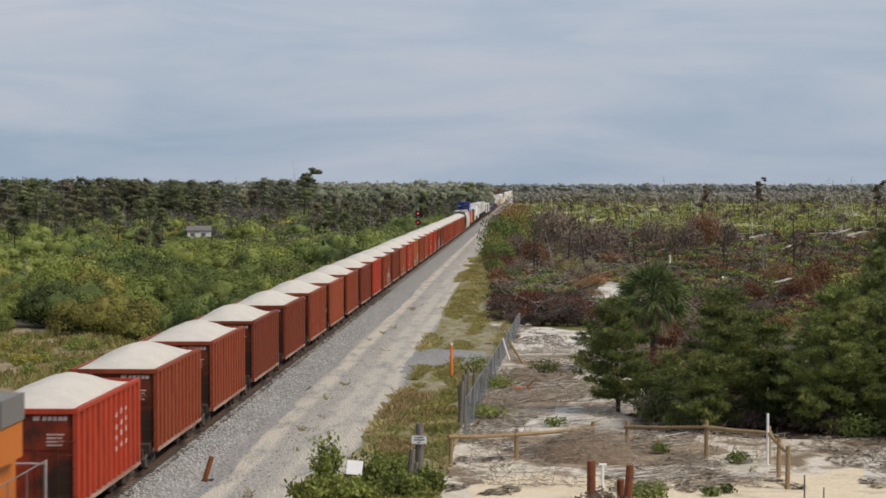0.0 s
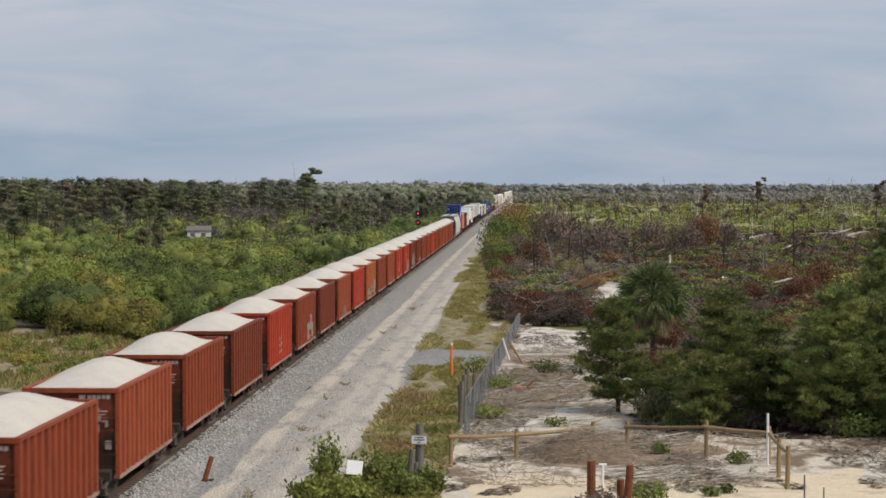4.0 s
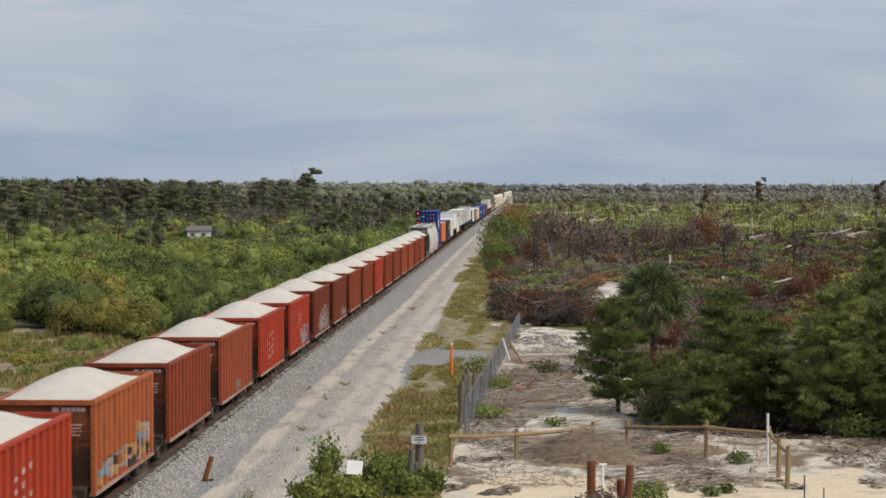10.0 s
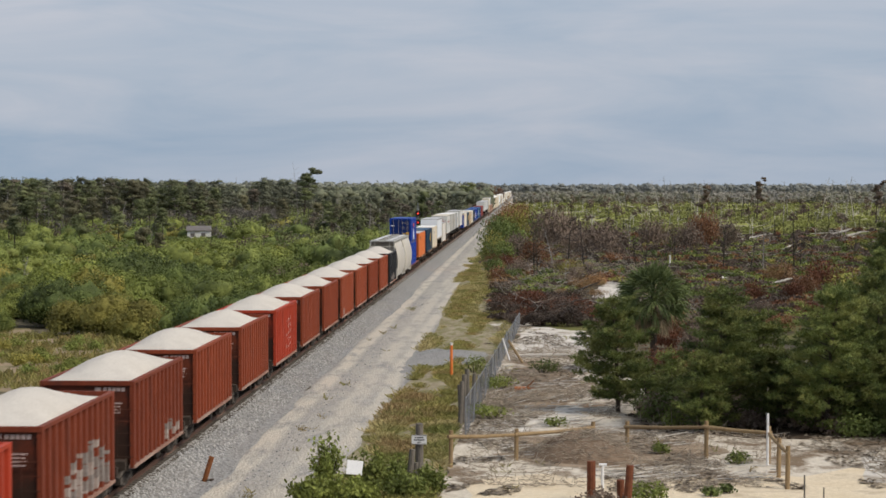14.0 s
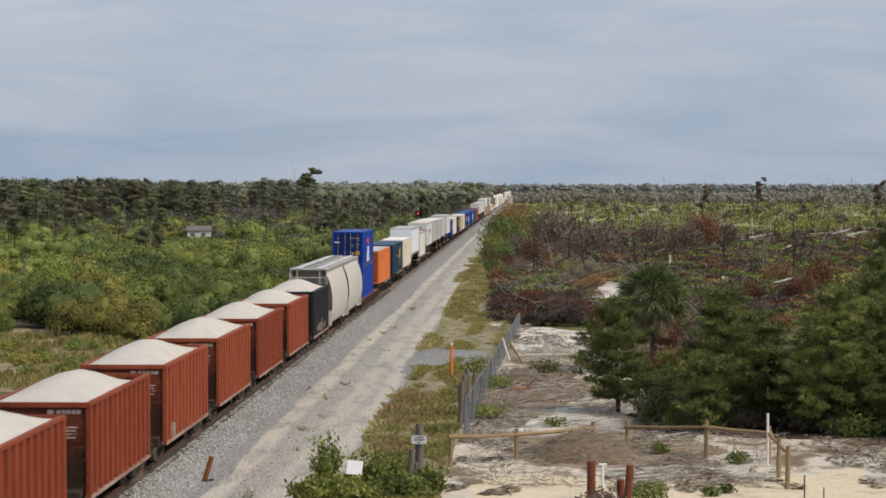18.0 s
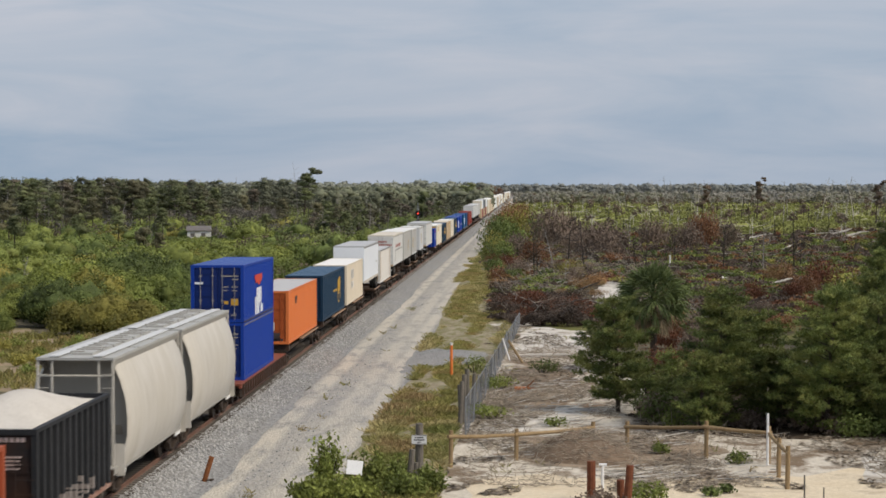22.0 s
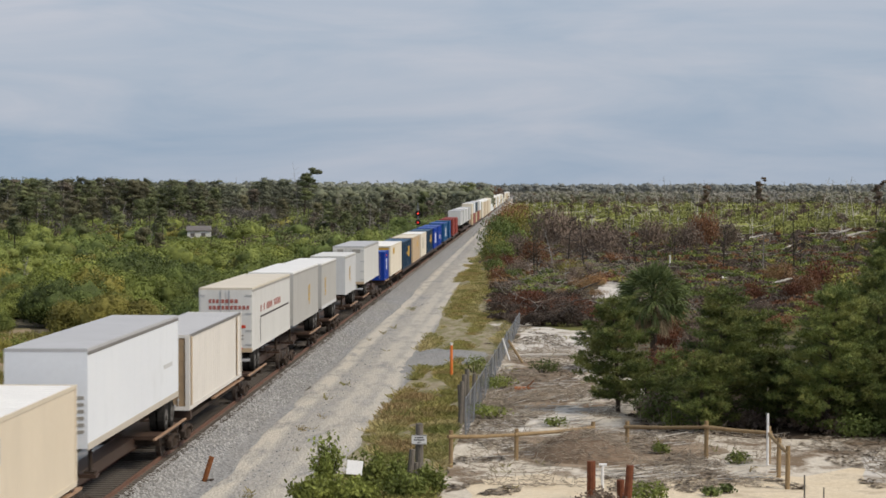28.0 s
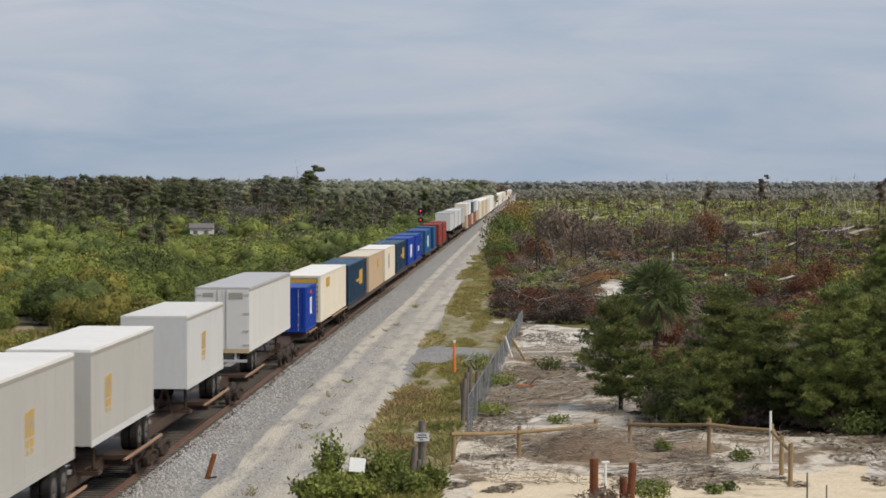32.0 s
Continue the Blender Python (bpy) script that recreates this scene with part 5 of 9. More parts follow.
    for k in range(n_ribs):
        y = -span(32.50, 33.335) / 2 + 0.12 + (k + 0.675) * rib
        if grime.random() < 0.75:
            marks(a, "rust_streak", [(y - 0.10, y + 0.10, 0.16 + 0.5 * grime.random(), 2.4 + 0.38 * grime.random())], 1.147, P["tan" if grime.random() < 0.4 else "rust_end"] if grime.random() < 0.4 else P["dull_beige"], "rusty grime in the groove")
    load(a, 32.50, 33.335, "dirty off-white container with rust-streaked seams", BOXES)
    t = trailer("pale", span(33.53, 34.43), "tan_roof", W=2.5, H=2.95, nose_to_eye=False)
    n = -span(33.53, 34.43) / 2
    bars = []
    for row, (z, wds) in enumerate(((3.28, (0.12, 0.12, 0.12, 0.2, 0.16, 0.16, 0.16)), (2.98, (0.14, 0.14, 0.14, 0.14, 0.16, 0.14, 0.14, 0.14, 0.14, 0.12)))):
        x = -0.78
        for wd in wds:
            bars.append((x, x + wd, z, z + 0.18))
            x += wd + 0.055
    marks(t, "lettering", bars, n - 0.03, P["pink_mark"], "red lettering on the doors", "y")
    marks(t, "plate", [(-0.72, -0.68, 1.5, 2.8), (-0.72, -0.2, 2.8, 2.84), (0.75, 0.95, 2.1, 2.25)], n - 0.03, P["red_mark"], "red mark", "y")
    marks(t, "plate", [(0.4, 0.85, 1.72, 1.8), (0.4, 0.85, 1.56, 1.63), (0.0, 0.2, 1.3, 1.38)], n - 0.032, P["hopper_grey"], "small grey lettering", "y")
    marks(t, "reflector", [(0.05, 0.8, 1.12, 1.2)], n - 0.04, P["red_mark"], "red and white reflective strip", "y")
    marks(t, "lettering", [(-4.9 + k * 0.62, -4.5 + k * 0.62, 2.70, 3.0 + 0.02 * (k % 3)) for k in range(14) if k not in (1, 3, 8)], 1.254, P["pink_mark"], "faded red lettering along the side")
    marks(t, "side_line", [(-5.0, 7.4, 2.42, 2.5)], 1.254, P["dark_mark"], "thin dark line along the side")
    marks(t, "side_line", [(-5.1, -4.95, 1.2, 2.4)], 1.255, P["dark_mark"], "thin dark upright line")
    load(t, 33.53, 34.43, "cream-white box trailer with faded red lettering on its doors")
    plain_flat(32.44, 34.47, (("box", 32.50, 33.335), ("tail", 33.53, 34.43)))

    def logo_trailer(t0, t1, colour, roof, label, lg=None, **kw):
        t = trailer(colour, span(t0, t1), roof, **kw)
        w = kw.get("W", 2.5) / 2
        if lg is not None:
            marks(t, "emblem", [(lg, lg + 0.50, 2.25, 2.90), (lg + 0.56, lg + 1.04, 2.25, 2.94), (lg + 0.08, lg + 0.46, 1.98, 2.20), (lg + 0.60, lg + 0.96, 1.98, 2.20), (lg + 0.18, lg + 0.38, 1.80, 1.94), (lg + 0.68, lg + 0.88, 1.80, 1.94)], w + 0.004, P["emblem_tan"], "yellow emblem")
            marks(t, "emblem", [(lg + 0.22, lg + 0.34, 2.28, 2.8), (lg + 0.60, lg + 0.78, 2.5, 2.82), (lg + 0.86, lg + 0.98, 2.3, 2.62)], w + 0.008, P["hopper_grey"], "grey part of the emblem")
        return load(t, t0, t1, label)

    logo_trailer(34.52, 35.31, "neutral", "white_roof", "pale grey box trailer with a yellow emblem", 1.2, H=2.95)
    logo_trailer(35.44, 36.02, "neutral", "white_roof", "off-white short trailer with a yellow emblem", -3.2, H=2.85, trim="silver")
    plain_flat(34.49, 36.10, (("nose", 34.52, 35.31), ("nose", 35.44, 36.02)))
    logo_trailer(36.42, 36.95, "silver", "pale", "grey short trailer with a yellow emblem", -1.2, H=2.75, nose_to_eye=True)
    t = logo_trailer(37.42, 38.36, "pale", "grey_roof", "large white box trailer with a grey roof", None, H=2.95, nose_to_eye=False)
    marks(t, "vent_plate", [(-0.9, -0.4, 3.55, 3.75), (0.3, 0.95, 3.45, 3.75)], -span(37.42, 38.36) / 2 - 0.03, P["hopper_grey"], "dark vent", "y")
    plain_flat(36.12, 38.45, (("nose", 36.42, 36.95), ("tail", 37.42, 38.36)))
    a = container("blue", span(38.83, 39.16), 2.59, "blue_roof")
    marks(a, "stencil", [(-0.9, -0.3, 0.4 + 0.3 * k, 0.47 + 0.3 * k) for k in range(6)], -3.0 + 0.0, M["white_mark"], "small white lettering", "y")
    marks(a, "logo_patch", [(-0.6, 0.4, 0.9, 1.9)], 1.222, P["white"], "white block logo")
    marks(a, "logo_emblem", [(-0.7, 0.5, 2.1, 2.3)], 1.222, P["red_mark"], "red emblem")
    load(a, 38.83, 39.16, "short blue container with a white logo", BOXES)
    a = container("ivory", span(39.32, 40.35), 2.9, "white_roof", doors=False)
    n = -span(39.32, 40.35) / 2
    marks(a, "emblem", [(-5.6, -3.2, 2.0, 2.6)], 1.222, P["yellow"], "yellow emblem")
    marks(a, "end_band", [(-1.05, 1.05, 2.45, 2.7)], n + 0.04, P["yellow"], "yellow band", "y")
    marks(a, "stripe", [(0.75, 1.05, 0.6 + 0.3 * k, 0.75 + 0.3 * k) for k in range(6)], n + 0.04, P["hopper_grey"], "dark stripe", "y")
    load(a, 39.32, 40.35, "ivory container with a yellow band and emblem", BOXES)
    plain_flat(38.55, 40.42, (("box", 38.83, 39.16), ("box", 39.32, 40.35)))

    seq = [("navy", "navy_roof", 40.47, 41.40, "c"), ("tan", "tan_roof", 41.58, 42.52, "c"), ("ivory", "white_roof", 42.66, 43.47, "c"), ("navy", "navy_roof", 43.60, 44.52, "c"),
           ("blue", "blue_roof", 44.75, 45.45, "b"), ("blue", "blue_roof", 45.6, 46.3, "b"), ("teal_blue", "blue_roof", 46.9, 47.75, "b"), ("teal_blue", "navy_roof", 48.2, 48.6, "c"), ("brick", "brick", 49.2, 49.85, "c"),
           ("brick", "brick", 50.1, 50.8, "c"), ("silver", "grey_roof", 51.7, 52.65, "t"), ("silver", "grey_roof", 52.9, 53.85, "t"), ("silver", "white_roof", 54.1, 55.05, "t"), ("grey", "grey_roof", 55.3, 56.2, "t"),
           ("ivory", "white_roof", 56.9, 57.8, "s"), ("white", "white_roof", 58.1, 59.0, "s"), ("navy", "grey_roof", 59.4, 60.3, "s"), ("grey", "grey_roof", 60.7, 61.6, "s"), ("white", "white_roof", 62.0, 62.9, "s")]
    words = {"navy": "dark blue", "tan": "tan-coloured", "ivory": "ivory", "blue": "blue", "teal_blue": "mid-blue", "brick": "brick-red", "silver": "silver-grey", "cream": "cream", "white": "white", "grey": "grey", "pale": "off-white", "beige": "beige", "orange": "orange"}
    rng = random.Random(12)
    t0 = 63.2
    while t0 < 128:
        col = rng.choice(("white", "ivory", "pale", "white", "cream", "tan", "cream", "ivory"))
        r = auto_rack(col, rng.choice(("white_roof", "white_roof", "tan_roof")), 26.0)
        tagged(r, words[col] + " closed auto rack car with a rounded roof")
        ride(r, t0 + 13.0 / SPEED)
        t0 += 27.3 / SPEED
    for i, (col, roof, a0, a1, kind) in enumerate(seq):
        near = a0 < 52
        L = span(a0, a1)
        if kind == "t":
            load(trailer(col, L, roof, H=2.9, detail=near, nose_to_eye=i % 2 == 0), a0, a1, words[col] + " box trailer riding on a flat car")
        elif kind == "s":
            load(container("brick" if i % 2 else "tan", L, 2.6, "brick", detail=False), a0, a1, ("brick-red" if i % 2 else "tan") + " container at the bottom of a stack", RAIL + 0.5)
            load(container(col, L, 2.6, roof, detail=False), a0, a1, words[col] + " container stacked on another", RAIL + 3.12)
        elif kind == "b":
            b = container(col, L, 2.9, roof, detail=near)
            marks(b, "logo_patch", [(-2.2, -0.6, 0.7, 2.1), (-0.3, 1.2, 0.7, 2.1)] if i % 2 == 0 else [(-1.5, 1.5, 0.9, 1.5)], 1.222, P["white"] if i % 2 == 0 else P["beige"], "white logo block")
            load(b, a0, a1, words[col] + " container with a white logo")
        else:
            b = container(col, L, 2.9, roof, detail=near, doors=i % 3 == 0)
            if col == "navy":
                marks(b, "emblem", [(1.5, 4.6, 1.1, 2.2), (-1.4, 1.5, 1.4, 1.6)], 1.222, P["yellow"], "yellow emblem")
            elif near and col in ("tan", "ivory"):
                marks(b, "emblem", [(1.0, 3.0, 1.7, 2.3)] if col == "tan" else [(-2.5, -1.0, 1.0, 2.3)], 1.222, P["yellow"] if col == "tan" else P["hopper_grey"], "faded emblem")
            load(b, a0, a1, words[col] + " container riding on a flat car")
    pairs = seq[:]
    while pairs:
        a = pairs.pop(0)
        if pairs and pairs[0][3] - a[2] < 2.4 and not (a[4] == "s") == (not pairs[0][4] == "s"):
            e = pairs.pop(0)[3]
        else:
            e = a[3]
        if a[4] == "s":
            f = flat_car(span(a[2] - 0.08, e + 0.08), "flat_brown", detail=a[2] < 56, deck=0.5)
        else:
            f = flat_car(span(a[2] - 0.08, e + 0.08), "flat_brown" if a[2] < 55 else rng.choice(("flat_red", "flat_brown")), detail=a[2] < 56)
        tagged(f, "grimy brown flat car under its loads")
        ride(f, (a[2] + e) / 2)


consist()


# ---- vegetation ----
M["leaf_dark"] = leaf_mat("oak_scrub_leaf", (0.062, 0.085, 0.028), (0.20, 0.25, 0.075), (0.11, 0.12, 0.035), 0.12, leafy=0.3, clump_scale=0.5)
M["leaf_mid"] = leaf_mat("scrub_leaf", (0.115, 0.145, 0.038), (0.335, 0.385, 0.105), (0.19, 0.195, 0.055), 0.1, leafy=0.3, clump_scale=0.5)
M["leaf_bright"] = leaf_mat("fresh_scrub_leaf", (0.15, 0.178, 0.042), (0.37, 0.41, 0.105), (0.17, 0.2, 0.055), 0.15, leafy=0.3, clump_scale=0.5)
M["leaf_olive"] = leaf_mat("olive_scrub_leaf", (0.17, 0.158, 0.042), (0.39, 0.35, 0.095), (0.14, 0.155, 0.04), 0.2, leafy=0.3, clump_scale=0.5)
M["leaf_dead"] = leaf_mat("dead_brown_leaf", (0.125, 0.094, 0.078), (0.285, 0.215, 0.175), (0.13, 0.09, 0.072), 0.2)
M["leaf_char"] = leaf_mat("charred_twig_leaf", (0.055, 0.042, 0.036), (0.13, 0.10, 0.085), (0.09, 0.06, 0.045), 0.2)
M["leaf_rust"] = leaf_mat("rust_red_leaf", (0.14, 0.065, 0.036), (0.27, 0.135, 0.07), (0.10, 0.06, 0.03), 0.2)
M["needle"] = leaf_mat("pine_needles", (0.066, 0.096, 0.034), (0.22, 0.265, 0.078), (0.26, 0.275, 0.09), 0.3, patch=1.1, clump_scale=1.6, leafy=0.3)
M["far_leaf"] = leaf_mat("far_wood_leaf", (0.105, 0.126, 0.06), (0.26, 0.285, 0.135), (0.085, 0.09, 0.055), 0.3, patch=0.16, leafy=0.3, grain=2.5)
M["far_grey"] = leaf_mat("far_dead_wood", (0.21, 0.20, 0.19), (0.28, 0.265, 0.25), (0.20, 0.20, 0.15), 0.3, patch=0.01, clump_scale=0.05)
# pale horizon colour: distance haze painted into the leaves
M["horizon_grey"] = leaf_mat("haze_tinted_horizon_leaf", (0.30, 0.31, 0.29), (0.37, 0.38, 0.355), None)
M["bark"] = surface("pine_bark", (0.055, 0.045, 0.037), (0.11, 0.09, 0.075), 3, 25, 0.95, stretch=(1, 1, 0.2))
M["dead_wood"] = surface("bleached_dead_wood", (0.20, 0.185, 0.165), (0.33, 0.31, 0.285), 2, 20, 0.9)
M["char_wood"] = surface("charred_wood", (0.028, 0.025, 0.023), (0.09, 0.08, 0.07), 1.0, 10, 0.95)
M["grass"] = leaf_mat("dry_grass", (0.35, 0.295, 0.135), (0.56, 0.47, 0.245), (0.20, 0.21, 0.065), 0.35, patch=0.25)
M["grass_green"] = leaf_mat("verge_grass", (0.175, 0.175, 0.055), (0.35, 0.32, 0.11), (0.34, 0.26, 0.12), 0.3, patch=0.25)
F_PX = 3830.0


def ground_at(px, py, z=0.0):
    """The place at height z that lies px units of angle to the right of the track's far end and py units below it, F_PX units to one radian."""
    s = py / (EYE[2] - z)
    return px / s, F_PX / s


def shrub_arrays(rng, r, h, n, size, lobes=6, hull=0.0):
    c, rad = [], []
    for i in range(lobes):
        a = rng.random() * 6.283
        d = r * 0.62 * math.sqrt(rng.random())
        lr = r * (0.42 + 0.34 * rng.random())
        z = h * (0.28 + 0.42 * rng.random()) * (1.1 - 0.5 * d / r)
        c.append((d * math.cos(a), d * math.sin(a), max(z, lr * 0.5)))
        rad.append((lr, lr, min(lr, h * 0.42) * (0.8 + 0.4 * rng.random())))
    if hull:
        for cx, cy, cz in c[:]:
            for q in range(3):
                a, el, lr = rng.random() * 6.283, 0.2 + 1.2 * rng.random(), r * (0.12 + 0.16 * rng.random())
                k = r * 0.52
                c.append((cx + k * math.cos(a) * math.cos(el), cy + k * math.sin(a) * math.cos(el), cz + 0.8 * min(k, 0.45 * h) * math.sin(el)))
                rad.append((lr, lr, lr * 1.1))
    v, f = leaf_cloud(rng, c, rad, n, size, shell=0.74 if hull else 0.42, long=1.3, ragged=0.4 if hull else 0.7, lift=0.3, hull=hull, solid=lobes)
    v[:, 2] = np.maximum(v[:, 2], 0.01)
    return v, f


def shrub_thing(seed, r, h, n, size, mat, hull=0.0):
    """A bush: a few stems and a crown of leaves."""
    rng = np.random.default_rng(seed)
    ob = root("bush")
    bm = bmesh.new()
    for i in range(5):
        a = rng.random() * 6.283
        tube(bm, (0.1 * math.cos(a), 0.1 * math.sin(a), -0.05), (r * 0.5 * math.cos(a), r * 0.5 * math.sin(a), h * 0.6), 0.035, 0.012, 5)
    part("stem", bm, M["bark"], ob)
    v, f = shrub_arrays(rng, r, h, n, size, 9, hull)
    arrays_mesh("foliage", v, f, M[mat], ob)
    return ob


def in_view(x, y, margin=6):
    return -0.2423 * y - margin < x < 0.168 * y + margin


M["opening"] = surface("sandy_litter", (0.24, 0.18, 0.12), (0.42, 0.34, 0.25), 0.3, 4, 0.95, bump=0.5, dist=0.05, stain=(0.16, 0.15, 0.06), stain_scale=0.3, slo=0.45, shi=0.6)


def blades(rng, xs, ys, h, n_each, spread, width):
    n = len(xs) * n_each
    bx = np.repeat(xs, n_each) + rng.normal(size=n) * spread * 0.4
    by = np.repeat(ys, n_each) + rng.normal(size=n) * spread * 0.4
    hh = np.repeat(h, n_each) * (0.5 + 0.7 * rng.random(n))
    a = rng.random(n) * 6.283
    wx, wy = np.cos(a) * width, np.sin(a) * width
    tx, ty = bx + rng.normal(size=n) * spread, by + rng.normal(size=n) * spread
    v = np.stack([np.stack([bx - wx, by - wy, np.full(n, -0.02)], -1), np.stack([bx + wx, by + wy, np.full(n, -0.02)], -1),
                  np.stack([tx + wx * 0.5, ty + wy * 0.5, hh * 0.8], -1), np.stack([tx + wx * 0.05, ty, hh], -1)], axis=1).reshape(-1, 3)
    return v, np.arange(n * 4).reshape(-1, 4)


def scrub_left():
    """Single bushes near the track, the far thicket as one growth."""
    rng = np.random.default_rng(5)
    looks = [("leaf_mid", "mid-green"), ("leaf_bright", "fresh green"), ("leaf_dark", "dark green"), ("leaf_olive", "olive-yellow"), ("leaf_dead", "brown, half dead")]
    kinds = {}
    for m, w in looks:
        kinds[m] = [shrub_thing(100 + i * 7 + len(m), 1.25 + 0.4 * i, 1.5 + 0.55 * i, 3800 + 1200 * i, 0.12, m, 0 if m == "leaf_dead" else 0.72) for i in range(3)]
    used = set()
    def clump(x, y):
        """How tall the growth stands here, 0 to 1, and which leaf it has."""
        g = 0.5 + 0.95 * noise.noise((x * 0.10, y * 0.034, 0)) + 0.5 * noise.noise((x * 0.27 + 7, y * 0.10, 3))
        tone = noise.noise((x * 0.05 + 31, y * 0.02, 9)) + 0.3 * noise.noise((x * 0.3, y * 0.15, 6))
        return max(0.0, min(1.0, g)), tone

    def leaf_of(g, x, y):
        """Which growth stands here: drifts of one leaf, mixed only at their borders."""
        r = rng.random()
        kind = noise.noise((x * 0.075 + 3, y * 0.026 + 11, 21)) + 0.25 * noise.noise((x * 0.25, y * 0.1, 5)) + 0.16 * (r - 0.5)
        twig = noise.noise((x * 0.11 + 17, y * 0.04, 33))
        if twig > 0.42 or r < 0.02:
            return "leaf_dead"
        if x > -36 + 0.03 * (y - 130):
            kind -= 0.1
            if y < 175 and kind > 0.12:
                return "leaf_olive"
            return "leaf_dark" if kind < -0.3 else "leaf_mid"
        if g < 0.4:
            return "leaf_bright" if kind > 0.02 else "leaf_mid" if kind > -0.3 else "leaf_olive"
        if kind > 0.2:
            return "leaf_bright"
        if kind > -0.08:
            return "leaf_mid"
        return "leaf_dark" if kind > -0.36 else "leaf_olive"

    count = 0
    tries = 0
    while count < 135 and tries < 9000:
        tries += 1
        y = 108 + 92 * rng.random() ** 0.9
        x = -18.5 - (0.2423 * y - 14) * rng.random()
        if not in_view(x, y, 4):
            continue
        g, tone = clump(x, y)
        if g < 0.2 or (y < 146 and g < 0.4) or (x < -20 and y < 152):
            continue
        m = leaf_of(g, x, y)
        i = 0 if g < 0.45 else int(rng.choice(3, p=(0.2, 0.4, 0.4)))
        src = kinds[m][i]
        s = (0.55 + 0.75 * g + 0.25 * rng.random()) * (0.55 if y < 145 and x < -23 else 1.0)
        mm = pose(x, y, 0, 0, 0, rng.random() * 360)
        ob = copy_thing(src, mm) if (m, i) in used else src
        used.add((m, i))
        ob.matrix_basis = mm
        ob.scale = (s, s, s * (0.9 + 0.45 * rng.random()))
        tagged(ob, dict(looks)[m] + " scrub bush on dry ground beside the railway", "bush", "scrub bushes")
        count += 1
    for m in kinds:
        for i in range(3):
            if (m, i) not in used:
                kinds[m][i].matrix_basis = pose(-24 - 3 * i, 140 + 5 * i, 0)
                tagged(kinds[m][i], dict(looks)[m] + " scrub bush on dry ground beside the railway", "bush", "scrub bushes")
    # the big dark and olive bushes by the track
    for x, y, r, h, m in ((-34.8, 158, 2.0, 3.5, "leaf_dark"), (-33.0, 160, 1.6, 2.8, "leaf_dark"), (-31.2, 149, 1.6, 2.6, "leaf_olive"), (-28.6, 147, 1.9, 3.1, "leaf_olive"), (-26.2, 146, 1.6, 2.7, "leaf_olive"), (-29.8, 153, 1.5, 3.2, "leaf_dark"), (-24.0, 150, 1.7, 3.0, "leaf_mid"), (-21.6, 153, 1.6, 2.8, "leaf_mid"), (-47.5, 197, 1.8, 1.6, "leaf_bright"), (-45.0, 190, 1.6, 1.5, "leaf_mid"), (-43.5, 182, 1.5, 1.8, "leaf_olive"), (-49.0, 204, 2.0, 1.8, "leaf_bright"), (-41.0, 172, 1.6, 2.0, "leaf_mid"), (-46.5, 207, 1.8, 2.2, "leaf_mid"), (-40.5, 165, 1.4, 1.4, "leaf_bright"), (-21.5, 139, 2.2, 2.6, "leaf_mid"), (-33, 158, 3.2, 3.2, "leaf_dark"), (-24, 165, 3, 3.4, "leaf_mid"), (-20.5, 176, 2.6, 3.2, "leaf_mid"), (-19.5, 205, 2.4, 3.4, "leaf_mid"), (-20, 238, 2.6, 4.0, "leaf_dark")):
        ob = shrub_thing(int(y * 3), r, h, 5600, 0.125, m, 0.72)
        ob.location = (x, y, 0)
        tagged(ob, dict(looks)[m] + " broad scrub bush beside the railway", "bush", "scrub bushes")
    # the open patch of grass and sand in front of them
    meadow_edge("sandy_opening", [(-38, 108), (-22, 108), (-21, 128), (-23, 143), (-33, 147), (-36, 156), (-44, 158)], -0.018, M["opening"], "sandy opening with thin grass in the scrub", "ground", 21, 1.5, 0.5)
    weeds = {m: [] for m in ("leaf_bright", "leaf_mid", "leaf_olive")}
    for k in range(46):
        x, y = -40 + 19 * rng.random(), 112 + 34 * rng.random()
        m = ("leaf_bright", "leaf_mid", "leaf_bright", "leaf_olive")[k % 4]
        v, f = shrub_arrays(rng, 0.45 + 0.6 * rng.random(), 0.4 + 0.7 * rng.random(), 420, 0.10, 6)
        weeds[m].append((v + np.array([x, y, 0]), f))
    for m, b in weeds.items():
        tagged(arrays_mesh("low_weeds", *merge(b), M[m]), dict(looks)[m] + " low weeds in the sandy opening", "weeds", "", "stuff")
    gx, gy, gh = [], [], []
    for k in range(5200):
        x, y = -42 + 21.5 * rng.random(), 108 + 40 * rng.random()
        if noise.noise((x * 0.4, y * 0.2, 4)) > -0.12:
            gx.append(x), gy.append(y), gh.append(0.2 + 0.4 * rng.random())
    v, f = blades(rng, np.array(gx), np.array(gy), np.array(gh), 5, 0.22, 0.03)
    tagged(arrays_mesh("opening_grass", v, f, M["grass_green"]), "yellow-green grass in the sandy opening", "grass", "", "stuff")
    far = {m: [] for m, w in looks}
    y = 186.0
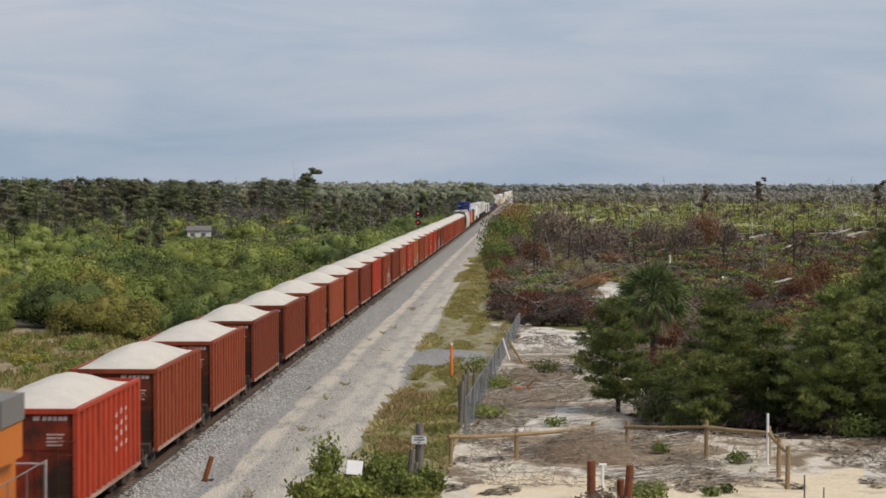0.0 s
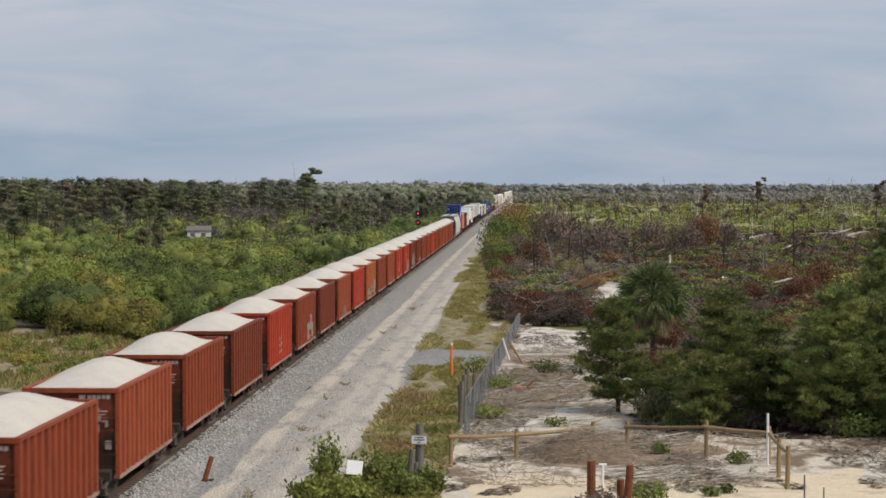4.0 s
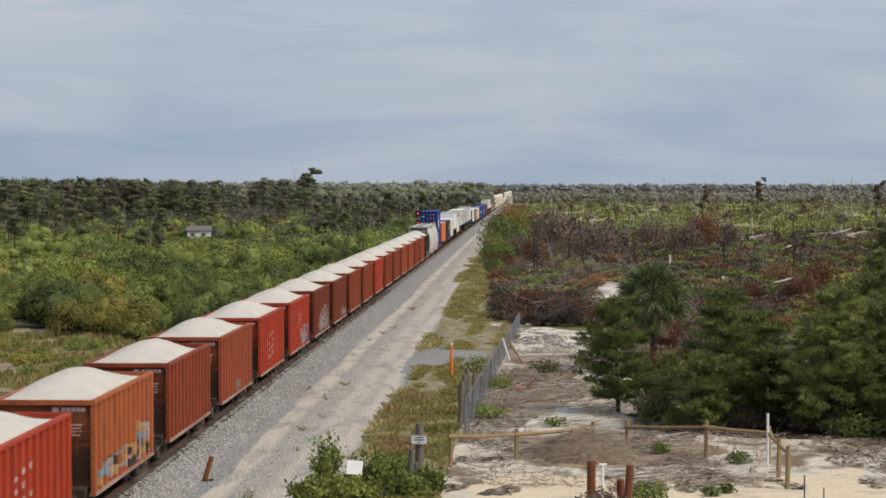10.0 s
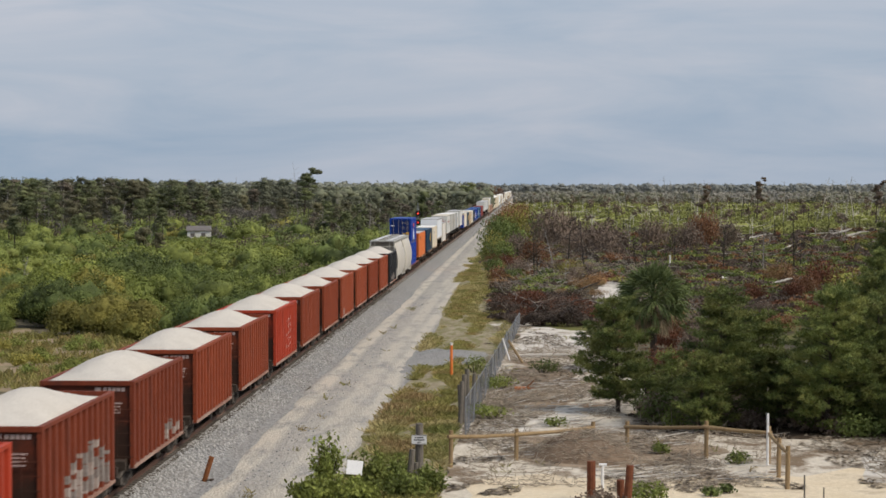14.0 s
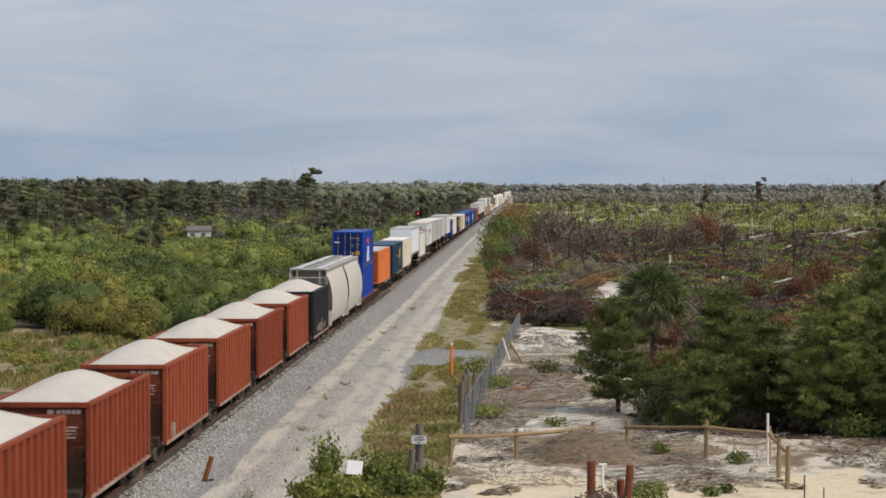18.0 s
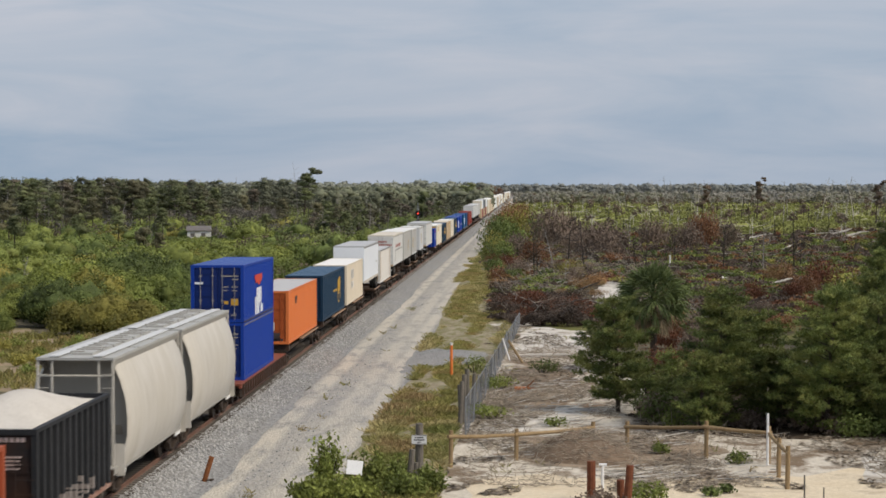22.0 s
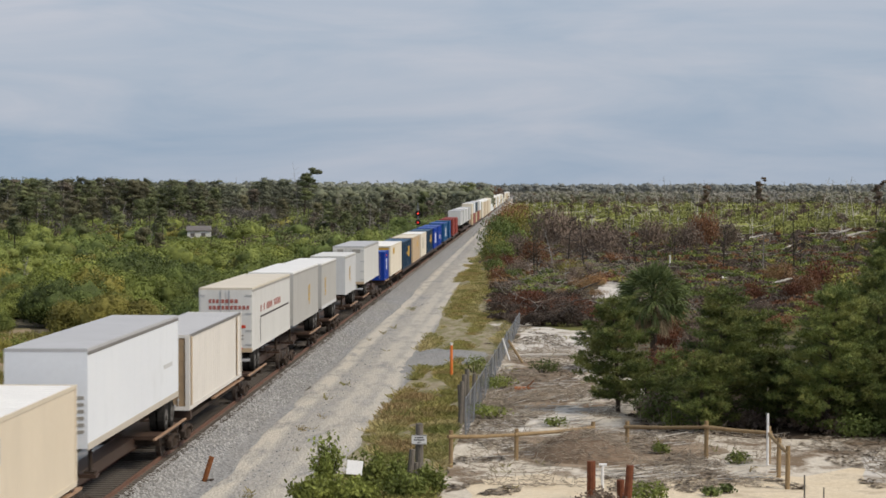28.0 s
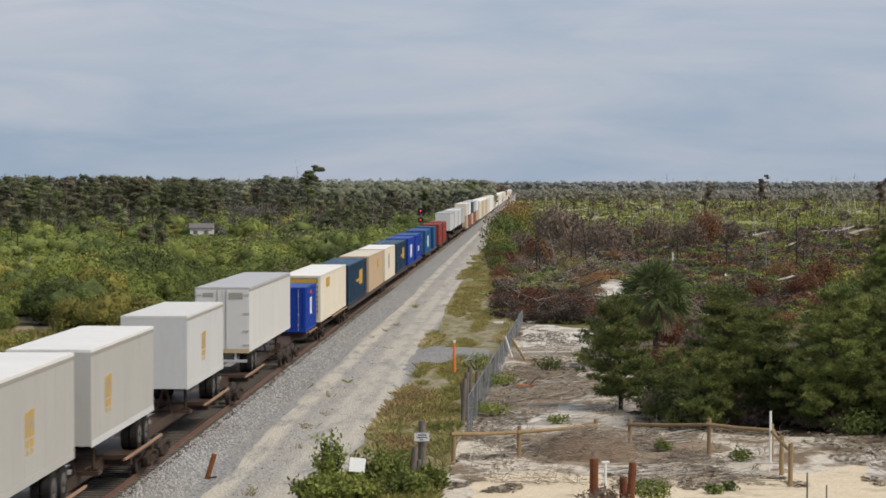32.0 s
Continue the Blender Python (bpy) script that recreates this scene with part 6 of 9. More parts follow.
    while y < 530:
        step = 3.1 if y < 225 else 4.6
        x = -18.0
        while x > -0.2423 * y - 8:
            px, py = x + rng.normal() * 0.9, y + rng.normal() * 1.2
            g, tone = clump(px, py)
            if g > 0.42:
                m = leaf_of(g, px, py)
                tall = rng.random()
                r = (1.1 + 1.3 * tall) * (0.7 + 0.5 * g)
                h = (0.8 + 2.6 * g) * (0.45 + 0.85 * tall ** 1.5) + (1.3 * rng.random() if px > -27 else 0)
                bits = [(px, py, r, h, 1.0)]
            elif g > 0.2:
                m = "leaf_bright" if tone > -0.2 else "leaf_olive"
                bits = [(px + rng.normal() * 0.8, py + rng.normal(), 0.9 + 0.5 * rng.random(), 0.45 + 0.5 * rng.random(), 0.5) for q in range(2)]
            else:
                bits = []
            for bx, by, r, h, share in bits:
                if -68 < bx < -52 and 355 < by < 409:
                    h, r = 0.5, 1.2
                elif -66 < bx < -42 and 285 < by < 356:
                    h = min(h, 1.3)
                if by < 228:
                    v, f = shrub_arrays(rng, r, h, int(640 * share), 0.16, 4, 0.0 if m == "leaf_dead" else 0.7)
                else:
                    v, f = shrub_arrays(rng, r * 1.4, h * 1.15, int(460 * share), 0.24, 4, 0.0 if m == "leaf_dead" else 0.66)
                far[m].append((v + np.array([bx, by, 0]), f))
            x -= step
        y += step
    for m, w in looks:
        if far[m]:
            v, f = merge(far[m])
            tagged(arrays_mesh("scrub_thicket", v, f, M[m]), w + " scrub thicket stretching to the woods", "scrub", "", "stuff")


scrub_left()


def pine_arrays(rng, h, n, size, spread=0.2):
    """A ragged far pine: uneven flat clumps of needles on limbs round the upper trunk."""
    c, rad = [], []
    start = 0.3 + 0.35 * rng.random()
    m = int(9 + 9 * rng.random())
    for i in range(m):
        t = start + (1 - start) * (i + rng.random()) / m
        w = h * spread * (0.2 + 1.1 * rng.random()) * (1.25 - t)
        a = rng.random() * 6.283
        lr = h * (0.055 + 0.09 * rng.random())
        c.append((w * math.cos(a), w * math.sin(a), h * t))
        rad.append((lr * 1.4, lr * 1.4, lr * 0.62))
    c.append((0, 0, h * 0.96))
    rad.append((0.07 * h, 0.07 * h, 0.05 * h))
    return leaf_cloud(rng, c, rad, n, size, shell=0.55, hull=0.5)


def woods_left():
    rng = np.random.default_rng(8)
    green, olive, twiggy, bare, hazy, brown = [], [], [], [], [], []
    trunks = {True: [[], [], [], []], False: [[], [], [], []]}

    def tree(x, y, h, n, size, dead):
        if dead:
            m = 14
            p0 = np.tile([x, y, 0.0], (m, 1))
            p0[:, 2] = h * (0.25 + 0.65 * rng.random(m))
            d = rng.normal(size=(m, 3)) * np.array([1, 1, 0.5])
            d[:, 2] = np.abs(d[:, 2])
            p1 = p0 + d * h * 0.11
            bare.append(stick_arrays(p0, p1, 0.03 + y * 0.00004, 0.02))
        else:
            v, f = pine_arrays(rng, h, n, size, 0.22 + 0.22 * rng.random())
            # trees far back take the leaf colour with haze mixed in
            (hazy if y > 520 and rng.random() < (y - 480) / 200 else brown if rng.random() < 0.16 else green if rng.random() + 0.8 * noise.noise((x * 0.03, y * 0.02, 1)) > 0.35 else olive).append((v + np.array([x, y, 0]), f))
        tr = trunks[dead]
        tr[0].append((x, y, 0)), tr[1].append((x + rng.normal() * 0.5, y, h * 0.95)), tr[2].append(0.09 + y * 0.00005), tr[3].append(0.03)

    # the front rows, where single trees tell apart, then the mass behind
    for k in range(440):
        front = k < 170
        u = rng.random()
        y0 = 372 + 105 * min(1, u * 2.2) + 520 * max(0.0, u - 0.62) + 35 * noise.noise((u * 9, 0, 2))
        y = y0 + (55 if front else 330) * rng.random() ** 1.3
        lo_x, hi_x = -0.2423 * y - 12, -0.098 * y
        x = lo_x + (hi_x - lo_x) * u
        if -70 < x < -52 and y < 415:
            continue
        gap = noise.noise((x * 0.07, y * 0.012, 7))
        if gap < -0.12 and rng.random() < 0.75:
            h = 3 + 4 * rng.random()
            v, f = shrub_arrays(rng, 1.6, h, 150, 0.3, 5)
            twiggy.append((v + np.array([x, y, 0]), f))
            continue
        h = 6.6 + 5.6 * rng.random() + 3.4 * gap + (2.0 if rng.random() < 0.08 else 0) + 0.9 * u
        h = min(h, 11.2 + 1.5 * rng.random() + max(0.0, y - 480) * 0.004)
        tree(x, y, h, 420 if front else 220, 0.27 if front else 0.38, rng.random() < (0.2 if front else 0.3))
    for k in range(420):
        y = 400 + 260 * rng.random()
        x = -0.2423 * y - 8 + 0.145 * y * rng.random()
        h = 2 + 3.5 * rng.random()
        v, f = shrub_arrays(rng, 1.2 + 1.2 * rng.random(), h, 90, 0.36, 4)
        (twiggy if rng.random() < 0.6 else olive).append((v + np.array([x, y, 0]), f))
    light = []
    for k in range(240):
        y = 360 + 420 * rng.random()
        x = -0.098 * y + (0.098 * y - 19) * rng.random()
        if x > -19.5:
            continue
        tree(x, y, 2.5 + 4.6 * rng.random() ** 1.3 + (2.5 if rng.random() < 0.05 else 0), 150, 0.4, rng.random() < 0.4)
    for k in range(900):
        y = 330 + 520 * rng.random()
        x = -0.11 * y + (0.11 * y - 19) * rng.random()
        if x > -19.5:
            continue
        v, f = shrub_arrays(rng, 1.5 + 1.8 * rng.random(), 1.2 + 3.4 * rng.random() ** 1.5, 150, 0.38, 4)
        (light if rng.random() < 0.82 else twiggy).append((v + np.array([x, y, 0]), f))
    for b, mt, w in ((green, "far_leaf", "dark green scrub pine wood behind the thicket"), (olive, "far_olive", "olive-grey scrub pine wood behind the thicket"), (twiggy, "wood_grey", "grey-brown leafless undergrowth between the pines"), (brown, "wood_brown", "brown dying pines in the wood"), (hazy, "mid_wood", "grey-green pine wood farther back, haze painted into its colour"), (light, "corridor_green", "light green scrub thicket along the track")):
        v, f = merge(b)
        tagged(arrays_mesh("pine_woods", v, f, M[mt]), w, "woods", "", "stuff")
    v, f = merge(bare + [stick_arrays(trunks[True][0], trunks[True][1], np.array(trunks[True][2]), np.array(trunks[True][3]))])
    tagged(arrays_mesh("bare_trunks", v, f, M["dead_wood"]), "grey bare trunks and limbs among the pines", "dead trees", "", "stuff")
    v, f = stick_arrays(trunks[False][0], trunks[False][1], np.array(trunks[False][2]), np.array(trunks[False][3]))
    tagged(arrays_mesh("pine_trunks", v, f, M["bark"]), "dark trunks of the pine wood", "trunks", "", "stuff")


M["far_olive"] = leaf_mat("far_olive_leaf", (0.13, 0.122, 0.075), (0.24, 0.225, 0.135), (0.10, 0.095, 0.065), 0.3, patch=0.16, leafy=0.3, grain=2.5)
M["wood_grey"] = leaf_mat("grey_twigs", (0.12, 0.11, 0.098), (0.25, 0.23, 0.21), None)
M["wood_brown"] = leaf_mat("dying_pine_leaf", (0.13, 0.105, 0.08), (0.25, 0.21, 0.165), None, leafy=0.3, grain=2.5)
# lightened for distance: haze is part of this leaf colour
M["mid_wood"] = leaf_mat("haze_tinted_mid_leaf", (0.16, 0.175, 0.12), (0.27, 0.285, 0.19), (0.14, 0.145, 0.105), 0.3, patch=0.1)
M["corridor_green"] = leaf_mat("sunlit_scrub_leaf", (0.13, 0.16, 0.05), (0.37, 0.42, 0.15), (0.24, 0.23, 0.12), 0.2, patch=0.08, leafy=0.3, clump_scale=0.3)
woods_left()


def edge_pines():
    """Single pines standing out before the wood."""
    rng = np.random.default_rng(17)
    for px, py, h in ((8, 440, 8.0), (42, 428, 7.5), (92, 425, 8.8), (120, 436, 8.0), (135, 452, 6.0), (160, 430, 8.2), (205, 436, 7.0), (245, 425, 7.8), (262, 432, 8.0), (285, 440, 6.5), (20, 462, 6.0), (330, 398, 8.2), (380, 400, 9.0), (430, 402, 8.0), (500, 410, 7.5), (560, 414, 6.5), (250, 462, 4.5), (275, 470, 4.2), (590, 420, 6.0), (625, 418, 5.0), (660, 412, 5.0), (470, 425, 5.0)):
        x, y = ground_at(px - 928, py - 331)
        ob = root("scrub_pine")
        bm = bmesh.new()
        bent_tube(bm, [(0, 0, -0.1), (0.1 * rng.normal(), 0, h * 0.5), (0.25 * rng.normal(), 0, h * 0.95)], [0.13, 0.09, 0.03], 6)
        part("trunk", bm, M["bark"], ob)
        v, f = pine_arrays(rng, h, 900, 0.24, 0.2 + 0.12 * rng.random())
        arrays_mesh("crown", v, f, M["far_leaf"] if rng.random() < 0.6 else M["far_olive"], ob)
        ob.location = (x, y, 0)
        tagged(ob, "ragged scrub pine standing above the thicket", "tree", "scrub pines")


edge_pines()


# horizon leaves painted paler to stand in for haze
M["horizon_leaf"] = leaf_mat("haze_tinted_wood_leaf", (0.28, 0.295, 0.25), (0.40, 0.415, 0.355), (0.25, 0.26, 0.22), 0.3, patch=0.01, clump_scale=0.03, grain=0.6)


def far_belts():
    """The woods that close the horizon all round, haze put into their paler leaf colours."""
    rng = np.random.default_rng(9)
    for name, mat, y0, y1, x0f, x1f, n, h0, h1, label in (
            ("far_woods", "mid_wood", 800, 1500, -0.30, -0.018, 1500, 8, 11.5, "distant green pine woods with haze painted into their colour"),
            ("far_woods", "horizon_leaf", 1500, 3200, -0.30, -0.016, 1500, 12, 16, "pine woods on the horizon with haze painted into their green"),
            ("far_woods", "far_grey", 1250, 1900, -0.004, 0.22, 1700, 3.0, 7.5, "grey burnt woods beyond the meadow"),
            ("far_woods", "horizon_grey", 2100, 3400, -0.014, 0.22, 1300, 11, 14.5, "green woods along the horizon, painted pale for haze")):
        bits = []
        for k in range(n):
            y = y0 + (y1 - y0) * rng.random()
            x = y * (x0f + (x1f - x0f) * rng.random())
            h = h0 + (h1 - h0) * rng.random() ** 1.5
            r = h * (0.22 + 0.2 * rng.random())
            c = [(rng.normal() * r * 0.6, rng.normal() * r * 0.6, h * (0.35 + 0.5 * rng.random())) for i in range(3)]
            v, f = leaf_cloud(rng, c, [(r, r, h * 0.22)] * 3, 34, 0.75 + y * 0.00045, shell=0.4, hull=0.62)
            bits.append((v + np.array([x, y, 0]), f))
        v, f = merge(bits)
        tagged(arrays_mesh(name, v, f, M[mat]), label, "woods", "", "stuff")


far_belts()


M["litter"] = surface("weathered_twigs", (0.27, 0.225, 0.17), (0.46, 0.40, 0.33), 1.5, 12, 0.95)

M["chips"] = leaf_mat("bark_chips", (0.075, 0.054, 0.038), (0.42, 0.35, 0.28), None, leafy=0.8)


def needle_tree(seed, h, r, n, size, base=0.12, flat=0.5):
    """A young sand pine: a leaning trunk, tiers of upswept limbs, and tufts of needles along each limb, with gaps."""
    rng = np.random.default_rng(seed)
    ob = root("pine_tree")
    lean = rng.normal(size=2) * 0.05 * h
    bm = bmesh.new()
    pts = [(lean[0] * t * t, lean[1] * t * t, h * 0.93 * t - 0.05) for t in (0, 0.3, 0.6, 0.85, 1)]
    bent_tube(bm, pts, [0.11, 0.095, 0.07, 0.045, 0.02], 7)
    part("trunk", bm, M["bark"], ob)
    c, rad = [], []
    bm = bmesh.new()
    tiers = int(7 + h * 1.5)
    for i in range(tiers):
        t = base + (1 - base) * (i + 0.6 * rng.random()) / tiers
        w = r * (math.sin(min(1.0, (t - base + 0.12) * 2.4) * 1.57) * (1.04 - t) ** 0.45 + 0.08)
        a = i * 2.4 + rng.random()
        for k in range(4):
            a += 1.57 + 0.35 * rng.normal()
            d = w * (0.55 + 0.55 * rng.random())
            z = h * t + rng.normal() * 0.10
            o = Vector((lean[0] * t * t, lean[1] * t * t, max(0.1, z - 0.22 * d)))
            tip = Vector((o.x + d * math.cos(a), o.y + d * math.sin(a), z + 0.14 * d))
            tube(bm, o, tip, 0.024, 0.007, 4, False)
            for u in (0.35, 0.6, 0.82, 1.0):
                lr = (0.13 + 0.11 * w) * (1.25 - 0.5 * u) * (0.75 + 0.5 * rng.random())
                q = o.lerp(tip, u)
                side = 0.16 * w * rng.normal()
                c.append((q.x - math.sin(a) * side, q.y + math.cos(a) * side, q.z + 0.05 * rng.normal()))
                rad.append((lr * 1.15, lr * 1.15, lr * flat * 1.3))
    c.append((lean[0], lean[1], h * 0.97))
    rad.append((0.16, 0.16, 0.3))
    part("branchwork", bm, M["bark"], ob)
    v, f = leaf_cloud(rng, c, rad, n, size, shell=0.35, long=4.2, radial=1.0)
    v[:, 2] = np.maximum(v[:, 2], 0.05)
    arrays_mesh("crown", v, f, M["needle"], ob)
    return ob


# litter this dark also carries the shade painted under the pines
M["humus"] = surface("shaded_needle_humus", (0.045, 0.034, 0.024), (0.10, 0.075, 0.055), 0.6, 6, 0.95, bump=0.6, dist=0.05)


def near_pines():
    spots = [(4.3, 99.0, 5.3, 2.35), (5.5, 96.8, 2.3, 1.2), (6.3, 95.0, 2.0, 1.2), (8.3, 92.0, 6.1, 2.3), (12.6, 90.5, 6.2, 2.5), (6.6, 97.0, 3.0, 1.3), (10.4, 93.5, 4.9, 2.1), (15.2, 92.5, 5.6, 2.4),
             (17.6, 88.5, 4.6, 2.2), (19.8, 121.0, 6.9, 2.6), (23.2, 139.0, 8.1, 2.6), (14.6, 100.0, 6.0, 2.3), (16.9, 103.0, 6.4, 2.4), (20.5, 96.0, 5.4, 2.5), (9.4, 99.5, 5.0, 2.0), (7.4, 91.0, 3.4, 1.5), (11.2, 93.0, 3.4, 1.9), (14.2, 91.0, 4.0, 2.1), (19.0, 89.5, 4.4, 2.2), (21.0, 91.5, 4.8, 2.3), (18.6, 93.0, 5.6, 2.3), (16.2, 94.0, 4.2, 2.2)]
    for i, (x, y, h, r) in enumerate(spots):
        ob = needle_tree(40 + i, h, r, int((19000 if x < 5 else 18000) * (r / 2) ** 1.7 * h / 5), 0.042, 0.10 if x < 7 else 0.08, 0.42)
        ob.location = (x, y, 0)
        tagged(ob, "dense young sand pine at the edge of the clearing", "tree", "young pines")


near_pines()
meadow_edge("shaded_pine_litter", [(5.0, 97), (5.4, 91.8), (7.2, 90.2), (10, 89), (13.0, 89), (15.5, 88.5), (27, 88), (30, 100), (22, 112), (12, 108), (6, 104)], -0.004, M["humus"], "needle litter under the young pines, their shade painted dark into it", "litter", 12, 0.8, 0.7)


def understory():
    rng = np.random.default_rng(63)
    growth = {"leaf_dead": [], "leaf_dark": []}
    for k in range(60):
        x = 5.6 + 18.4 * rng.random()
        y = 93.5 - 0.62 * (x - 7) * (1 if x < 17 else 0.9) + 6 * rng.random() ** 1.5
        m = "leaf_dead" if k % 4 else "leaf_dark"
        v, f = shrub_arrays(rng, 0.7 + 0.5 * rng.random(), 0.6 + 0.8 * rng.random(), 900, 0.1, 9)
        growth[m].append((v + np.array([x, y, 0]), f))
    for m, w in (("leaf_dead", "dry brown"), ("leaf_dark", "dark green")):
        tagged(arrays_mesh("undergrowth", *merge(growth[m]), M[m]), w + " low undergrowth in the shade of the pines", "undergrowth", "", "stuff")


understory()


M["straw"] = leaf_mat("straw_frond", (0.26, 0.20, 0.13), (0.50, 0.42, 0.30), None)


def palm():
    """A cabbage palm: booted trunk, a round head of folded fan leaves on long stalks, a skirt of dead ones."""
    rng = np.random.default_rng(77)
    ob = root("cabbage_palm")
    top = 4.05
    bm = bmesh.new()
    for i in range(10):
        tube(bm, (0, 0, i * 0.41 - 0.05), (0.0, 0, i * 0.41 + 0.40), 0.19 + 0.03 * (i % 2), 0.16 + 0.02 * (i % 2), 10)
    part("trunk", bm, M["bark"], ob)

    def frond(bm, az, el, stalk, blade, droop):
        base = Vector((0, 0, top - 0.15 + 0.15 * rng.random()))
        flat_dir = Vector((math.cos(az), math.sin(az), 0))
        d = flat_dir * math.cos(el) + Vector((0, 0, math.sin(el)))
        knee = base + d * stalk * 0.6
        d2 = (d + Vector((0, 0, -0.25 * droop))).normalized()
        tip = knee + d2 * stalk * 0.4
        bent_tube(bm, [base, knee, tip], [0.024, 0.018, 0.012], 4)
        side = Vector((-math.sin(az), math.cos(az), 0))
        up = side.cross(d2).normalized()
        n = 13
        tw = 0.75 * rng.normal()
        across = side * math.cos(tw) + up * math.sin(tw)
        for k in range(-n, n + 1):
            a = k / n * 1.75
            e = (d2 * (math.cos(a) + 0.15) + across * math.sin(a) + Vector(rng.normal(size=3)) * 0.13).normalized()
            ln = blade * (1 - 0.30 * abs(k) / n) * (0.9 + 0.2 * rng.random())
            q = tip + e * ln * 0.55
            end = tip + e * ln + Vector((0, 0, -droop * ln * (0.25 + 0.25 * rng.random())))
            wv = e.cross(Vector(rng.normal(size=3))).normalized() * 0.040
            bm.faces.new([bm.verts.new(p) for p in (tip - wv * 0.25, q - wv, end, q + wv)])

    for i in range(68):
        bm = bmesh.new()
        el = 1.45 - 1.95 * (i / 67) ** 0.85 + 0.12 * rng.normal()
        frond(bm, i * 2.4 + 0.5 * rng.random(), el, 1.05 + 0.3 * rng.random(), 1.0 + 0.25 * rng.random(), 0.3 + 0.5 * (i / 67))
        part("frond", bm, M["palm_leaf"], ob)
    for i in range(18):
        bm = bmesh.new()
        frond(bm, i * 2.4 + 0.5, -0.75 - 0.55 * rng.random(), 1.0 + 0.35 * rng.random(), 0.8, 1.3)
        part("dead_frond", bm, M["straw"], ob, "bleached hanging dead frond")
    ob.location = (7.25, 121.5, 0.05)
    tagged(ob, "cabbage palm with a round crown and dead skirt", "palm tree")


M["palm_leaf"] = leaf_mat("palm_leaf", (0.075, 0.108, 0.042), (0.20, 0.245, 0.095), None)
palm()


def dead_tree(seed, h, mat, limbs=9, spread=0.3):
    rng = np.random.default_rng(seed)
    ob = root("dead_tree")
    bm = bmesh.new()
    lean = rng.normal(size=2) * 0.09 * h
    bent_tube(bm, [(lean[0] * t ** 1.5, lean[1] * t ** 1.5, h * t - 0.05) for t in (0, 0.35, 0.7, 1)], [0.075, 0.06, 0.04, 0.015], 6)
    part("trunk", bm, M[mat], ob)
    for i in range(limbs):
        bm = bmesh.new()
        t = 0.25 + 0.7 * rng.random()
        a = rng.random() * 6.283
        ln = h * spread * (1.1 - t) * (0.6 + 0.8 * rng.random()) + 0.3
        p0 = Vector((lean[0] * t ** 1.5, lean[1] * t ** 1.5, h * t))
        p1 = p0 + Vector((math.cos(a) * ln, math.sin(a) * ln, ln * (0.1 + 0.6 * rng.random())))
        p2 = p1 + Vector((math.cos(a + 0.6) * ln * 0.5, math.sin(a + 0.6) * ln * 0.5, ln * 0.3))
        bent_tube(bm, [p0, p1, p2], [0.032, 0.02, 0.008], 5)
        tube(bm, p1, p1 + Vector((math.cos(a - 0.9) * ln * 0.5, math.sin(a - 0.9) * ln * 0.5, ln * 0.15)), 0.02, 0.007, 4)
        part("limb", bm, M[mat], ob)
    return ob


M["bleached"] = surface("sun_bleached_limb", (0.42, 0.39, 0.35), (0.60, 0.565, 0.52), 2, 20, 0.9)


def fallen_log(x, y, ang, ln, r, mat, seed, up=0.05):
    rng = np.random.default_rng(seed)
    bm = bmesh.new()
    bent_tube(bm, [(ln * (t - 0.5), rng.normal() * 0.06 * ln * 0.4, r + up * t * ln) for t in (0, 0.3, 0.65, 1)], [r, r * 0.9, r * 0.75, r * 0.4], 7)
    for k in range(3):
        t = (rng.random() - 0.5) * ln * 0.7
        tube(bm, (t, 0, r), (t + 0.5, rng.normal() * 0.7, r + 0.5 * rng.random()), r * 0.4, r * 0.1, 5)
    ob = part("fallen_log", bm, M[mat])
    ob.matrix_basis = pose(x, y, -0.02, 0, 0, ang)
    return tagged(ob, ("charred black" if mat == "char_wood" else "bleached grey") + " fallen log lying among brush", "log", "fallen logs")


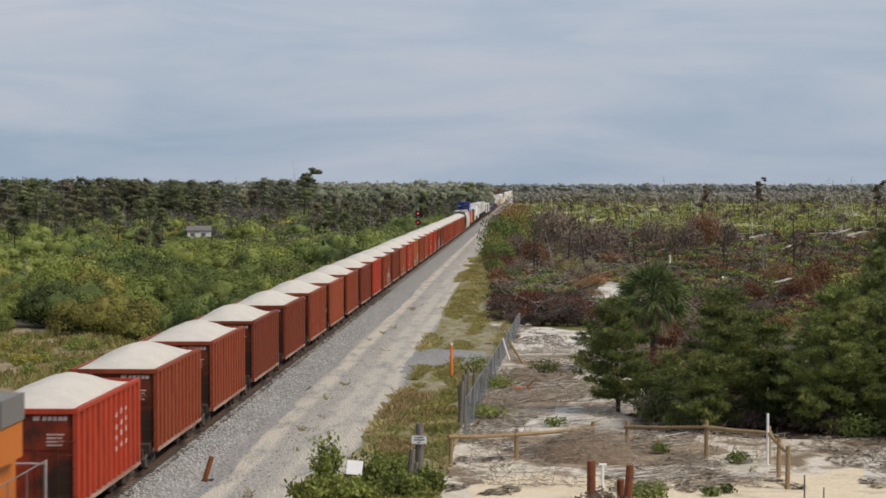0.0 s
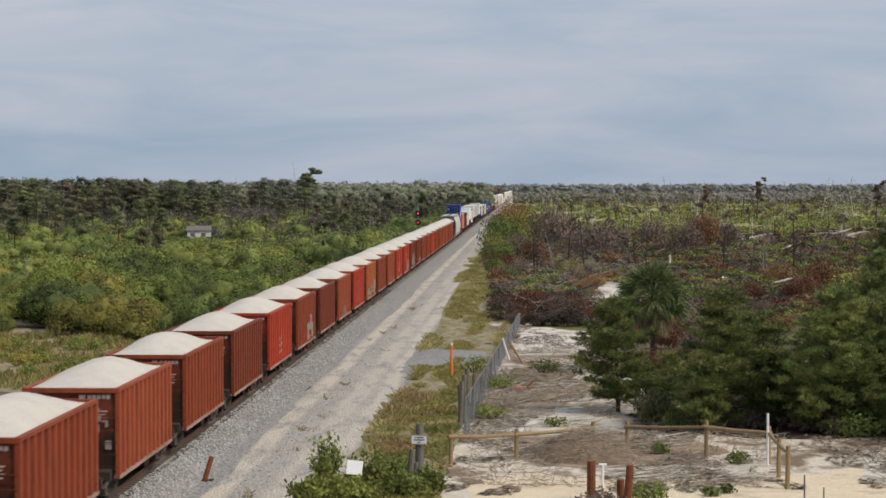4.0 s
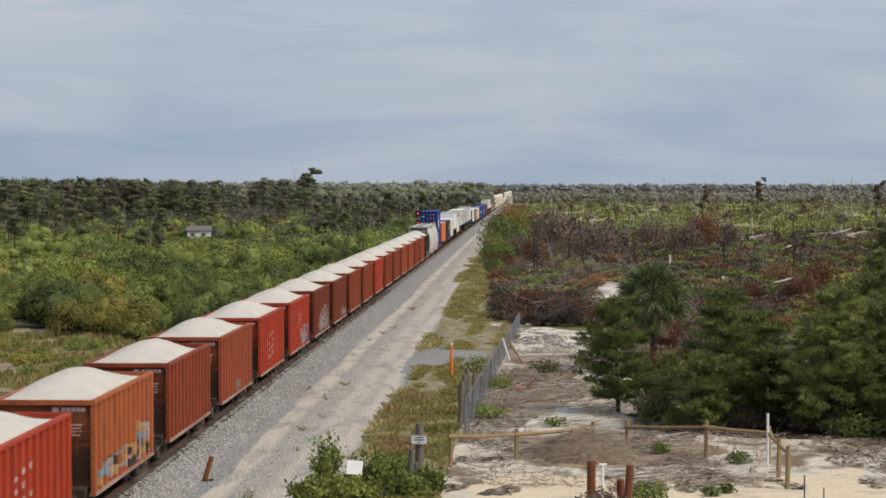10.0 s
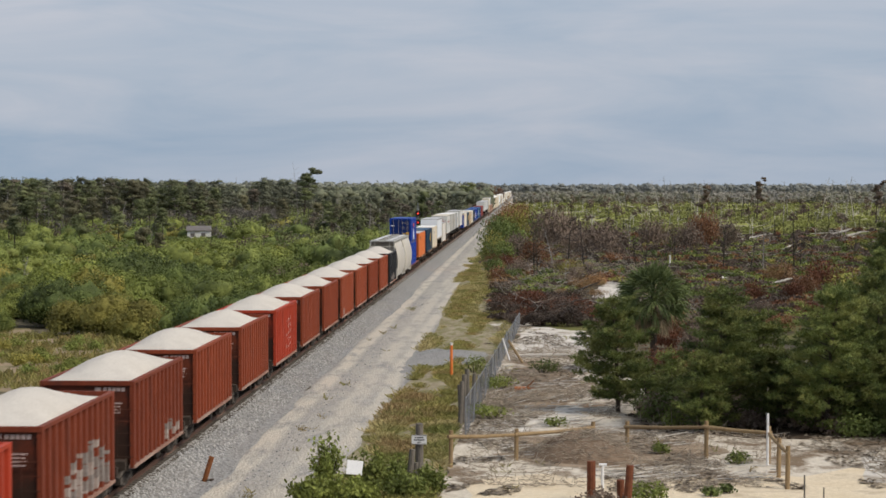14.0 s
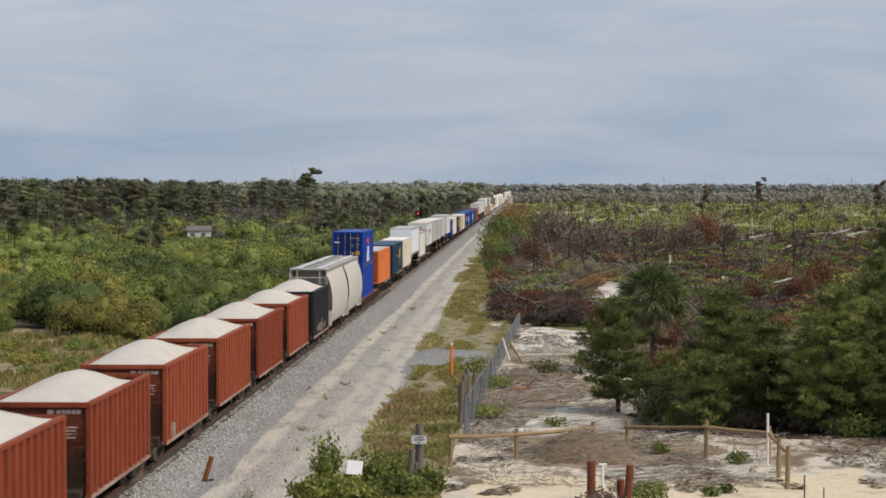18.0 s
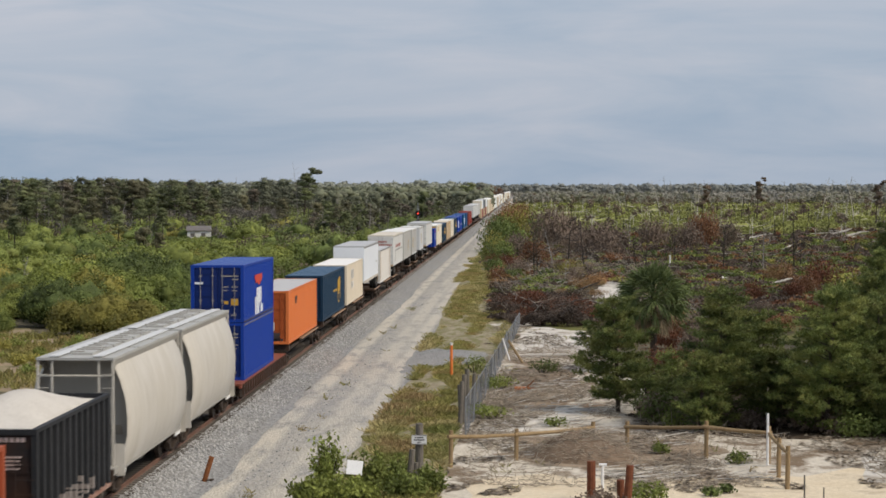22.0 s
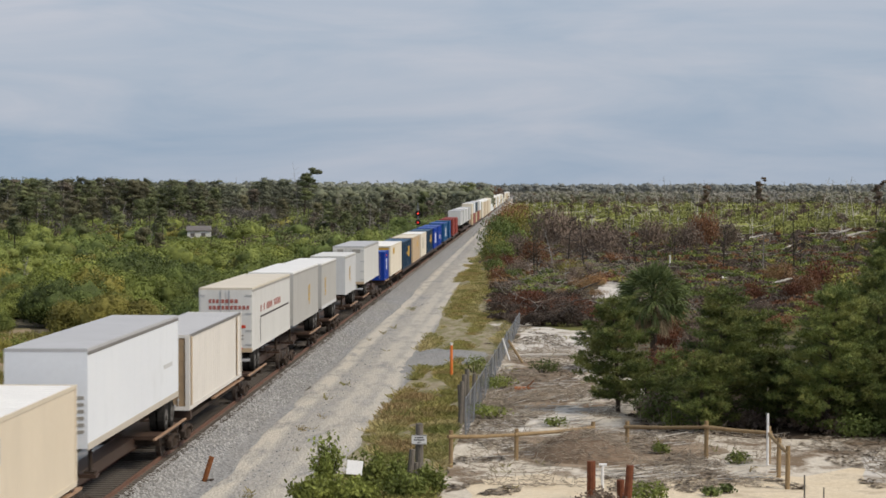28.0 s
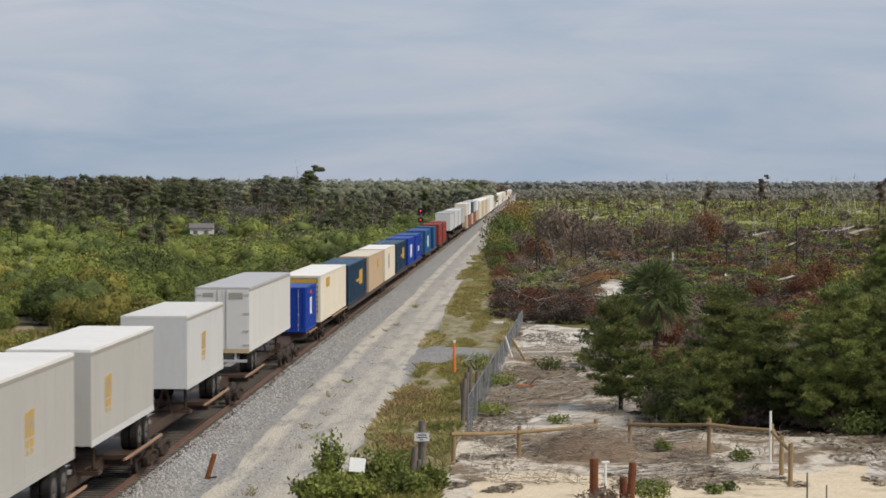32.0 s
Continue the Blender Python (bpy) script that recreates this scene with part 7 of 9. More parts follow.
def burnt_side():
    """Burnt brush, dead trees and regrowth right of the road."""
    rng = np.random.default_rng(21)
    looks = {"leaf_dead": "brown scorched", "leaf_rust": "rust-red withered", "leaf_mid": "green resprouting", "leaf_dark": "dark green", "leaf_olive": "yellow-green", "leaf_red": "red-brown scorched", "leaf_orange": "orange-tan withered palmetto", "leaf_char": "dark charred"}
    kinds = {m: [shrub_thing(300 + 11 * i + len(m), 1.3 + 0.4 * i, 1.4 + 0.55 * i, 1500 + 400 * i, 0.105, m) for i in range(2)] for m in looks}
    used = set()

    def verge_edge(y):
        """How far left the brush reaches."""
        return -2.5 - max(0.0, y - 170) * 0.0215

    def put(m, x, y, s, sz=1.0):
        if y < 400:
            x = max(x, verge_edge(y) + 1.0 * s)
        i = int(rng.integers(2))
        mm = pose(x, y, 0, 0, 0, rng.random() * 360)
        ob = copy_thing(kinds[m][i], mm) if (m, i) in used else kinds[m][i]
        used.add((m, i))
        ob.matrix_basis = mm
        ob.scale = (s, s, s * sz)
        tagged(ob, looks[m] + " brush in the burnt scrub", "bush", "burnt scrub bushes")

    # the hedge of brush along the road, from the clearing to far off
    for k in range(70):
        y = 168 + 150 * rng.random()
        x = -5.2 + 17 * rng.random() ** 1.1
        if x < verge_edge(y) or (4.6 < x < 10.5 and 178 < y < 228):
            continue
        m = str(rng.choice(["leaf_dead", "leaf_rust", "leaf_mid", "leaf_olive", "leaf_dark"], p=(0.42, 0.24, 0.13, 0.09, 0.12)))
        low = 0.4 if y < 225 else 0.85
        put(m, x, y, 0.75 + 0.5 * rng.random(), low * (0.7 + 0.4 * rng.random()))
    for x, y, s, sz, m in ((-5.6, 345, 2.0, 1.7, "leaf_dark"), (-4.0, 365, 2.1, 1.9, "leaf_dark"), (-5.3, 300, 1.4, 1.2, "leaf_dark"), (-1.2, 385, 2.2, 1.7, "leaf_olive"), (-4.4, 440, 2.2, 1.6, "leaf_rust"), (-2.2, 455, 2.4, 1.7, "leaf_orange"), (-5.2, 285, 0.9, 1.1, "leaf_rust"), (-5.0, 470, 2.6, 1.3, "leaf_dark"), (6.0, 350, 2.6, 1.9, "leaf_dead"), (7.6, 366, 2.4, 1.8, "leaf_char"), (4.0, 374, 2.2, 1.8, "leaf_dead"), (0.5, 420, 2.4, 1.2, "leaf_dark"), (2.0, 440, 2.2, 1.2, "leaf_dark"), (-3.0, 620, 3, 1.2, "leaf_rust"), (-2, 700, 3, 1.3, "leaf_rust"),
                           (9.5, 300, 2.2, 1.5, "leaf_dead"), (12.5, 310, 2.4, 1.5, "leaf_dead"), (11, 325, 2.3, 1.6, "leaf_dead"), (7.5, 318, 1.9, 1.2, "leaf_dead"), (8.8, 145, 1.2, 0.9, "leaf_rust"), (10.5, 150, 1.3, 0.9, "leaf_dead"), (6.2, 140, 0.9, 0.7, "leaf_rust"),
                           (14.5, 152, 1.2, 1.0, "leaf_rust"), (18.0, 155, 0.9, 0.9, "leaf_rust"), (20.5, 192, 0.9, 1.2, "leaf_red"), (24.5, 198, 1.0, 1.2, "leaf_red"), (26.5, 205, 1.0, 1.2, "leaf_rust"), (29.5, 215, 1.3, 1.3, "leaf_red"), (28.5, 185, 0.9, 1.2, "leaf_rust"), (18.5, 172, 0.8, 1.0, "leaf_dead"), (11.0, 135, 1.2, 1.1, "leaf_dead"), (9.2, 138, 0.9, 1.0, "leaf_red"), (22.5, 170, 0.9, 1.0, "leaf_red"), (30, 360, 1.9, 1.9, "leaf_rust"), (25, 335, 1.9, 1.5, "leaf_dead"), (36, 380, 1.5, 1.7, "leaf_dead"), (32, 390, 2.4, 1.4, "leaf_dead"), (22, 370, 2.4, 1.6, "leaf_dead"), (27, 180, 1.5, 1.2, "leaf_olive"), (3.0, 178, 1.2, 0.7, "leaf_dead"), (-4.2, 235, 0.9, 1.2, "leaf_rust"), (-4.6, 262, 1.0, 1.3, "leaf_dark"), (-2.2, 268, 1.0, 1.5, "leaf_red"), (-3.4, 285, 1.3, 1.5, "leaf_dark"), (-4.6, 300, 1.4, 1.5, "leaf_olive"), (-1.0, 300, 1.8, 1.7, "leaf_dead"), (1.5, 285, 1.6, 1.6, "leaf_rust"), (-4.9, 325, 1.5, 1.5, "leaf_dark"), (-2.0, 335, 2.2, 1.6, "leaf_dark"), (2.0, 195, 0.6, 0.6, "leaf_orange"), (3.6, 205, 0.7, 0.7, "leaf_orange"), (5.6, 218, 0.8, 0.8, "leaf_orange"), (7.4, 226, 0.8, 0.9, "leaf_orange"), (-2.6, 222, 0.7, 0.8, "leaf_orange"), (-0.5, 230, 0.8, 0.8, "leaf_orange"), (6.8, 205, 0.6, 0.6, "leaf_orange"), (27, 230, 1.0, 1.3, "leaf_orange"), (0.5, 176, 1.2, 0.9, "leaf_red"), (-1.2, 171, 1.0, 0.9, "leaf_red"), (1.8, 172, 0.9, 0.8, "leaf_red"), (-2.4, 178, 0.9, 0.9, "leaf_rust"), (5.8, 180, 1.1, 0.7, "leaf_dead"), (7.6, 118.6, 0.8, 1.1, "leaf_red"), (8.9, 120.5, 0.9, 1.1, "leaf_rust"), (6.4, 119.5, 0.6, 0.9, "leaf_dead")):
        put(m, x, y, s, sz)
    stuff = {m: [] for m in looks}
    for j, (m, i) in enumerate((m, i) for m in looks for i in range(2) if (m, i) not in used):
        kinds[m][i].matrix_basis = pose(9 + 2 * j, 286 + 3 * j, 0)
        tagged(kinds[m][i], looks[m] + " brush in the burnt scrub", "bush", "burnt scrub bushes")
    # the wall of scorched brush behind the clearing
    for k in range(34):
        x, y = -3.2 + 8.0 * rng.random(), 166 + 26 * rng.random()
        y -= 6 * (x > -0.5 and y < 172)
        if 4.6 < x and y > 182:
            continue
        q = 0.6 + 0.45 * rng.random()
        v, f = shrub_arrays(rng, 1.5 * q, 1.7 * q * (0.75 + 0.4 * rng.random()), 1600, 0.1, 9)
        stuff[("leaf_char", "leaf_char", "leaf_dead", "leaf_red")[k % 4]].append((v + np.array([max(x, verge_edge(y) + q), y, 0]), f))
    # patches of bare white sand between the brush
    bare = []
    for i, (px, py, w, d) in enumerate(((935, 508, 2.4, 2.2), (965, 503, 1.6, 1.6), (915, 520, 1.4, 2.0), (1010, 497, 1.2, 2.0), (1250, 490, 2.4, 2.5), (1225, 497, 1.2, 1.6), (905, 575, 1.6, 1.2), (940, 583, 1.8, 1.2), (1000, 562, 1.0, 1.2), (1090, 560, 1.2, 1.5), (1320, 424, 4.5, 6.0), (1295, 425, 3.0, 4.0), (1475, 419, 5.0, 6.0), (1115, 590, 0.9, 1.2), (1255, 560, 0.9, 1.0), (990, 520, 0.8, 1.5))):
        x, y = ground_at(px - 928, py - 331)
        d *= 1.8
        bare.append((x, y, w, d))
        meadow_edge("sand_patch", [(x - w, y - d * 0.3), (x - w * 0.2, y - d), (x + w * 0.8, y - d * 0.5), (x + w, y + d * 0.4), (x + w * 0.1, y + d), (x - w * 0.7, y + d * 0.6)], -0.004 + i * 0.0004, M["sand_white"], "small patch of bare white sand in the brush", "sand", 60 + i, 0.9, 0.5)
    for k in range(3400):
        y = 160 + 350 * rng.random() ** 1.1
        x = -5 + (0.168 * y + 9) * rng.random()
        g = noise.noise((x * 0.05, y * 0.02, 5))
        if y > 420 and x > 14 and rng.random() < 0.8 - 0.6 * (g > 0.25):
            continue
        if x < verge_edge(y) + 0.6 or 5.0 < x < 10.0 and 180 < y < 228 or any(abs(x - a) < w * 0.8 + 0.4 and -d * 1.6 < y - b < d for a, b, w, d in bare):
            continue
        g2 = noise.noise((x * 0.12, y * 0.03, 15))
        m = str(rng.choice(list(looks), p=(0.24, 0.06, 0.15, 0.25, 0.10, 0.07, 0.01, 0.12) if g2 > -0.05 else (0.40, 0.11, 0.06, 0.10, 0.05, 0.07, 0.02, 0.19)))
        if y < 192 and x < 6:
            m = ("leaf_char", "leaf_dead", "leaf_char", "leaf_red")[k % 4]
        h = 0.25 + (0.55 if y < 230 else 1.0) * rng.random() ** 1.6 * (1 if y < 330 else 1.6)
        v, f = shrub_arrays(rng, 0.7 + 1.0 * rng.random(), h, 90, 0.17 + y * 0.0003, 4)
        stuff[m].append((v + np.array([x, y, 0]), f))
    for m, b in stuff.items():
        if b:
            v, f = merge(b)
            tagged(arrays_mesh("burnt_brush", v, f, M[m]), looks[m] + " low brush over the burnt ground", "brush", "", "stuff")
    # tangled dead branches
    a0, a1 = [], []
    for k in range(2600):
        y = 163 + 230 * rng.random() ** 1.2
        x = -5 + 19 * rng.random() if k % 4 else -5 + 0.165 * y * rng.random()
        if x < verge_edge(y) + 0.8 or (y < 185 and x < -1.5) or (5.0 < x < 10.0 and 182 < y < 228):
            continue
        if noise.noise((x * 0.15, y * 0.05, 4)) < -0.1:
            continue
        an, ln = rng.random() * 6.283, 0.5 + 2.4 * rng.random() ** 2
        z = 0.1 + 1.3 * rng.random() ** 1.3
        a0.append((x, y, z)), a1.append((x + math.cos(an) * ln, y + math.sin(an) * ln * 0.6, z + ln * rng.normal() * 0.5))
    half = len(a0) // 2
    for b0, b1, mt, w, r0 in ((a0[:half], a1[:half], "litter", "grey-brown", 0.03), (a0[half:], a1[half:], "dead_wood", "bleached grey", 0.036)):
        v, f = stick_arrays(b0, b1, r0, r0 * 0.4)
        v[:, 2] = np.maximum(v[:, 2], 0.0)
        tagged(arrays_mesh("dead_branches", v, f, M[mt]), "tangle of dead " + w + " branches", "branches", "", "stuff")
    # bold pale sticks and fallen limbs
    for k in range(46):
        px, py = rng.uniform(862, 1110), rng.uniform(415, 560)
        x, y = ground_at(px - 928, py - 331)
        fallen_log(x, y, rng.uniform(-70, 70), rng.uniform(0.9, 2.6), 0.05 + 0.0002 * y, str(rng.choice(["bleached", "bleached", "char_wood"])), 1200 + k, rng.uniform(0.1, 0.45))
    # single dead trees
    kinds2 = [dead_tree(60 + i, 3.0 + 0.6 * i, "dead_wood" if i == 3 else "char_wood", 8 + i) for i in range(6)]
    used2 = set()
    spots = []
    for k in range(26):
        y = 240 + 400 * rng.random()
        x = -3 + (0.165 * y + 2) * rng.random()
        spots.append((x, y, 0.7 + 0.6 * rng.random()))
    spots += [(1.5, 250, 1.0), (3.5, 262, 1.1), (5.5, 270, 1.2), (7, 255, 1.0), (13.5, 262, 1.2), (15.0, 268, 1.3), (26.0, 250, 1.1), (28.0, 255, 1.3), (24.0, 262, 1.1), (32, 258, 1.2), (29.5, 246, 0.9)]
    for px, py, s in ((215, 412, 1.5), (240, 455, 0.9), (262, 440, 1.1), (275, 452, 1.0), (370, 452, 0.7), (355, 460, 0.6), (450, 432, 0.9), (478, 422, 1.0), (520, 412, 1.1), (545, 402, 1.2), (500, 405, 1.3), (590, 470, 0.7), (640, 440, 0.9), (690, 420, 0.9), (30, 520, 0.7), (150, 500, 0.6)):
        x, y = ground_at(px - 928, py - 331)
        spots.append((x, y, s))
    for k, (x, y, s) in enumerate(spots):
        i = k % 6
        mm = pose(x, y, 0, 0, 0, rng.random() * 360)
        ob = copy_thing(kinds2[i], mm) if i in used2 else kinds2[i]
        used2.add(i)
        ob.matrix_basis = mm
        ob.scale = (s, s, s)
        tagged(ob, ("bleached grey" if i == 3 else "charred") + " leafless dead tree standing in burnt scrub", "dead tree", "dead trees")
    # the sticks of the far meadow
    p0, p1, r0 = [], [], []
    q0, q1, rq = [], [], []
    for k in range(760):
        y = 380 + 1000 * rng.random() ** 0.9
        x = -1 + (0.168 * y + 8) * rng.random()
        if noise.noise((x * 0.025, y * 0.012, 12)) < 0.02 and rng.random() < 0.75:
            continue
        h = 1.6 + 4.8 * rng.random() ** 1.5
        a, b, r = (p0, p1, r0) if rng.random() < 0.62 else (q0, q1, rq)
        top = (x + rng.normal() * 0.07 * h, y, h)
        a.append((x, y, 0)), b.append(top), r.append(0.05 + y * 0.00006)
        for j in range(4):
            t = 0.4 + 0.55 * rng.random()
            px = x + (top[0] - x) * t
            a.append((px, y, h * t)), b.append((px + rng.normal() * 0.9, y + rng.normal() * 0.5, h * t + 0.2 + 0.7 * rng.random())), r.append(0.03 + y * 0.00004)
    for k in range(640):
        y = 300 + 900 * rng.random() ** 1.1
        x = -1 + (0.168 * y + 8) * rng.random()
        an = rng.normal() * 0.4
        ln = 2 + 4.5 * rng.random()
        a, b, r = (p0, p1, r0) if rng.random() < 0.55 else (q0, q1, rq)
        a.append((x, y, 0.15)), b.append((x + math.cos(an) * ln, y + math.sin(an) * ln, 0.25 + 0.5 * rng.random())), r.append(0.09 + y * 0.0001)
    for a, b, r, m, w in ((p0, p1, r0, "char_wood", "charred"), (q0, q1, rq, "bleached", "bleached")):
        v, f = stick_arrays(a, b, np.array(r), np.array(r) * 0.45)
        tagged(arrays_mesh("dead_timber", v, f, M[m]), w + " dead trunks standing in the burnt meadow", "dead trees", "", "stuff")
    # low green regrowth and dark tufts on the meadow, and dark crowns still on some trunks
    bits, dark = [], []
    for k in range(4200):
        y = 470 + 920 * rng.random() ** 1.2
        x = 0 + (0.168 * y + 6) * rng.random()
        if noise.noise((x * 0.03, y * 0.02, 2)) < -0.15:
            continue
        v, f = shrub_arrays(rng, 1.2 + 1.8 * rng.random(), 0.2 + 0.3 * rng.random(), 20, 0.6, 3)
        bits.append((v + np.array([x, y, 0]), f))
    for k in range(110):
        y = 420 + 900 * rng.random()
        x = 4 + (0.168 * y) * rng.random()
        h = 3.2 + 3.0 * rng.random()
        v, f = leaf_cloud(rng, [(0, 0, h), (0.6, 0, h - 0.5), (-0.5, 0.2, h - 0.9)], [(1.0, 1.0, 0.6)] * 3, 44, 0.45, shell=0.2)
        dark.append((v + np.array([x, y, 0]), f))
    v, f = merge(bits)
    tagged(arrays_mesh("meadow_regrowth", v, f, M["regrowth"]), "bright green low regrowth on the burnt meadow", "undergrowth", "", "stuff")
    v, f = merge(dark)
    tagged(arrays_mesh("scorched_crowns", v, f, M["leaf_dead"]), "brown scorched crowns of dying trees", "dead trees", "", "stuff")


M["regrowth"] = leaf_mat("yellow_green_regrowth", (0.22, 0.24, 0.075), (0.36, 0.37, 0.12), (0.17, 0.17, 0.07), 0.3, patch=0.05, clump_scale=0.06)
M["leaf_orange"] = leaf_mat("orange_tan_leaf", (0.26, 0.14, 0.06), (0.48, 0.30, 0.16), (0.30, 0.27, 0.12), 0.2)
M["leaf_red"] = leaf_mat("red_brown_leaf", (0.085, 0.035, 0.022), (0.20, 0.075, 0.04), (0.10, 0.06, 0.04), 0.2)
burnt_side()


def logs():
    for i, (px, py, ang, ln, m) in enumerate(((925, 515, 30, 6.0, "char_wood"), (960, 505, 8, 4.5, "char_wood"), (1062, 440, 12, 4.0, "dead_wood"), (1082, 441, 18, 2.5, "dead_wood"), (1058, 452, 10, 3.5, "dead_wood"), (1235, 511, -6, 4.0, "char_wood"),
                                              (1290, 427, 3, 4.5, "dead_wood"), (1335, 427, 2, 4.0, "dead_wood"), (1265, 432, 14, 4.5, "dead_wood"), (1480, 420, 2, 5.5, "dead_wood"), (1510, 420, 6, 4, "dead_wood"), (1395, 425, 4, 4, "char_wood"), (1345, 467, 4, 7.0, "char_wood"),
                                              (870, 536, 60, 1.3, "rust_wood"), (878, 553, -50, 1.4, "dead_wood"), (960, 635, -8, 3.2, "dead_wood"), (925, 693, 4, 0.8, "rust_wood"), (1020, 570, 15, 2.5, "dead_wood"), (990, 560, -12, 3, "char_wood"), (935, 480, 70, 2.5, "dead_wood"), (1390, 445, 50, 3.2, "dead_wood"), (1375, 510, 12, 3.5, "dead_wood"))):
        x, y = ground_at(px - 928, py - 331)
        fallen_log(x, y, ang, ln, 0.09 + y * 0.00035, "bleached" if m == "dead_wood" else m, 500 + i, 0.28 if m == "dead_wood" and y > 200 else 0.05)


M["rust_wood"] = surface("orange_rotten_wood", (0.30, 0.12, 0.06), (0.42, 0.20, 0.11), 3, 20, 0.9)
logs()


def verge():
    rng = np.random.default_rng(31)
    dry, green = [[], [], []], [[], [], []]
    for k in range(24000):
        y = 66 + 270 * rng.random() ** 1.35
        right = -3.0 if y < 95 else -3.0 + (y - 95) * 0.035 if y < 165 else -0.6 - (y - 165) * 0.03
        left = -6.5 - 0.006 * (y - 66)
        x = left + (right - left) * rng.random()
        g = noise.noise((x * 0.55, y * (0.12 if y < 115 else 0.035), 1)) + 0.5 * noise.noise((x * 1.1, y * (0.5 if y < 115 else 0.12), 8))
        if g < (-0.25 if y < 100 else -0.02 if y < 150 else -0.22) + 0.55 * max(0.0, 1 - (x - left) / 1.3):
            continue
        if 123.5 < y < 136.5 and g < 0.5:
            continue
        b = green if noise.noise((x * 0.5, y * 0.03, 13)) + (0.35 if y < 122 and x > -4.9 else 0) > 0.05 else dry
        hh = (0.10 if y < 180 else 0.16) + 0.2 * max(0, g + 0.4) * (1.4 if y < 115 and x > -6 else 0.8)
        b[0].append(x), b[1].append(y), b[2].append(hh)
    rust = [[], [], []]
    for k in range(2600):
        y, x = 82 + 24 * rng.random(), -6.3 + 2.2 * rng.random()
        if noise.noise((x * 0.6, y * 0.16, 21)) < -0.02 + 0.3 * max(0.0, -5.6 - x):
            continue
        rust[0].append(x), rust[1].append(y), rust[2].append(0.16 + 0.2 * rng.random())
    for b, m, w in ((dry, "grass", "dry straw-coloured"), (green, "grass_green", "green"), (rust, "grass_rust", "tall rust-brown")):
        v, f = blades(rng, np.array(b[0]), np.array(b[1]), np.array(b[2]), 7, 0.17, 0.013)
        tagged(arrays_mesh("verge_grass", v, f, M[m]), w + " grass on the verge between road and fence", "grass", "", "stuff")
    # weeds on the road and in the clearing
    xs, ys, hs = [], [], []
    for k in range(900):
        y = 60 + 130 * rng.random()
        x = -9.45 + rng.normal() * 0.35 if rng.random() < 0.35 else -1.5 + 12 * rng.random()
        if noise.noise((x * 0.5, y * 0.3, 3)) < (0.34 if x < -7 else 0.18):
            continue
        xs.append(x), ys.append(y), hs.append(0.1 + 0.15 * rng.random())
    v, f = blades(rng, np.array(xs), np.array(ys), np.array(hs), 6, 0.14, 0.02)
    tagged(arrays_mesh("road_weeds", v, f, M["grass_green"]), "sparse weeds in gravel and sand", "weeds", "", "stuff")
    # twigs and litter on the sand
    p0, p1 = [], []
    for k in range(12000):
        y = 74 + 84 * rng.random() ** 1.3
        x = -2.2 + 13 * rng.random() * (1.6 if y < 88 else 1 if y < 96 else 0.5)
        g = noise.noise((x * 0.22, y * 0.11, 17)) + (0.5 if (x - 2.6) ** 2 + ((y - 85) * 0.6) ** 2 < 6 else 0)
        if g < (0.08 if y > 128 or 91 < y < 101 else -0.08):
            continue
        a = rng.random() * 6.283
        ln = 0.12 + 0.9 * rng.random() ** 3
        z = 0.02 + 0.08 * rng.random()
        p0.append((x, y, z)), p1.append((x + math.cos(a) * ln, y + math.sin(a) * ln, z + 0.08 * rng.normal() ** 2))
    b0, b1 = [], []
    for k in range(420):
        y = 76 + 60 * rng.random() ** 1.5
        x = -2.0 + 11 * rng.random() * (1 if y < 90 else 0.5)
        if noise.noise((x * 0.3, y * 0.15, 27)) < 0.0:
            continue
        a, ln = rng.normal() * 0.6, 0.4 + 1.4 * rng.random() ** 2
        b0.append((x, y, 0.04)), b1.append((x + math.cos(a) * ln, y + math.sin(a) * ln, 0.05 + 0.15 * rng.random()))
    v, f = stick_arrays(b0, b1, 0.032, 0.014)
    tagged(arrays_mesh("branch_litter", v, f, M["bleached"]), "pale dead branches lying on the sand", "branches", "", "stuff")
    n = 70000
    x = -2.6 + 20 * rng.random(n) ** 1.15
    y = 72 + 88 * rng.random(n) ** 1.3
    ok = np.array([(0.9 * noise.noise((a * 0.25, b * 0.1, 17)) + 0.5 * noise.noise((a * 0.7, b * 0.4, 2)) + (0.35 if 103 < b < 124 and -1.4 < a < 3.4 else -0.25 if b < 78 else -0.07 if b > 128 or 91 < b < 101 else 0.0)) > 0.05 and (b < 97 or a < 6.5 - (b - 97) * 0.05) for a, b in zip(x, y)])
    x, y = x[ok], y[ok]
    n = len(x)
    an = rng.random(n) * 6.283
    sz = 0.03 + 0.10 * rng.random(n) ** 2
    tl = rng.normal(size=(n, 4)) * 0.3
    corner = [np.stack([x + np.cos(an + k * 1.571) * sz * (1.6 if k % 2 else 0.7), y + np.sin(an + k * 1.571) * sz * (1.6 if k % 2 else 0.7), 0.012 + np.abs(tl[:, k]) * sz], -1) for k in range(4)]
    tagged(arrays_mesh("leaf_litter", np.stack(corner, 1).reshape(-1, 3), np.arange(n * 4).reshape(-1, 4), M["chips"]), "brown and grey bark chips and dead leaves on sand", "litter", "", "stuff")
    v, f = stick_arrays(p0, p1, 0.016, 0.008)
    tagged(arrays_mesh("twig_litter", v, f, M["litter"]), "grey-brown dead twigs strewn on the sand", "twigs", "", "stuff")


M["grass_rust"] = leaf_mat("rust_grass", (0.31, 0.22, 0.11), (0.50, 0.36, 0.185), (0.30, 0.27, 0.11), 0.4, patch=0.3)
verge()


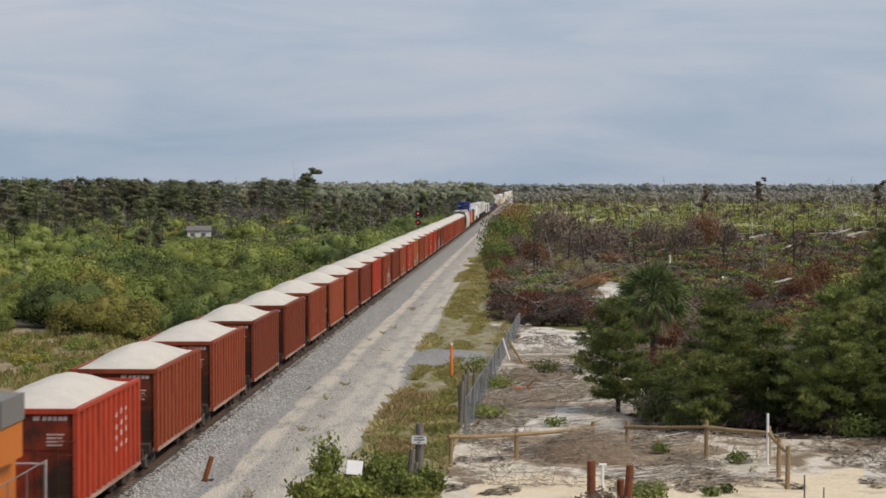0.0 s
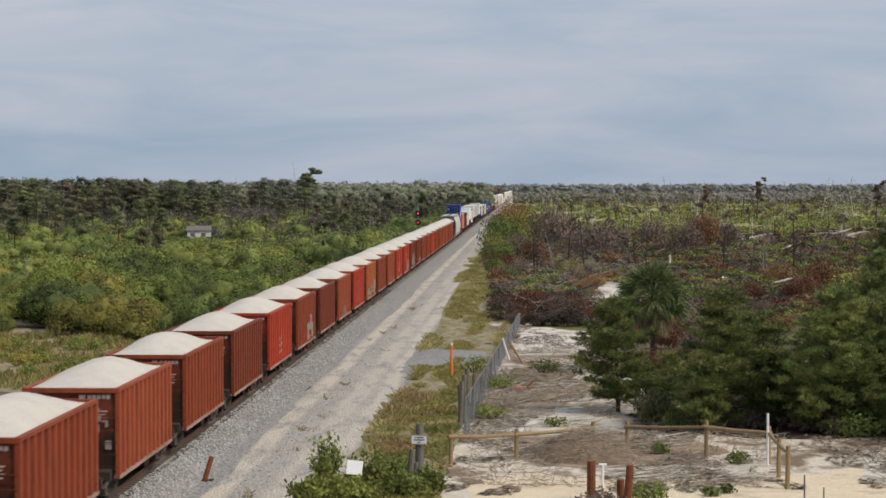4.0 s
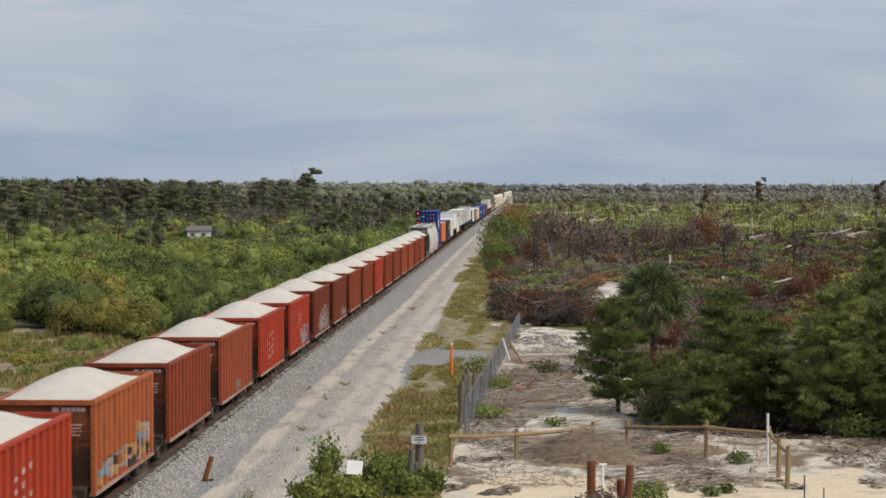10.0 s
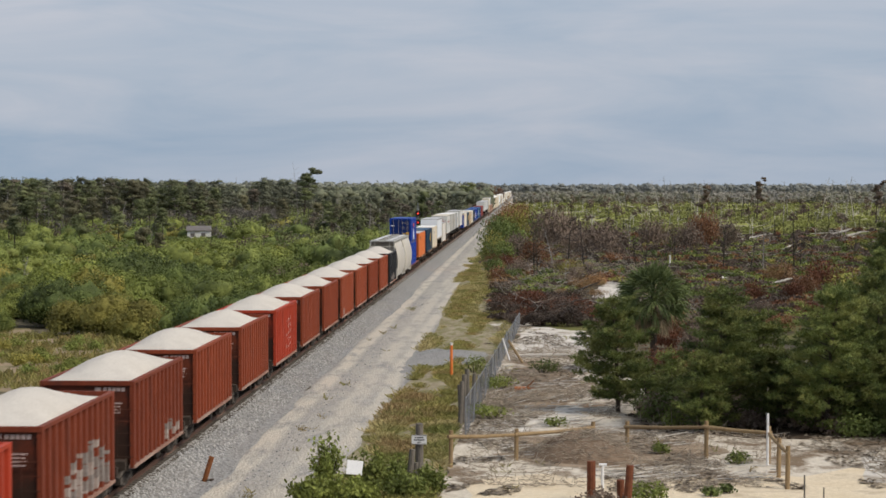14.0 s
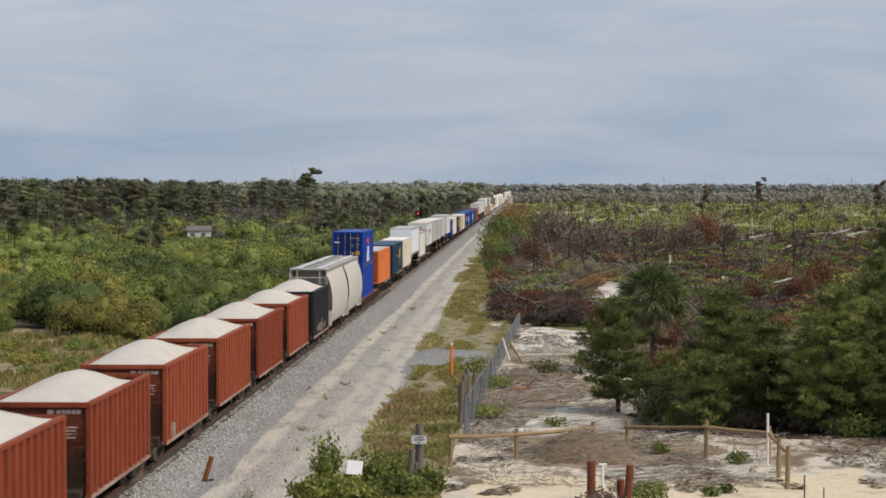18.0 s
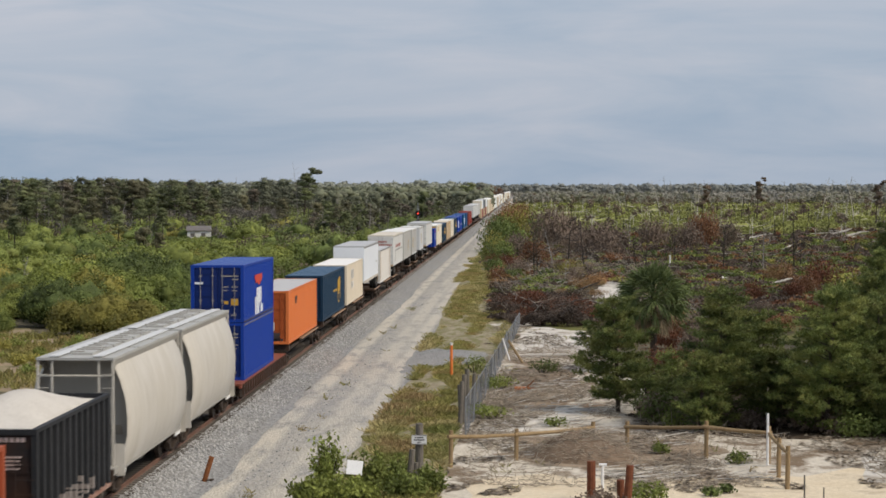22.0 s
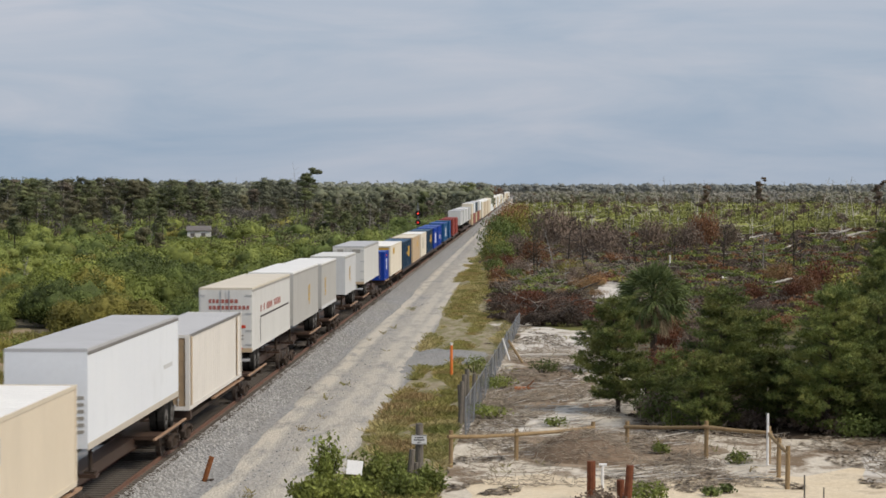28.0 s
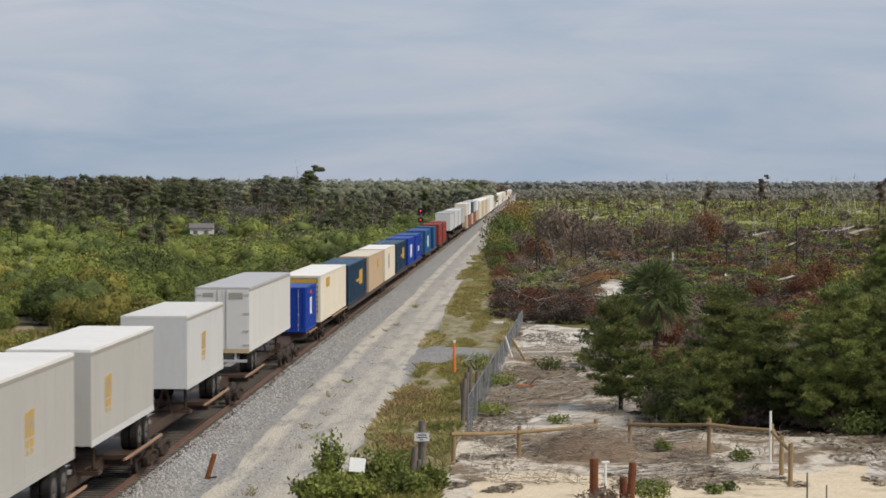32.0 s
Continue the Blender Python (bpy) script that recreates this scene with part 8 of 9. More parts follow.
def loose_stones():
    """Single stones lying on the ballast shoulder and the road."""
    rng = np.random.default_rng(41)
    n = 30000
    y = 62 + 150 * rng.random(n) ** 1.6
    x = -12.95 + 5.4 * rng.random(n) ** 1.2
    keep = (x < -11.2) | ((np.abs(x + 10.45) > 0.6) & (np.abs(x + 8.0) > 0.8) & (rng.random(n) < 0.06))
    keep &= rng.random(n) < np.clip((215 - y) / 90, 0, 1)
    x, y = x[keep], y[keep]
    n = len(x)
    r = 0.03 + 0.045 * rng.random(n) ** 2
    z = np.where(x < TRACK_X + 3.2, np.clip(0.335 - (x - TRACK_X - 1.75) * 0.228, 0, 0.335), 0.0)
    o = np.array([(1, 0, 0), (0, 1, 0), (-1, 0, 0), (0, -1, 0), (0, 0, 0.9), (0, 0, -0.6)])
    v = np.stack([x, y, z + 0.012], -1)[:, None, :] + o[None] * r[:, None, None] * (0.7 + 0.6 * rng.random((n, 6, 1)))
    f = (np.arange(n)[:, None, None] * 6 + np.array([(0, 1, 4), (1, 2, 4), (2, 3, 4), (3, 0, 4), (0, 3, 5), (3, 2, 5)])[None]).reshape(-1, 3)
    tagged(arrays_mesh("loose_stones", v.reshape(-1, 3), f, M["stones"]), "loose grey crushed stones on road and ballast", "gravel", "", "stuff")


def stone_mat():
    m, nt, bsdf = base_mat("loose_stone", 0.95)
    geo = nt.nodes.new("ShaderNodeNewGeometry")
    nt.links.new(mix_nodes(nt, geo.outputs["Random Per Island"], (0.27, 0.267, 0.262), (0.46, 0.455, 0.445)), bsdf.inputs["Base Color"])
    bsdf.inputs["Specular IOR Level"].default_value = 0.15
    return m


M["stones"] = stone_mat()
loose_stones()


# ---- small things ----
M["post_wood"] = surface("weathered_round_post", (0.24, 0.17, 0.095), (0.36, 0.26, 0.15), 2, 22, 0.9, stretch=(1, 1, 0.2))
M["old_wood"] = surface("old_grey_timber", (0.10, 0.09, 0.078), (0.24, 0.215, 0.185), 2, 22, 0.95, stretch=(1, 1, 0.2))
M["rusty"] = surface("rusted_steel", (0.10, 0.035, 0.02), (0.20, 0.075, 0.04), 4, 30, 0.85)
M["pvc"] = surface("white_plastic_pipe", (0.70, 0.70, 0.70), (0.78, 0.78, 0.78), 3, 30, 0.5, bump=0)
M["orange_post"] = surface("orange_plastic", (0.72, 0.18, 0.04), (0.85, 0.25, 0.07), 3, 30, 0.5, bump=0)
M["galv"] = surface("galvanised_wire", (0.20, 0.21, 0.225), (0.32, 0.33, 0.345), 3, 30, 0.6, 0.3, bump=0)
M["black"] = surface("signal_black", (0.015, 0.015, 0.015), (0.03, 0.03, 0.03), 3, 30, 0.6, bump=0)
M["shed_wall"] = surface("pale_shed_boards", (0.78, 0.76, 0.73), (0.86, 0.85, 0.83), 2, 12, 0.9)
M["shed_white"] = surface("white_shed_gable", (0.75, 0.74, 0.72), (0.82, 0.81, 0.8), 2, 12, 0.8)
M["shed_roof"] = surface("grey_shed_roof", (0.12, 0.11, 0.11), (0.20, 0.185, 0.18), 2, 12, 0.85)
M["red_lamp"] = glow("red_signal_lamp", (1.0, 0.06, 0.03), 1.5)
M["red_lamp_dim"] = glow("dim_red_signal_lamp", (1.0, 0.05, 0.03), 0.6)


def rail_fence():
    """Round posts with one rail of poles; each post and pole a part."""
    runs = [[(-2.7, 79.3, 1.35), (-0.3, 81.3, 1.2), (2.72, 85.9, 0.97)], [(4.05, 85.3, 1.07), (6.9, 82.2, 1.42), (9.1, 80.8, 1.38), (9.02, 76.9, 1.40), (8.97, 73.9, 1.48)]]
    for run in runs:
        fence = root("wooden_rail_fence")
        fence.location = (run[0][0], run[0][1], 0)
        o = Vector(run[0][:2] + (0,))
        tops = []
        for x, y, h in run:
            bm = bmesh.new()
            p = Vector((x, y, 0)) - o
            tube(bm, p + Vector((0, 0, -0.1)), p + Vector((0.02, 0, h)), 0.085, 0.08, 12)
            bev(bm, 0.01)
            part("post", bm, M["post_wood"], fence)
            tops.append(p + Vector((0, -0.10, h - 0.22)))
        for a, b in zip(tops, tops[1:]):
            bm = bmesh.new()
            d = (b - a).normalized() * 0.12
            mid = (a + b) / 2 + Vector((0, 0, -0.03))
            bent_tube(bm, [a - d, mid, b + d], [0.075, 0.07, 0.06], 9)
            part("pole", bm, M["post_wood"], fence)
        tagged(fence, "weathered round-pole fence on the sandy clearing", "fence", "pole fences")


rail_fence()


def chain_link():
    fence = root("chain_link_fence")
    a, b = Vector((-2.4, 88.5, 0)), Vector((-0.35, 158.0, 0))
    fence.location = a
    d = (b - a)
    n = 13
    for i in range(n):
        t = i / (n - 1)
        p = d * t
        bm = bmesh.new()
        tube(bm, p + Vector((0, 0, -0.1)), p + Vector((0.08 * math.sin(i * 2.1), 0.05, 1.68 - 0.55 * t)), 0.035, n=8)
        part("post", bm, M["galv"], fence)
    side = d.normalized()
    for i in range(n - 1):
        bm = bmesh.new()
        q0, q1 = d * (i / (n - 1)), d * ((i + 1) / (n - 1))
        seg = (q1 - q0).length
        k = int(seg / 0.2)
        for j in range(-8, k):
            for s in (0, 1):
                u0, u1 = j * seg / k, (j + 8) * seg / k
                if s:
                    u0, u1 = u1, u0
                z0, z1 = 0.06, 1.6 - 0.55 * i / (n - 1)
                pts = []
                for u, z, uo, zo in ((u0, z0, u1, z1), (u1, z1, u0, z0)):
                    if u < 0:
                        f = (0 - u) / (uo - u)
                        u, z = 0, z + (zo - z) * f
                    elif u > seg:
                        f = (seg - u) / (uo - u)
                        u, z = seg, z + (zo - z) * f
                    pts.append(q0 + side * u + Vector((0.03 * math.sin(u * 1.3 + i), 0, z)))
                if (pts[0] - pts[1]).length > 0.05:
                    tube(bm, pts[0], pts[1], 0.0034, n=3, caps=False)
        tube(bm, q0 + Vector((0, 0, 1.62 - 0.55 * i / (n - 1))), q1 + Vector((0, 0, 1.62 - 0.55 * (i + 1) / (n - 1))), 0.014, n=5, caps=False)
        part("mesh_panel", bm, M["galv"], fence)
    tagged(fence, "sagging grey chain-link fence beside the grass verge", "fence")


chain_link()


def simple_post(name, px, py, top, r, mat, label, category, lean=0.0, n=10, square=False, tip=None):
    x, y = ground_at(px - 928, py - 331)
    h = (py - top) / (F_PX / y)
    bm = bmesh.new()
    if square:
        box(bm, -r, r, -r, r, -0.1, h, Matrix.Shear("XY", 4, (lean, 0)))
        bev(bm, 0.012)
    else:
        tube(bm, (0, 0, -0.1), (lean * h, 0, h), r, r * 0.95, n)
    ob = root(name)
    part("post", bm, M[mat], ob)
    if tip:
        bm = bmesh.new()
        tip(bm, h)
        part("cap", bm, M["pvc"], ob, "white cap")
    ob.location = (x, y, 0)
    return tagged(ob, label, category)


simple_post("marker_post", 799, 668, 612, 0.075, "orange_post", "orange plastic cable marker with a white cap", "marker post", tip=lambda bm, h: tube(bm, (0, 0, h), (0, 0, h + 0.14), 0.078, n=10))
simple_post("marker_post", 1185, 474, 451, 0.10, "pvc", "white plastic marker post in burnt scrub", "marker post")
simple_post("pipe_post", 1358, 822, 731, 0.05, "pvc", "tall white plastic pipe beside the pole fence", "pipe")
simple_post("bollard", 1047, 885, 817, 0.15, "rusty", "rusted steel bollard on the sand", "bollard")
simple_post("bollard", 1099, 900, 850, 0.13, "rusty", "short rusted steel bollard", "bollard")
simple_post("bollard", 1110, 905, 824, 0.13, "rusty", "leaning rusted steel bollard", "bollard", lean=0.07)
simple_post("steel_stake", 1423, 905, 840, 0.03, "old_wood", "thin dark stake in the sand", "stake")
simple_post("steel_stake", 1457, 905, 862, 0.025, "old_wood", "thin short stake in the sand", "stake")
simple_post("old_post", 567, 862, 812, 0.10, "rusty", "rust-brown old post in a bush", "post")


def vent_pipe():
    x, y = ground_at(1067 - 928, 872 - 331)
    ob = root("vent_pipe")
    bm = bmesh.new()
    tube(bm, (0, 0, -0.1), (0, 0, 0.92), 0.05, n=10)
    part("riser", bm, M["pvc"], ob)
    bm = bmesh.new()
    tube(bm, (-0.12, 0, 0.92), (0.14, 0, 0.92), 0.052, n=10)
    part("elbow", bm, M["pvc"], ob)
    ob.location = (x, y, 0)
    tagged(ob, "white plastic vent pipe with a short arm", "pipe")


vent_pipe()


def stub():
    x, y = ground_at(357 - 928, 856 - 331, 0.1)
    ob = root("rail_stub")
    bm = bmesh.new()
    m = pose(0, 0, 0, 0, 17, 0)
    box(bm, -0.085, 0.085, -0.03, 0.03, -0.15, 0.95, m)
    box(bm, -0.025, 0.025, -0.07, 0.07, -0.15, 0.9, m)
    tube(bm, m @ Vector((0, -0.05, 0.84)), m @ Vector((0, 0.05, 0.84)), 0.035, n=8)
    bev(bm, 0.01)
    part("stub", bm, surface("orange_rust", (0.20, 0.075, 0.03), (0.32, 0.13, 0.055), 5, 30, 0.85), ob)
    for a in (-0.5, 0.15, 0.6):
        bm = bmesh.new()
        tube(bm, (-0.3 * math.cos(a), -0.3 * math.sin(a), 0.05), (0.36 * math.cos(a), 0.36 * math.sin(a), 0.10), 0.018, n=5)
        part("wire", bm, M["underframe"], ob, "dark rusted wire")
    ob.location = (x, y, 0.05)
    tagged(ob, "leaning rust-orange steel stub standing in ballast", "post")


stub()


def sign_post():
    x, y = ground_at(742 - 928, 868 - 331)
    s = F_PX / y
    ob = root("sign_post")
    h = (868 - 751) / s
    bm = bmesh.new()
    tube(bm, (0, 0, -0.1), (0, 0, h), 0.15, 0.13, 12)
    bev(bm, 0.012)
    part("post", bm, M["old_wood"], ob)
    zc = (868 - 779) / s
    bm = bmesh.new()
    box(bm, -0.255, 0.255, -0.19, -0.165, zc - 0.165, zc + 0.165)
    plate = part("sign_plate", bm, M["pvc"], ob, "white warning plate with dark lettering bars")
    bm = bmesh.new()
    for z, w in ((0.07, 0.14), (-0.01, 0.17), (-0.09, 0.06)):
        k = -w
        while k < w - 0.02:
            box(bm, k, k + 0.045, -0.196, -0.1905, zc + z - 0.022, zc + z + 0.022)
            k += 0.06
    for z in (-0.15, 0.15):
        box(bm, -0.25, 0.25, -0.196, -0.1905, zc + z - 0.008, zc + z + 0.008)
    part("lettering", bm, M["black"], plate)
    ob.location = (x, y, 0)
    tagged(ob, "old wooden post with a small white warning sign", "sign")
    x, y = ground_at(727 - 928, 880 - 331)
    bm = bmesh.new()
    tube(bm, (-0.12, 0, -0.1), (0.05, 0, 1.55), 0.13, 0.1, 9)
    tube(bm, (0.1, 0.1, -0.1), (0.16, 0.08, 1.1), 0.1, 0.08, 8)
    st = root("old_post")
    part("post", bm, M["old_wood"], st)
    st.location = (x, y, 0)
    tagged(st, "split grey leaning timber post beside the sign", "post")


sign_post()


def tilted_panel():
    x, y = ground_at(625 - 928, 897 - 331)
    ob = root("white_panel")
    bm = bmesh.new()
    box(bm, -0.26, 0.26, -0.012, 0.012, 0.0, 0.50, pose(0, 0, 0.98, -32, 5, 0))
    bev(bm, 0.006)
    part("board", bm, M["pvc"], ob)
    bm = bmesh.new()
    tube(bm, (0, 0.42, -0.1), (0.03, 0.34, 1.2), 0.03, n=7)
    part("stake", bm, M["rusty"], ob)
    ob.location = (x, y, 0)
    tagged(ob, "blank white board tilted on a stake among leaves", "board")


tilted_panel()


def old_pilings():
    for px, py, top, r, lean in ((814, 758, 676, 0.10, 0.05), (820, 748, 664, 0.11, 0.02), (829, 738, 654, 0.10, -0.03), (836, 728, 662, 0.09, 0.06), (816, 738, 682, 0.1, -0.05)):
        simple_post("old_piling", px, py, top, r, "old_wood", "weathered grey timber piling in the grass", "post", lean)


old_pilings()


def broken_gate():
    x, y = ground_at(897 - 928, 640 - 331)
    bm = bmesh.new()
    tube(bm, (0.2, 0, -0.05), (-0.25, 0, 1.35), 0.055, n=8)
    g = root("fallen_pipe")
    part("pipe", bm, M["pvc"], g)
    g.location = (x, y, 0)
    tagged(g, "bent white pipe leaning on the fence", "pipe")
    bm = bmesh.new()
    tube(bm, (0.75, 0, 0.02), (-0.1, 0.1, 1.35), 0.07, n=8)
    g = root("leaning_pole")
    part("pole", bm, M["post_wood"], g)
    g.location = (x + 0.2, y - 1.5, 0)
    tagged(g, "round wooden pole leaning against the fence", "pole")


broken_gate()


def block_signal():
    ob = root("railway_signal")
    bm = bmesh.new()
    tube(bm, (0, 0, 0), (0, 0, 7.6), 0.10, 0.08, 10)
    part("mast", bm, M["galv"], ob)
    for z, mat in ((5.75, "red_lamp"), (4.2, "red_lamp_dim")):
        bm = bmesh.new()
        tube(bm, (0.0, -0.16, z), (0.0, -0.20, z), 0.5, n=20)
        box(bm, -0.22, 0.22, -0.14, 0.2, z - 0.3, z + 0.3)
        head = part("signal_head", bm, M["black"], ob, "round black signal head")
        bm = bmesh.new()
        tube(bm, (0.0, -0.205, z), (0.0, -0.24, z), 0.15, n=14)
        part("lens", bm, M[mat], head, "glowing red lens")
    bm = bmesh.new()
    for k in range(16):
        tube(bm, (-0.2, 0.16, 0.6 + k * 0.42), (0.2, 0.16, 0.6 + k * 0.42), 0.015, n=5)
    tube(bm, (-0.2, 0.16, 0.3), (-0.2, 0.16, 7.2), 0.02, n=5)
    tube(bm, (0.2, 0.16, 0.3), (0.2, 0.16, 7.2), 0.02, n=5)
    part("ladder", bm, M["galv"], ob)
    bm = bmesh.new()
    box(bm, -0.6, 0.6, -0.1, 0.9, 0.0, 1.7)
    bev(bm, 0.03)
    part("relay_case", bm, M["galv"], ob)
    ob.location = (-18.2, 370, 0)
    tagged(ob, "trackside signal mast showing red lights", "signal")


block_signal()


def shed():
    ob = root("small_shed")
    W, D, Hh = 4.4, 3.2, 2.0
    bm = bmesh.new()
    box(bm, -W / 2, W / 2, -D / 2, D / 2, 0, Hh)
    part("walls", bm, M["shed_wall"], ob)
    for i in range(9):
        bm = bmesh.new()
        x = -W / 2 + 0.12 + i * (W - 0.24) / 8
        box(bm, x - 0.09, x + 0.09, -D / 2 - 0.04, -D / 2, 0.05, Hh)
        part("board", bm, M["shed_white"], ob)
    bm = bmesh.new()
    box(bm, W / 2, W / 2 + 0.05, -D / 2, D / 2, 0, Hh + 0.5)
    part("gable", bm, M["shed_white"], ob, "bright white gable wall")
    for i in range(2):
        bm = bmesh.new()
        x = -1.2 + i * 2.0
        box(bm, x - 0.4, x + 0.4, -D / 2 - 0.06, -D / 2 - 0.041, 0.9, 1.6)
        part("window", bm, M["shed_roof"], ob, "dark window opening")
    bm = bmesh.new()
    v = [bm.verts.new(p) for p in ((-W / 2 - 0.2, -D / 2 - 0.3, Hh), (W / 2 + 0.1, -D / 2 - 0.3, Hh), (W / 2 + 0.1, 0, Hh + 0.85), (-W / 2 - 0.2, 0, Hh + 0.85), (-W / 2 - 0.2, D / 2 + 0.3, Hh), (W / 2 + 0.1, D / 2 + 0.3, Hh))]
    for f in ((0, 1, 2, 3), (3, 2, 5, 4)):
        bm.faces.new([v[i] for i in f])
    r = bmesh.ops.extrude_face_region(bm, geom=bm.faces[:])
    bmesh.ops.translate(bm, vec=(0, 0, 0.1), verts=[g for g in r["geom"] if isinstance(g, bmesh.types.BMVert)])
    part("roof", bm, M["shed_roof"], ob)
    x, y = ground_at(350 - 928, 428 - 331)
    ob.location = (x, y, 0.0)
    ob.rotation_euler = (0, 0, 0.12)
    tagged(ob, "small pale shed with a grey roof amid scrub", "shed")


shed()


def distant_building():
    """A long pale building whose roof shows over the woods."""
    ob = root("distant_building")
    for x0, x1, top in ((-9.5, 2.0, 13.6), (4.0, 8.5, 13.9)):
        bm = bmesh.new()
        box(bm, x0, x1, -5, 5, 0, top)
        wall = part("wall", bm, M["shed_white"], ob)
        for k in range(int((x1 - x0) / 2.2)):
            bm = bmesh.new()
            box(bm, x0 + 0.7 + k * 2.2, x0 + 1.8 + k * 2.2, -5.06, -5.002, top - 2.0, top - 0.7)
            part("window", bm, M["shed_roof"], wall, "dark window")
        bm = bmesh.new()
        box(bm, x0 - 0.4, x1 + 0.4, -5.4, 5.4, top, top + 0.5)
        bev(bm, 0.1)
        part("roof", bm, M["shed_wall"], ob, "pale flat roof")
    ob.location = (-292, 1500, 0)
    tagged(ob, "pale flat-roofed building far off beyond the woods", "building")


distant_building()


def shoot_bush(seed, r, h, shoots, size, mat):
    """An airy bush: upright shoots from one foot, leaves set along each."""
    rng = np.random.default_rng(seed)
    ob = root("bush")
    leaves, twigs = [], bmesh.new()
    for i in range(shoots):
        a, d = rng.random() * 6.283, r * math.sqrt(rng.random())
        top = h * (0.55 + 0.5 * rng.random()) * (1.05 - 0.35 * d / r)
        foot = Vector((0.25 * d * math.cos(a), 0.25 * d * math.sin(a), -0.05))
        tip = Vector((d * math.cos(a), d * math.sin(a), top))
        knee = foot.lerp(tip, 0.5) + Vector((0, 0, 0.12 * top))
        bent_tube(twigs, [foot, knee, tip], [0.014, 0.010, 0.004], 4)
        k = int(26 + 20 * rng.random())
        u = (0.25 + 0.8 * rng.random(k))[:, None]
        f0, f1, f2 = np.array(foot), np.array(knee), np.array(tip)
        p = (1 - u) ** 2 * f0 + 2 * u * (1 - u) * f1 + u * u * f2 + rng.normal(size=(k, 3)) * 0.075
        out = rng.normal(size=(k, 3)) + np.array([0, 0, 0.5])
        out /= np.linalg.norm(out, axis=1)[:, None]
        wide = np.cross(out, rng.normal(size=(k, 3)))
        wide /= np.linalg.norm(wide, axis=1)[:, None]
        ln = (size * (0.7 + 0.7 * rng.random(k)))[:, None]
        v = np.stack([p, p + out * ln * 0.5 + wide * ln * 0.27, p + out * ln, p + out * ln * 0.5 - wide * ln * 0.27], 1)
        leaves.append((v.reshape(-1, 3), np.arange(k * 4).reshape(-1, 4)))
    part("stem", twigs, M["bark"], ob)
    v, f = merge(leaves)
    v[:, 2] = np.maximum(v[:, 2], 0.01)
    arrays_mesh("foliage", v, f, M[mat], ob)
    return ob


def near_bushes():
    """The leafy bushes at the foot of the sign and the small weeds on the sand."""
    for i, (px, py, r, h, n, m) in enumerate(((578, 868, 0.6, 1.85, 520, "leaf_mid"), (600, 905, 1.2, 1.1, 700, "leaf_bright"), (650, 885, 0.8, 1.7, 600, "leaf_bright"), (690, 880, 0.8, 1.4, 520, "leaf_mid"), (715, 895, 0.8, 1.2, 520, "leaf_mid"), (762, 880, 0.65, 1.0, 420, "leaf_mid"), (548, 900, 0.8, 1.0, 420, "leaf_bright"), (630, 902, 0.9, 0.9, 480, "leaf_bright"),
                                              (1165, 803, 0.42, 0.5, 260, "leaf_mid"), (1306, 820, 0.5, 0.55, 300, "leaf_mid"), (1258, 878, 0.42, 0.35, 220, "leaf_dark"), (1285, 872, 0.3, 0.35, 160, "leaf_dark"), (1152, 893, 0.7, 0.8, 500, "leaf_mid"), (1060, 905, 0.9, 0.8, 500, "leaf_dead"),
                                              (960, 660, 1.0, 0.8, 500, "leaf_dark"), (885, 690, 1.2, 0.7, 600, "leaf_mid"), (870, 742, 1.2, 0.6, 600, "leaf_mid"), (840, 660, 1.0, 1.0, 500, "leaf_mid"), (1195, 757, 0.8, 0.8, 400, "leaf_bright"), (985, 755, 0.5, 0.5, 250, "leaf_mid"))):
        ob = shoot_bush(700 + i, r, h, int(r * 52), 0.15, m) if i < 8 else shrub_thing(700 + i, r, h, int(n * 1.4), 0.08, m)
        x, y = ground_at(px - 928, py - 331)
        ob.location = (x, y, 0)
        tagged(ob, {"leaf_mid": "green leafy", "leaf_bright": "yellow-green leafy", "leaf_dark": "dark green", "leaf_dead": "dry brown", "leaf_olive": "olive"}[m] + " low bush by the clearing", "bush", "low bushes")


near_bushes()


def brush_pile():
    """A low mound of raked twigs on the sand."""
    rng = np.random.default_rng(55)
    x, y = ground_at(1035 - 928, 806 - 331)
    ob = root("brush_pile")
    v, f = [], []
    n = 21
    for j in range(n):
        for i in range(n):
            a, b = -1 + 2 * i / (n - 1), -1 + 2 * j / (n - 1)
            d = a * a + b * b
            v.append((a * 2.2, b * 2.9, max(0, 1 - d) ** 1.3 * (0.92 + 0.3 * noise.noise((a * 3, b * 3, 1))) - 0.02))
    for j in range(n - 1):
        for i in range(n - 1):
            k = j * n + i
            f.append((k, k + 1, k + n + 1, k + n))
    me = bpy.data.meshes.new("mound")
    me.from_pydata(v, [], f)
    finish("mound", me, surface("mulch", (0.13, 0.092, 0.065), (0.24, 0.18, 0.13), 3, 14, 0.95, bump=0.8, dist=0.05), ob)
    p0, p1 = [], []
    for k in range(1500):
        a, d = rng.random() * 6.283, math.sqrt(rng.random()) * 0.95
        z = max(0, 1 - d * d) ** 1.3 * 0.9 + 0.03
        q = rng.random() * 6.283
        ln = 0.3 + 0.5 * rng.random()
        p0.append((math.cos(a) * d * 1.9, math.sin(a) * d * 2.6, z)), p1.append((math.cos(a) * d * 1.9 + math.cos(q) * ln, math.sin(a) * d * 2.6 + math.sin(q) * ln, z + 0.1 * rng.normal()))
    v, f = stick_arrays(p0, p1, 0.012, 0.006)
    arrays_mesh("twig_tangle", v, f, M["litter"], ob)
    ob.location = (x, y, 0)
    tagged(ob, "low mound of dead twigs and mulch on sand", "brush pile")


brush_pile()


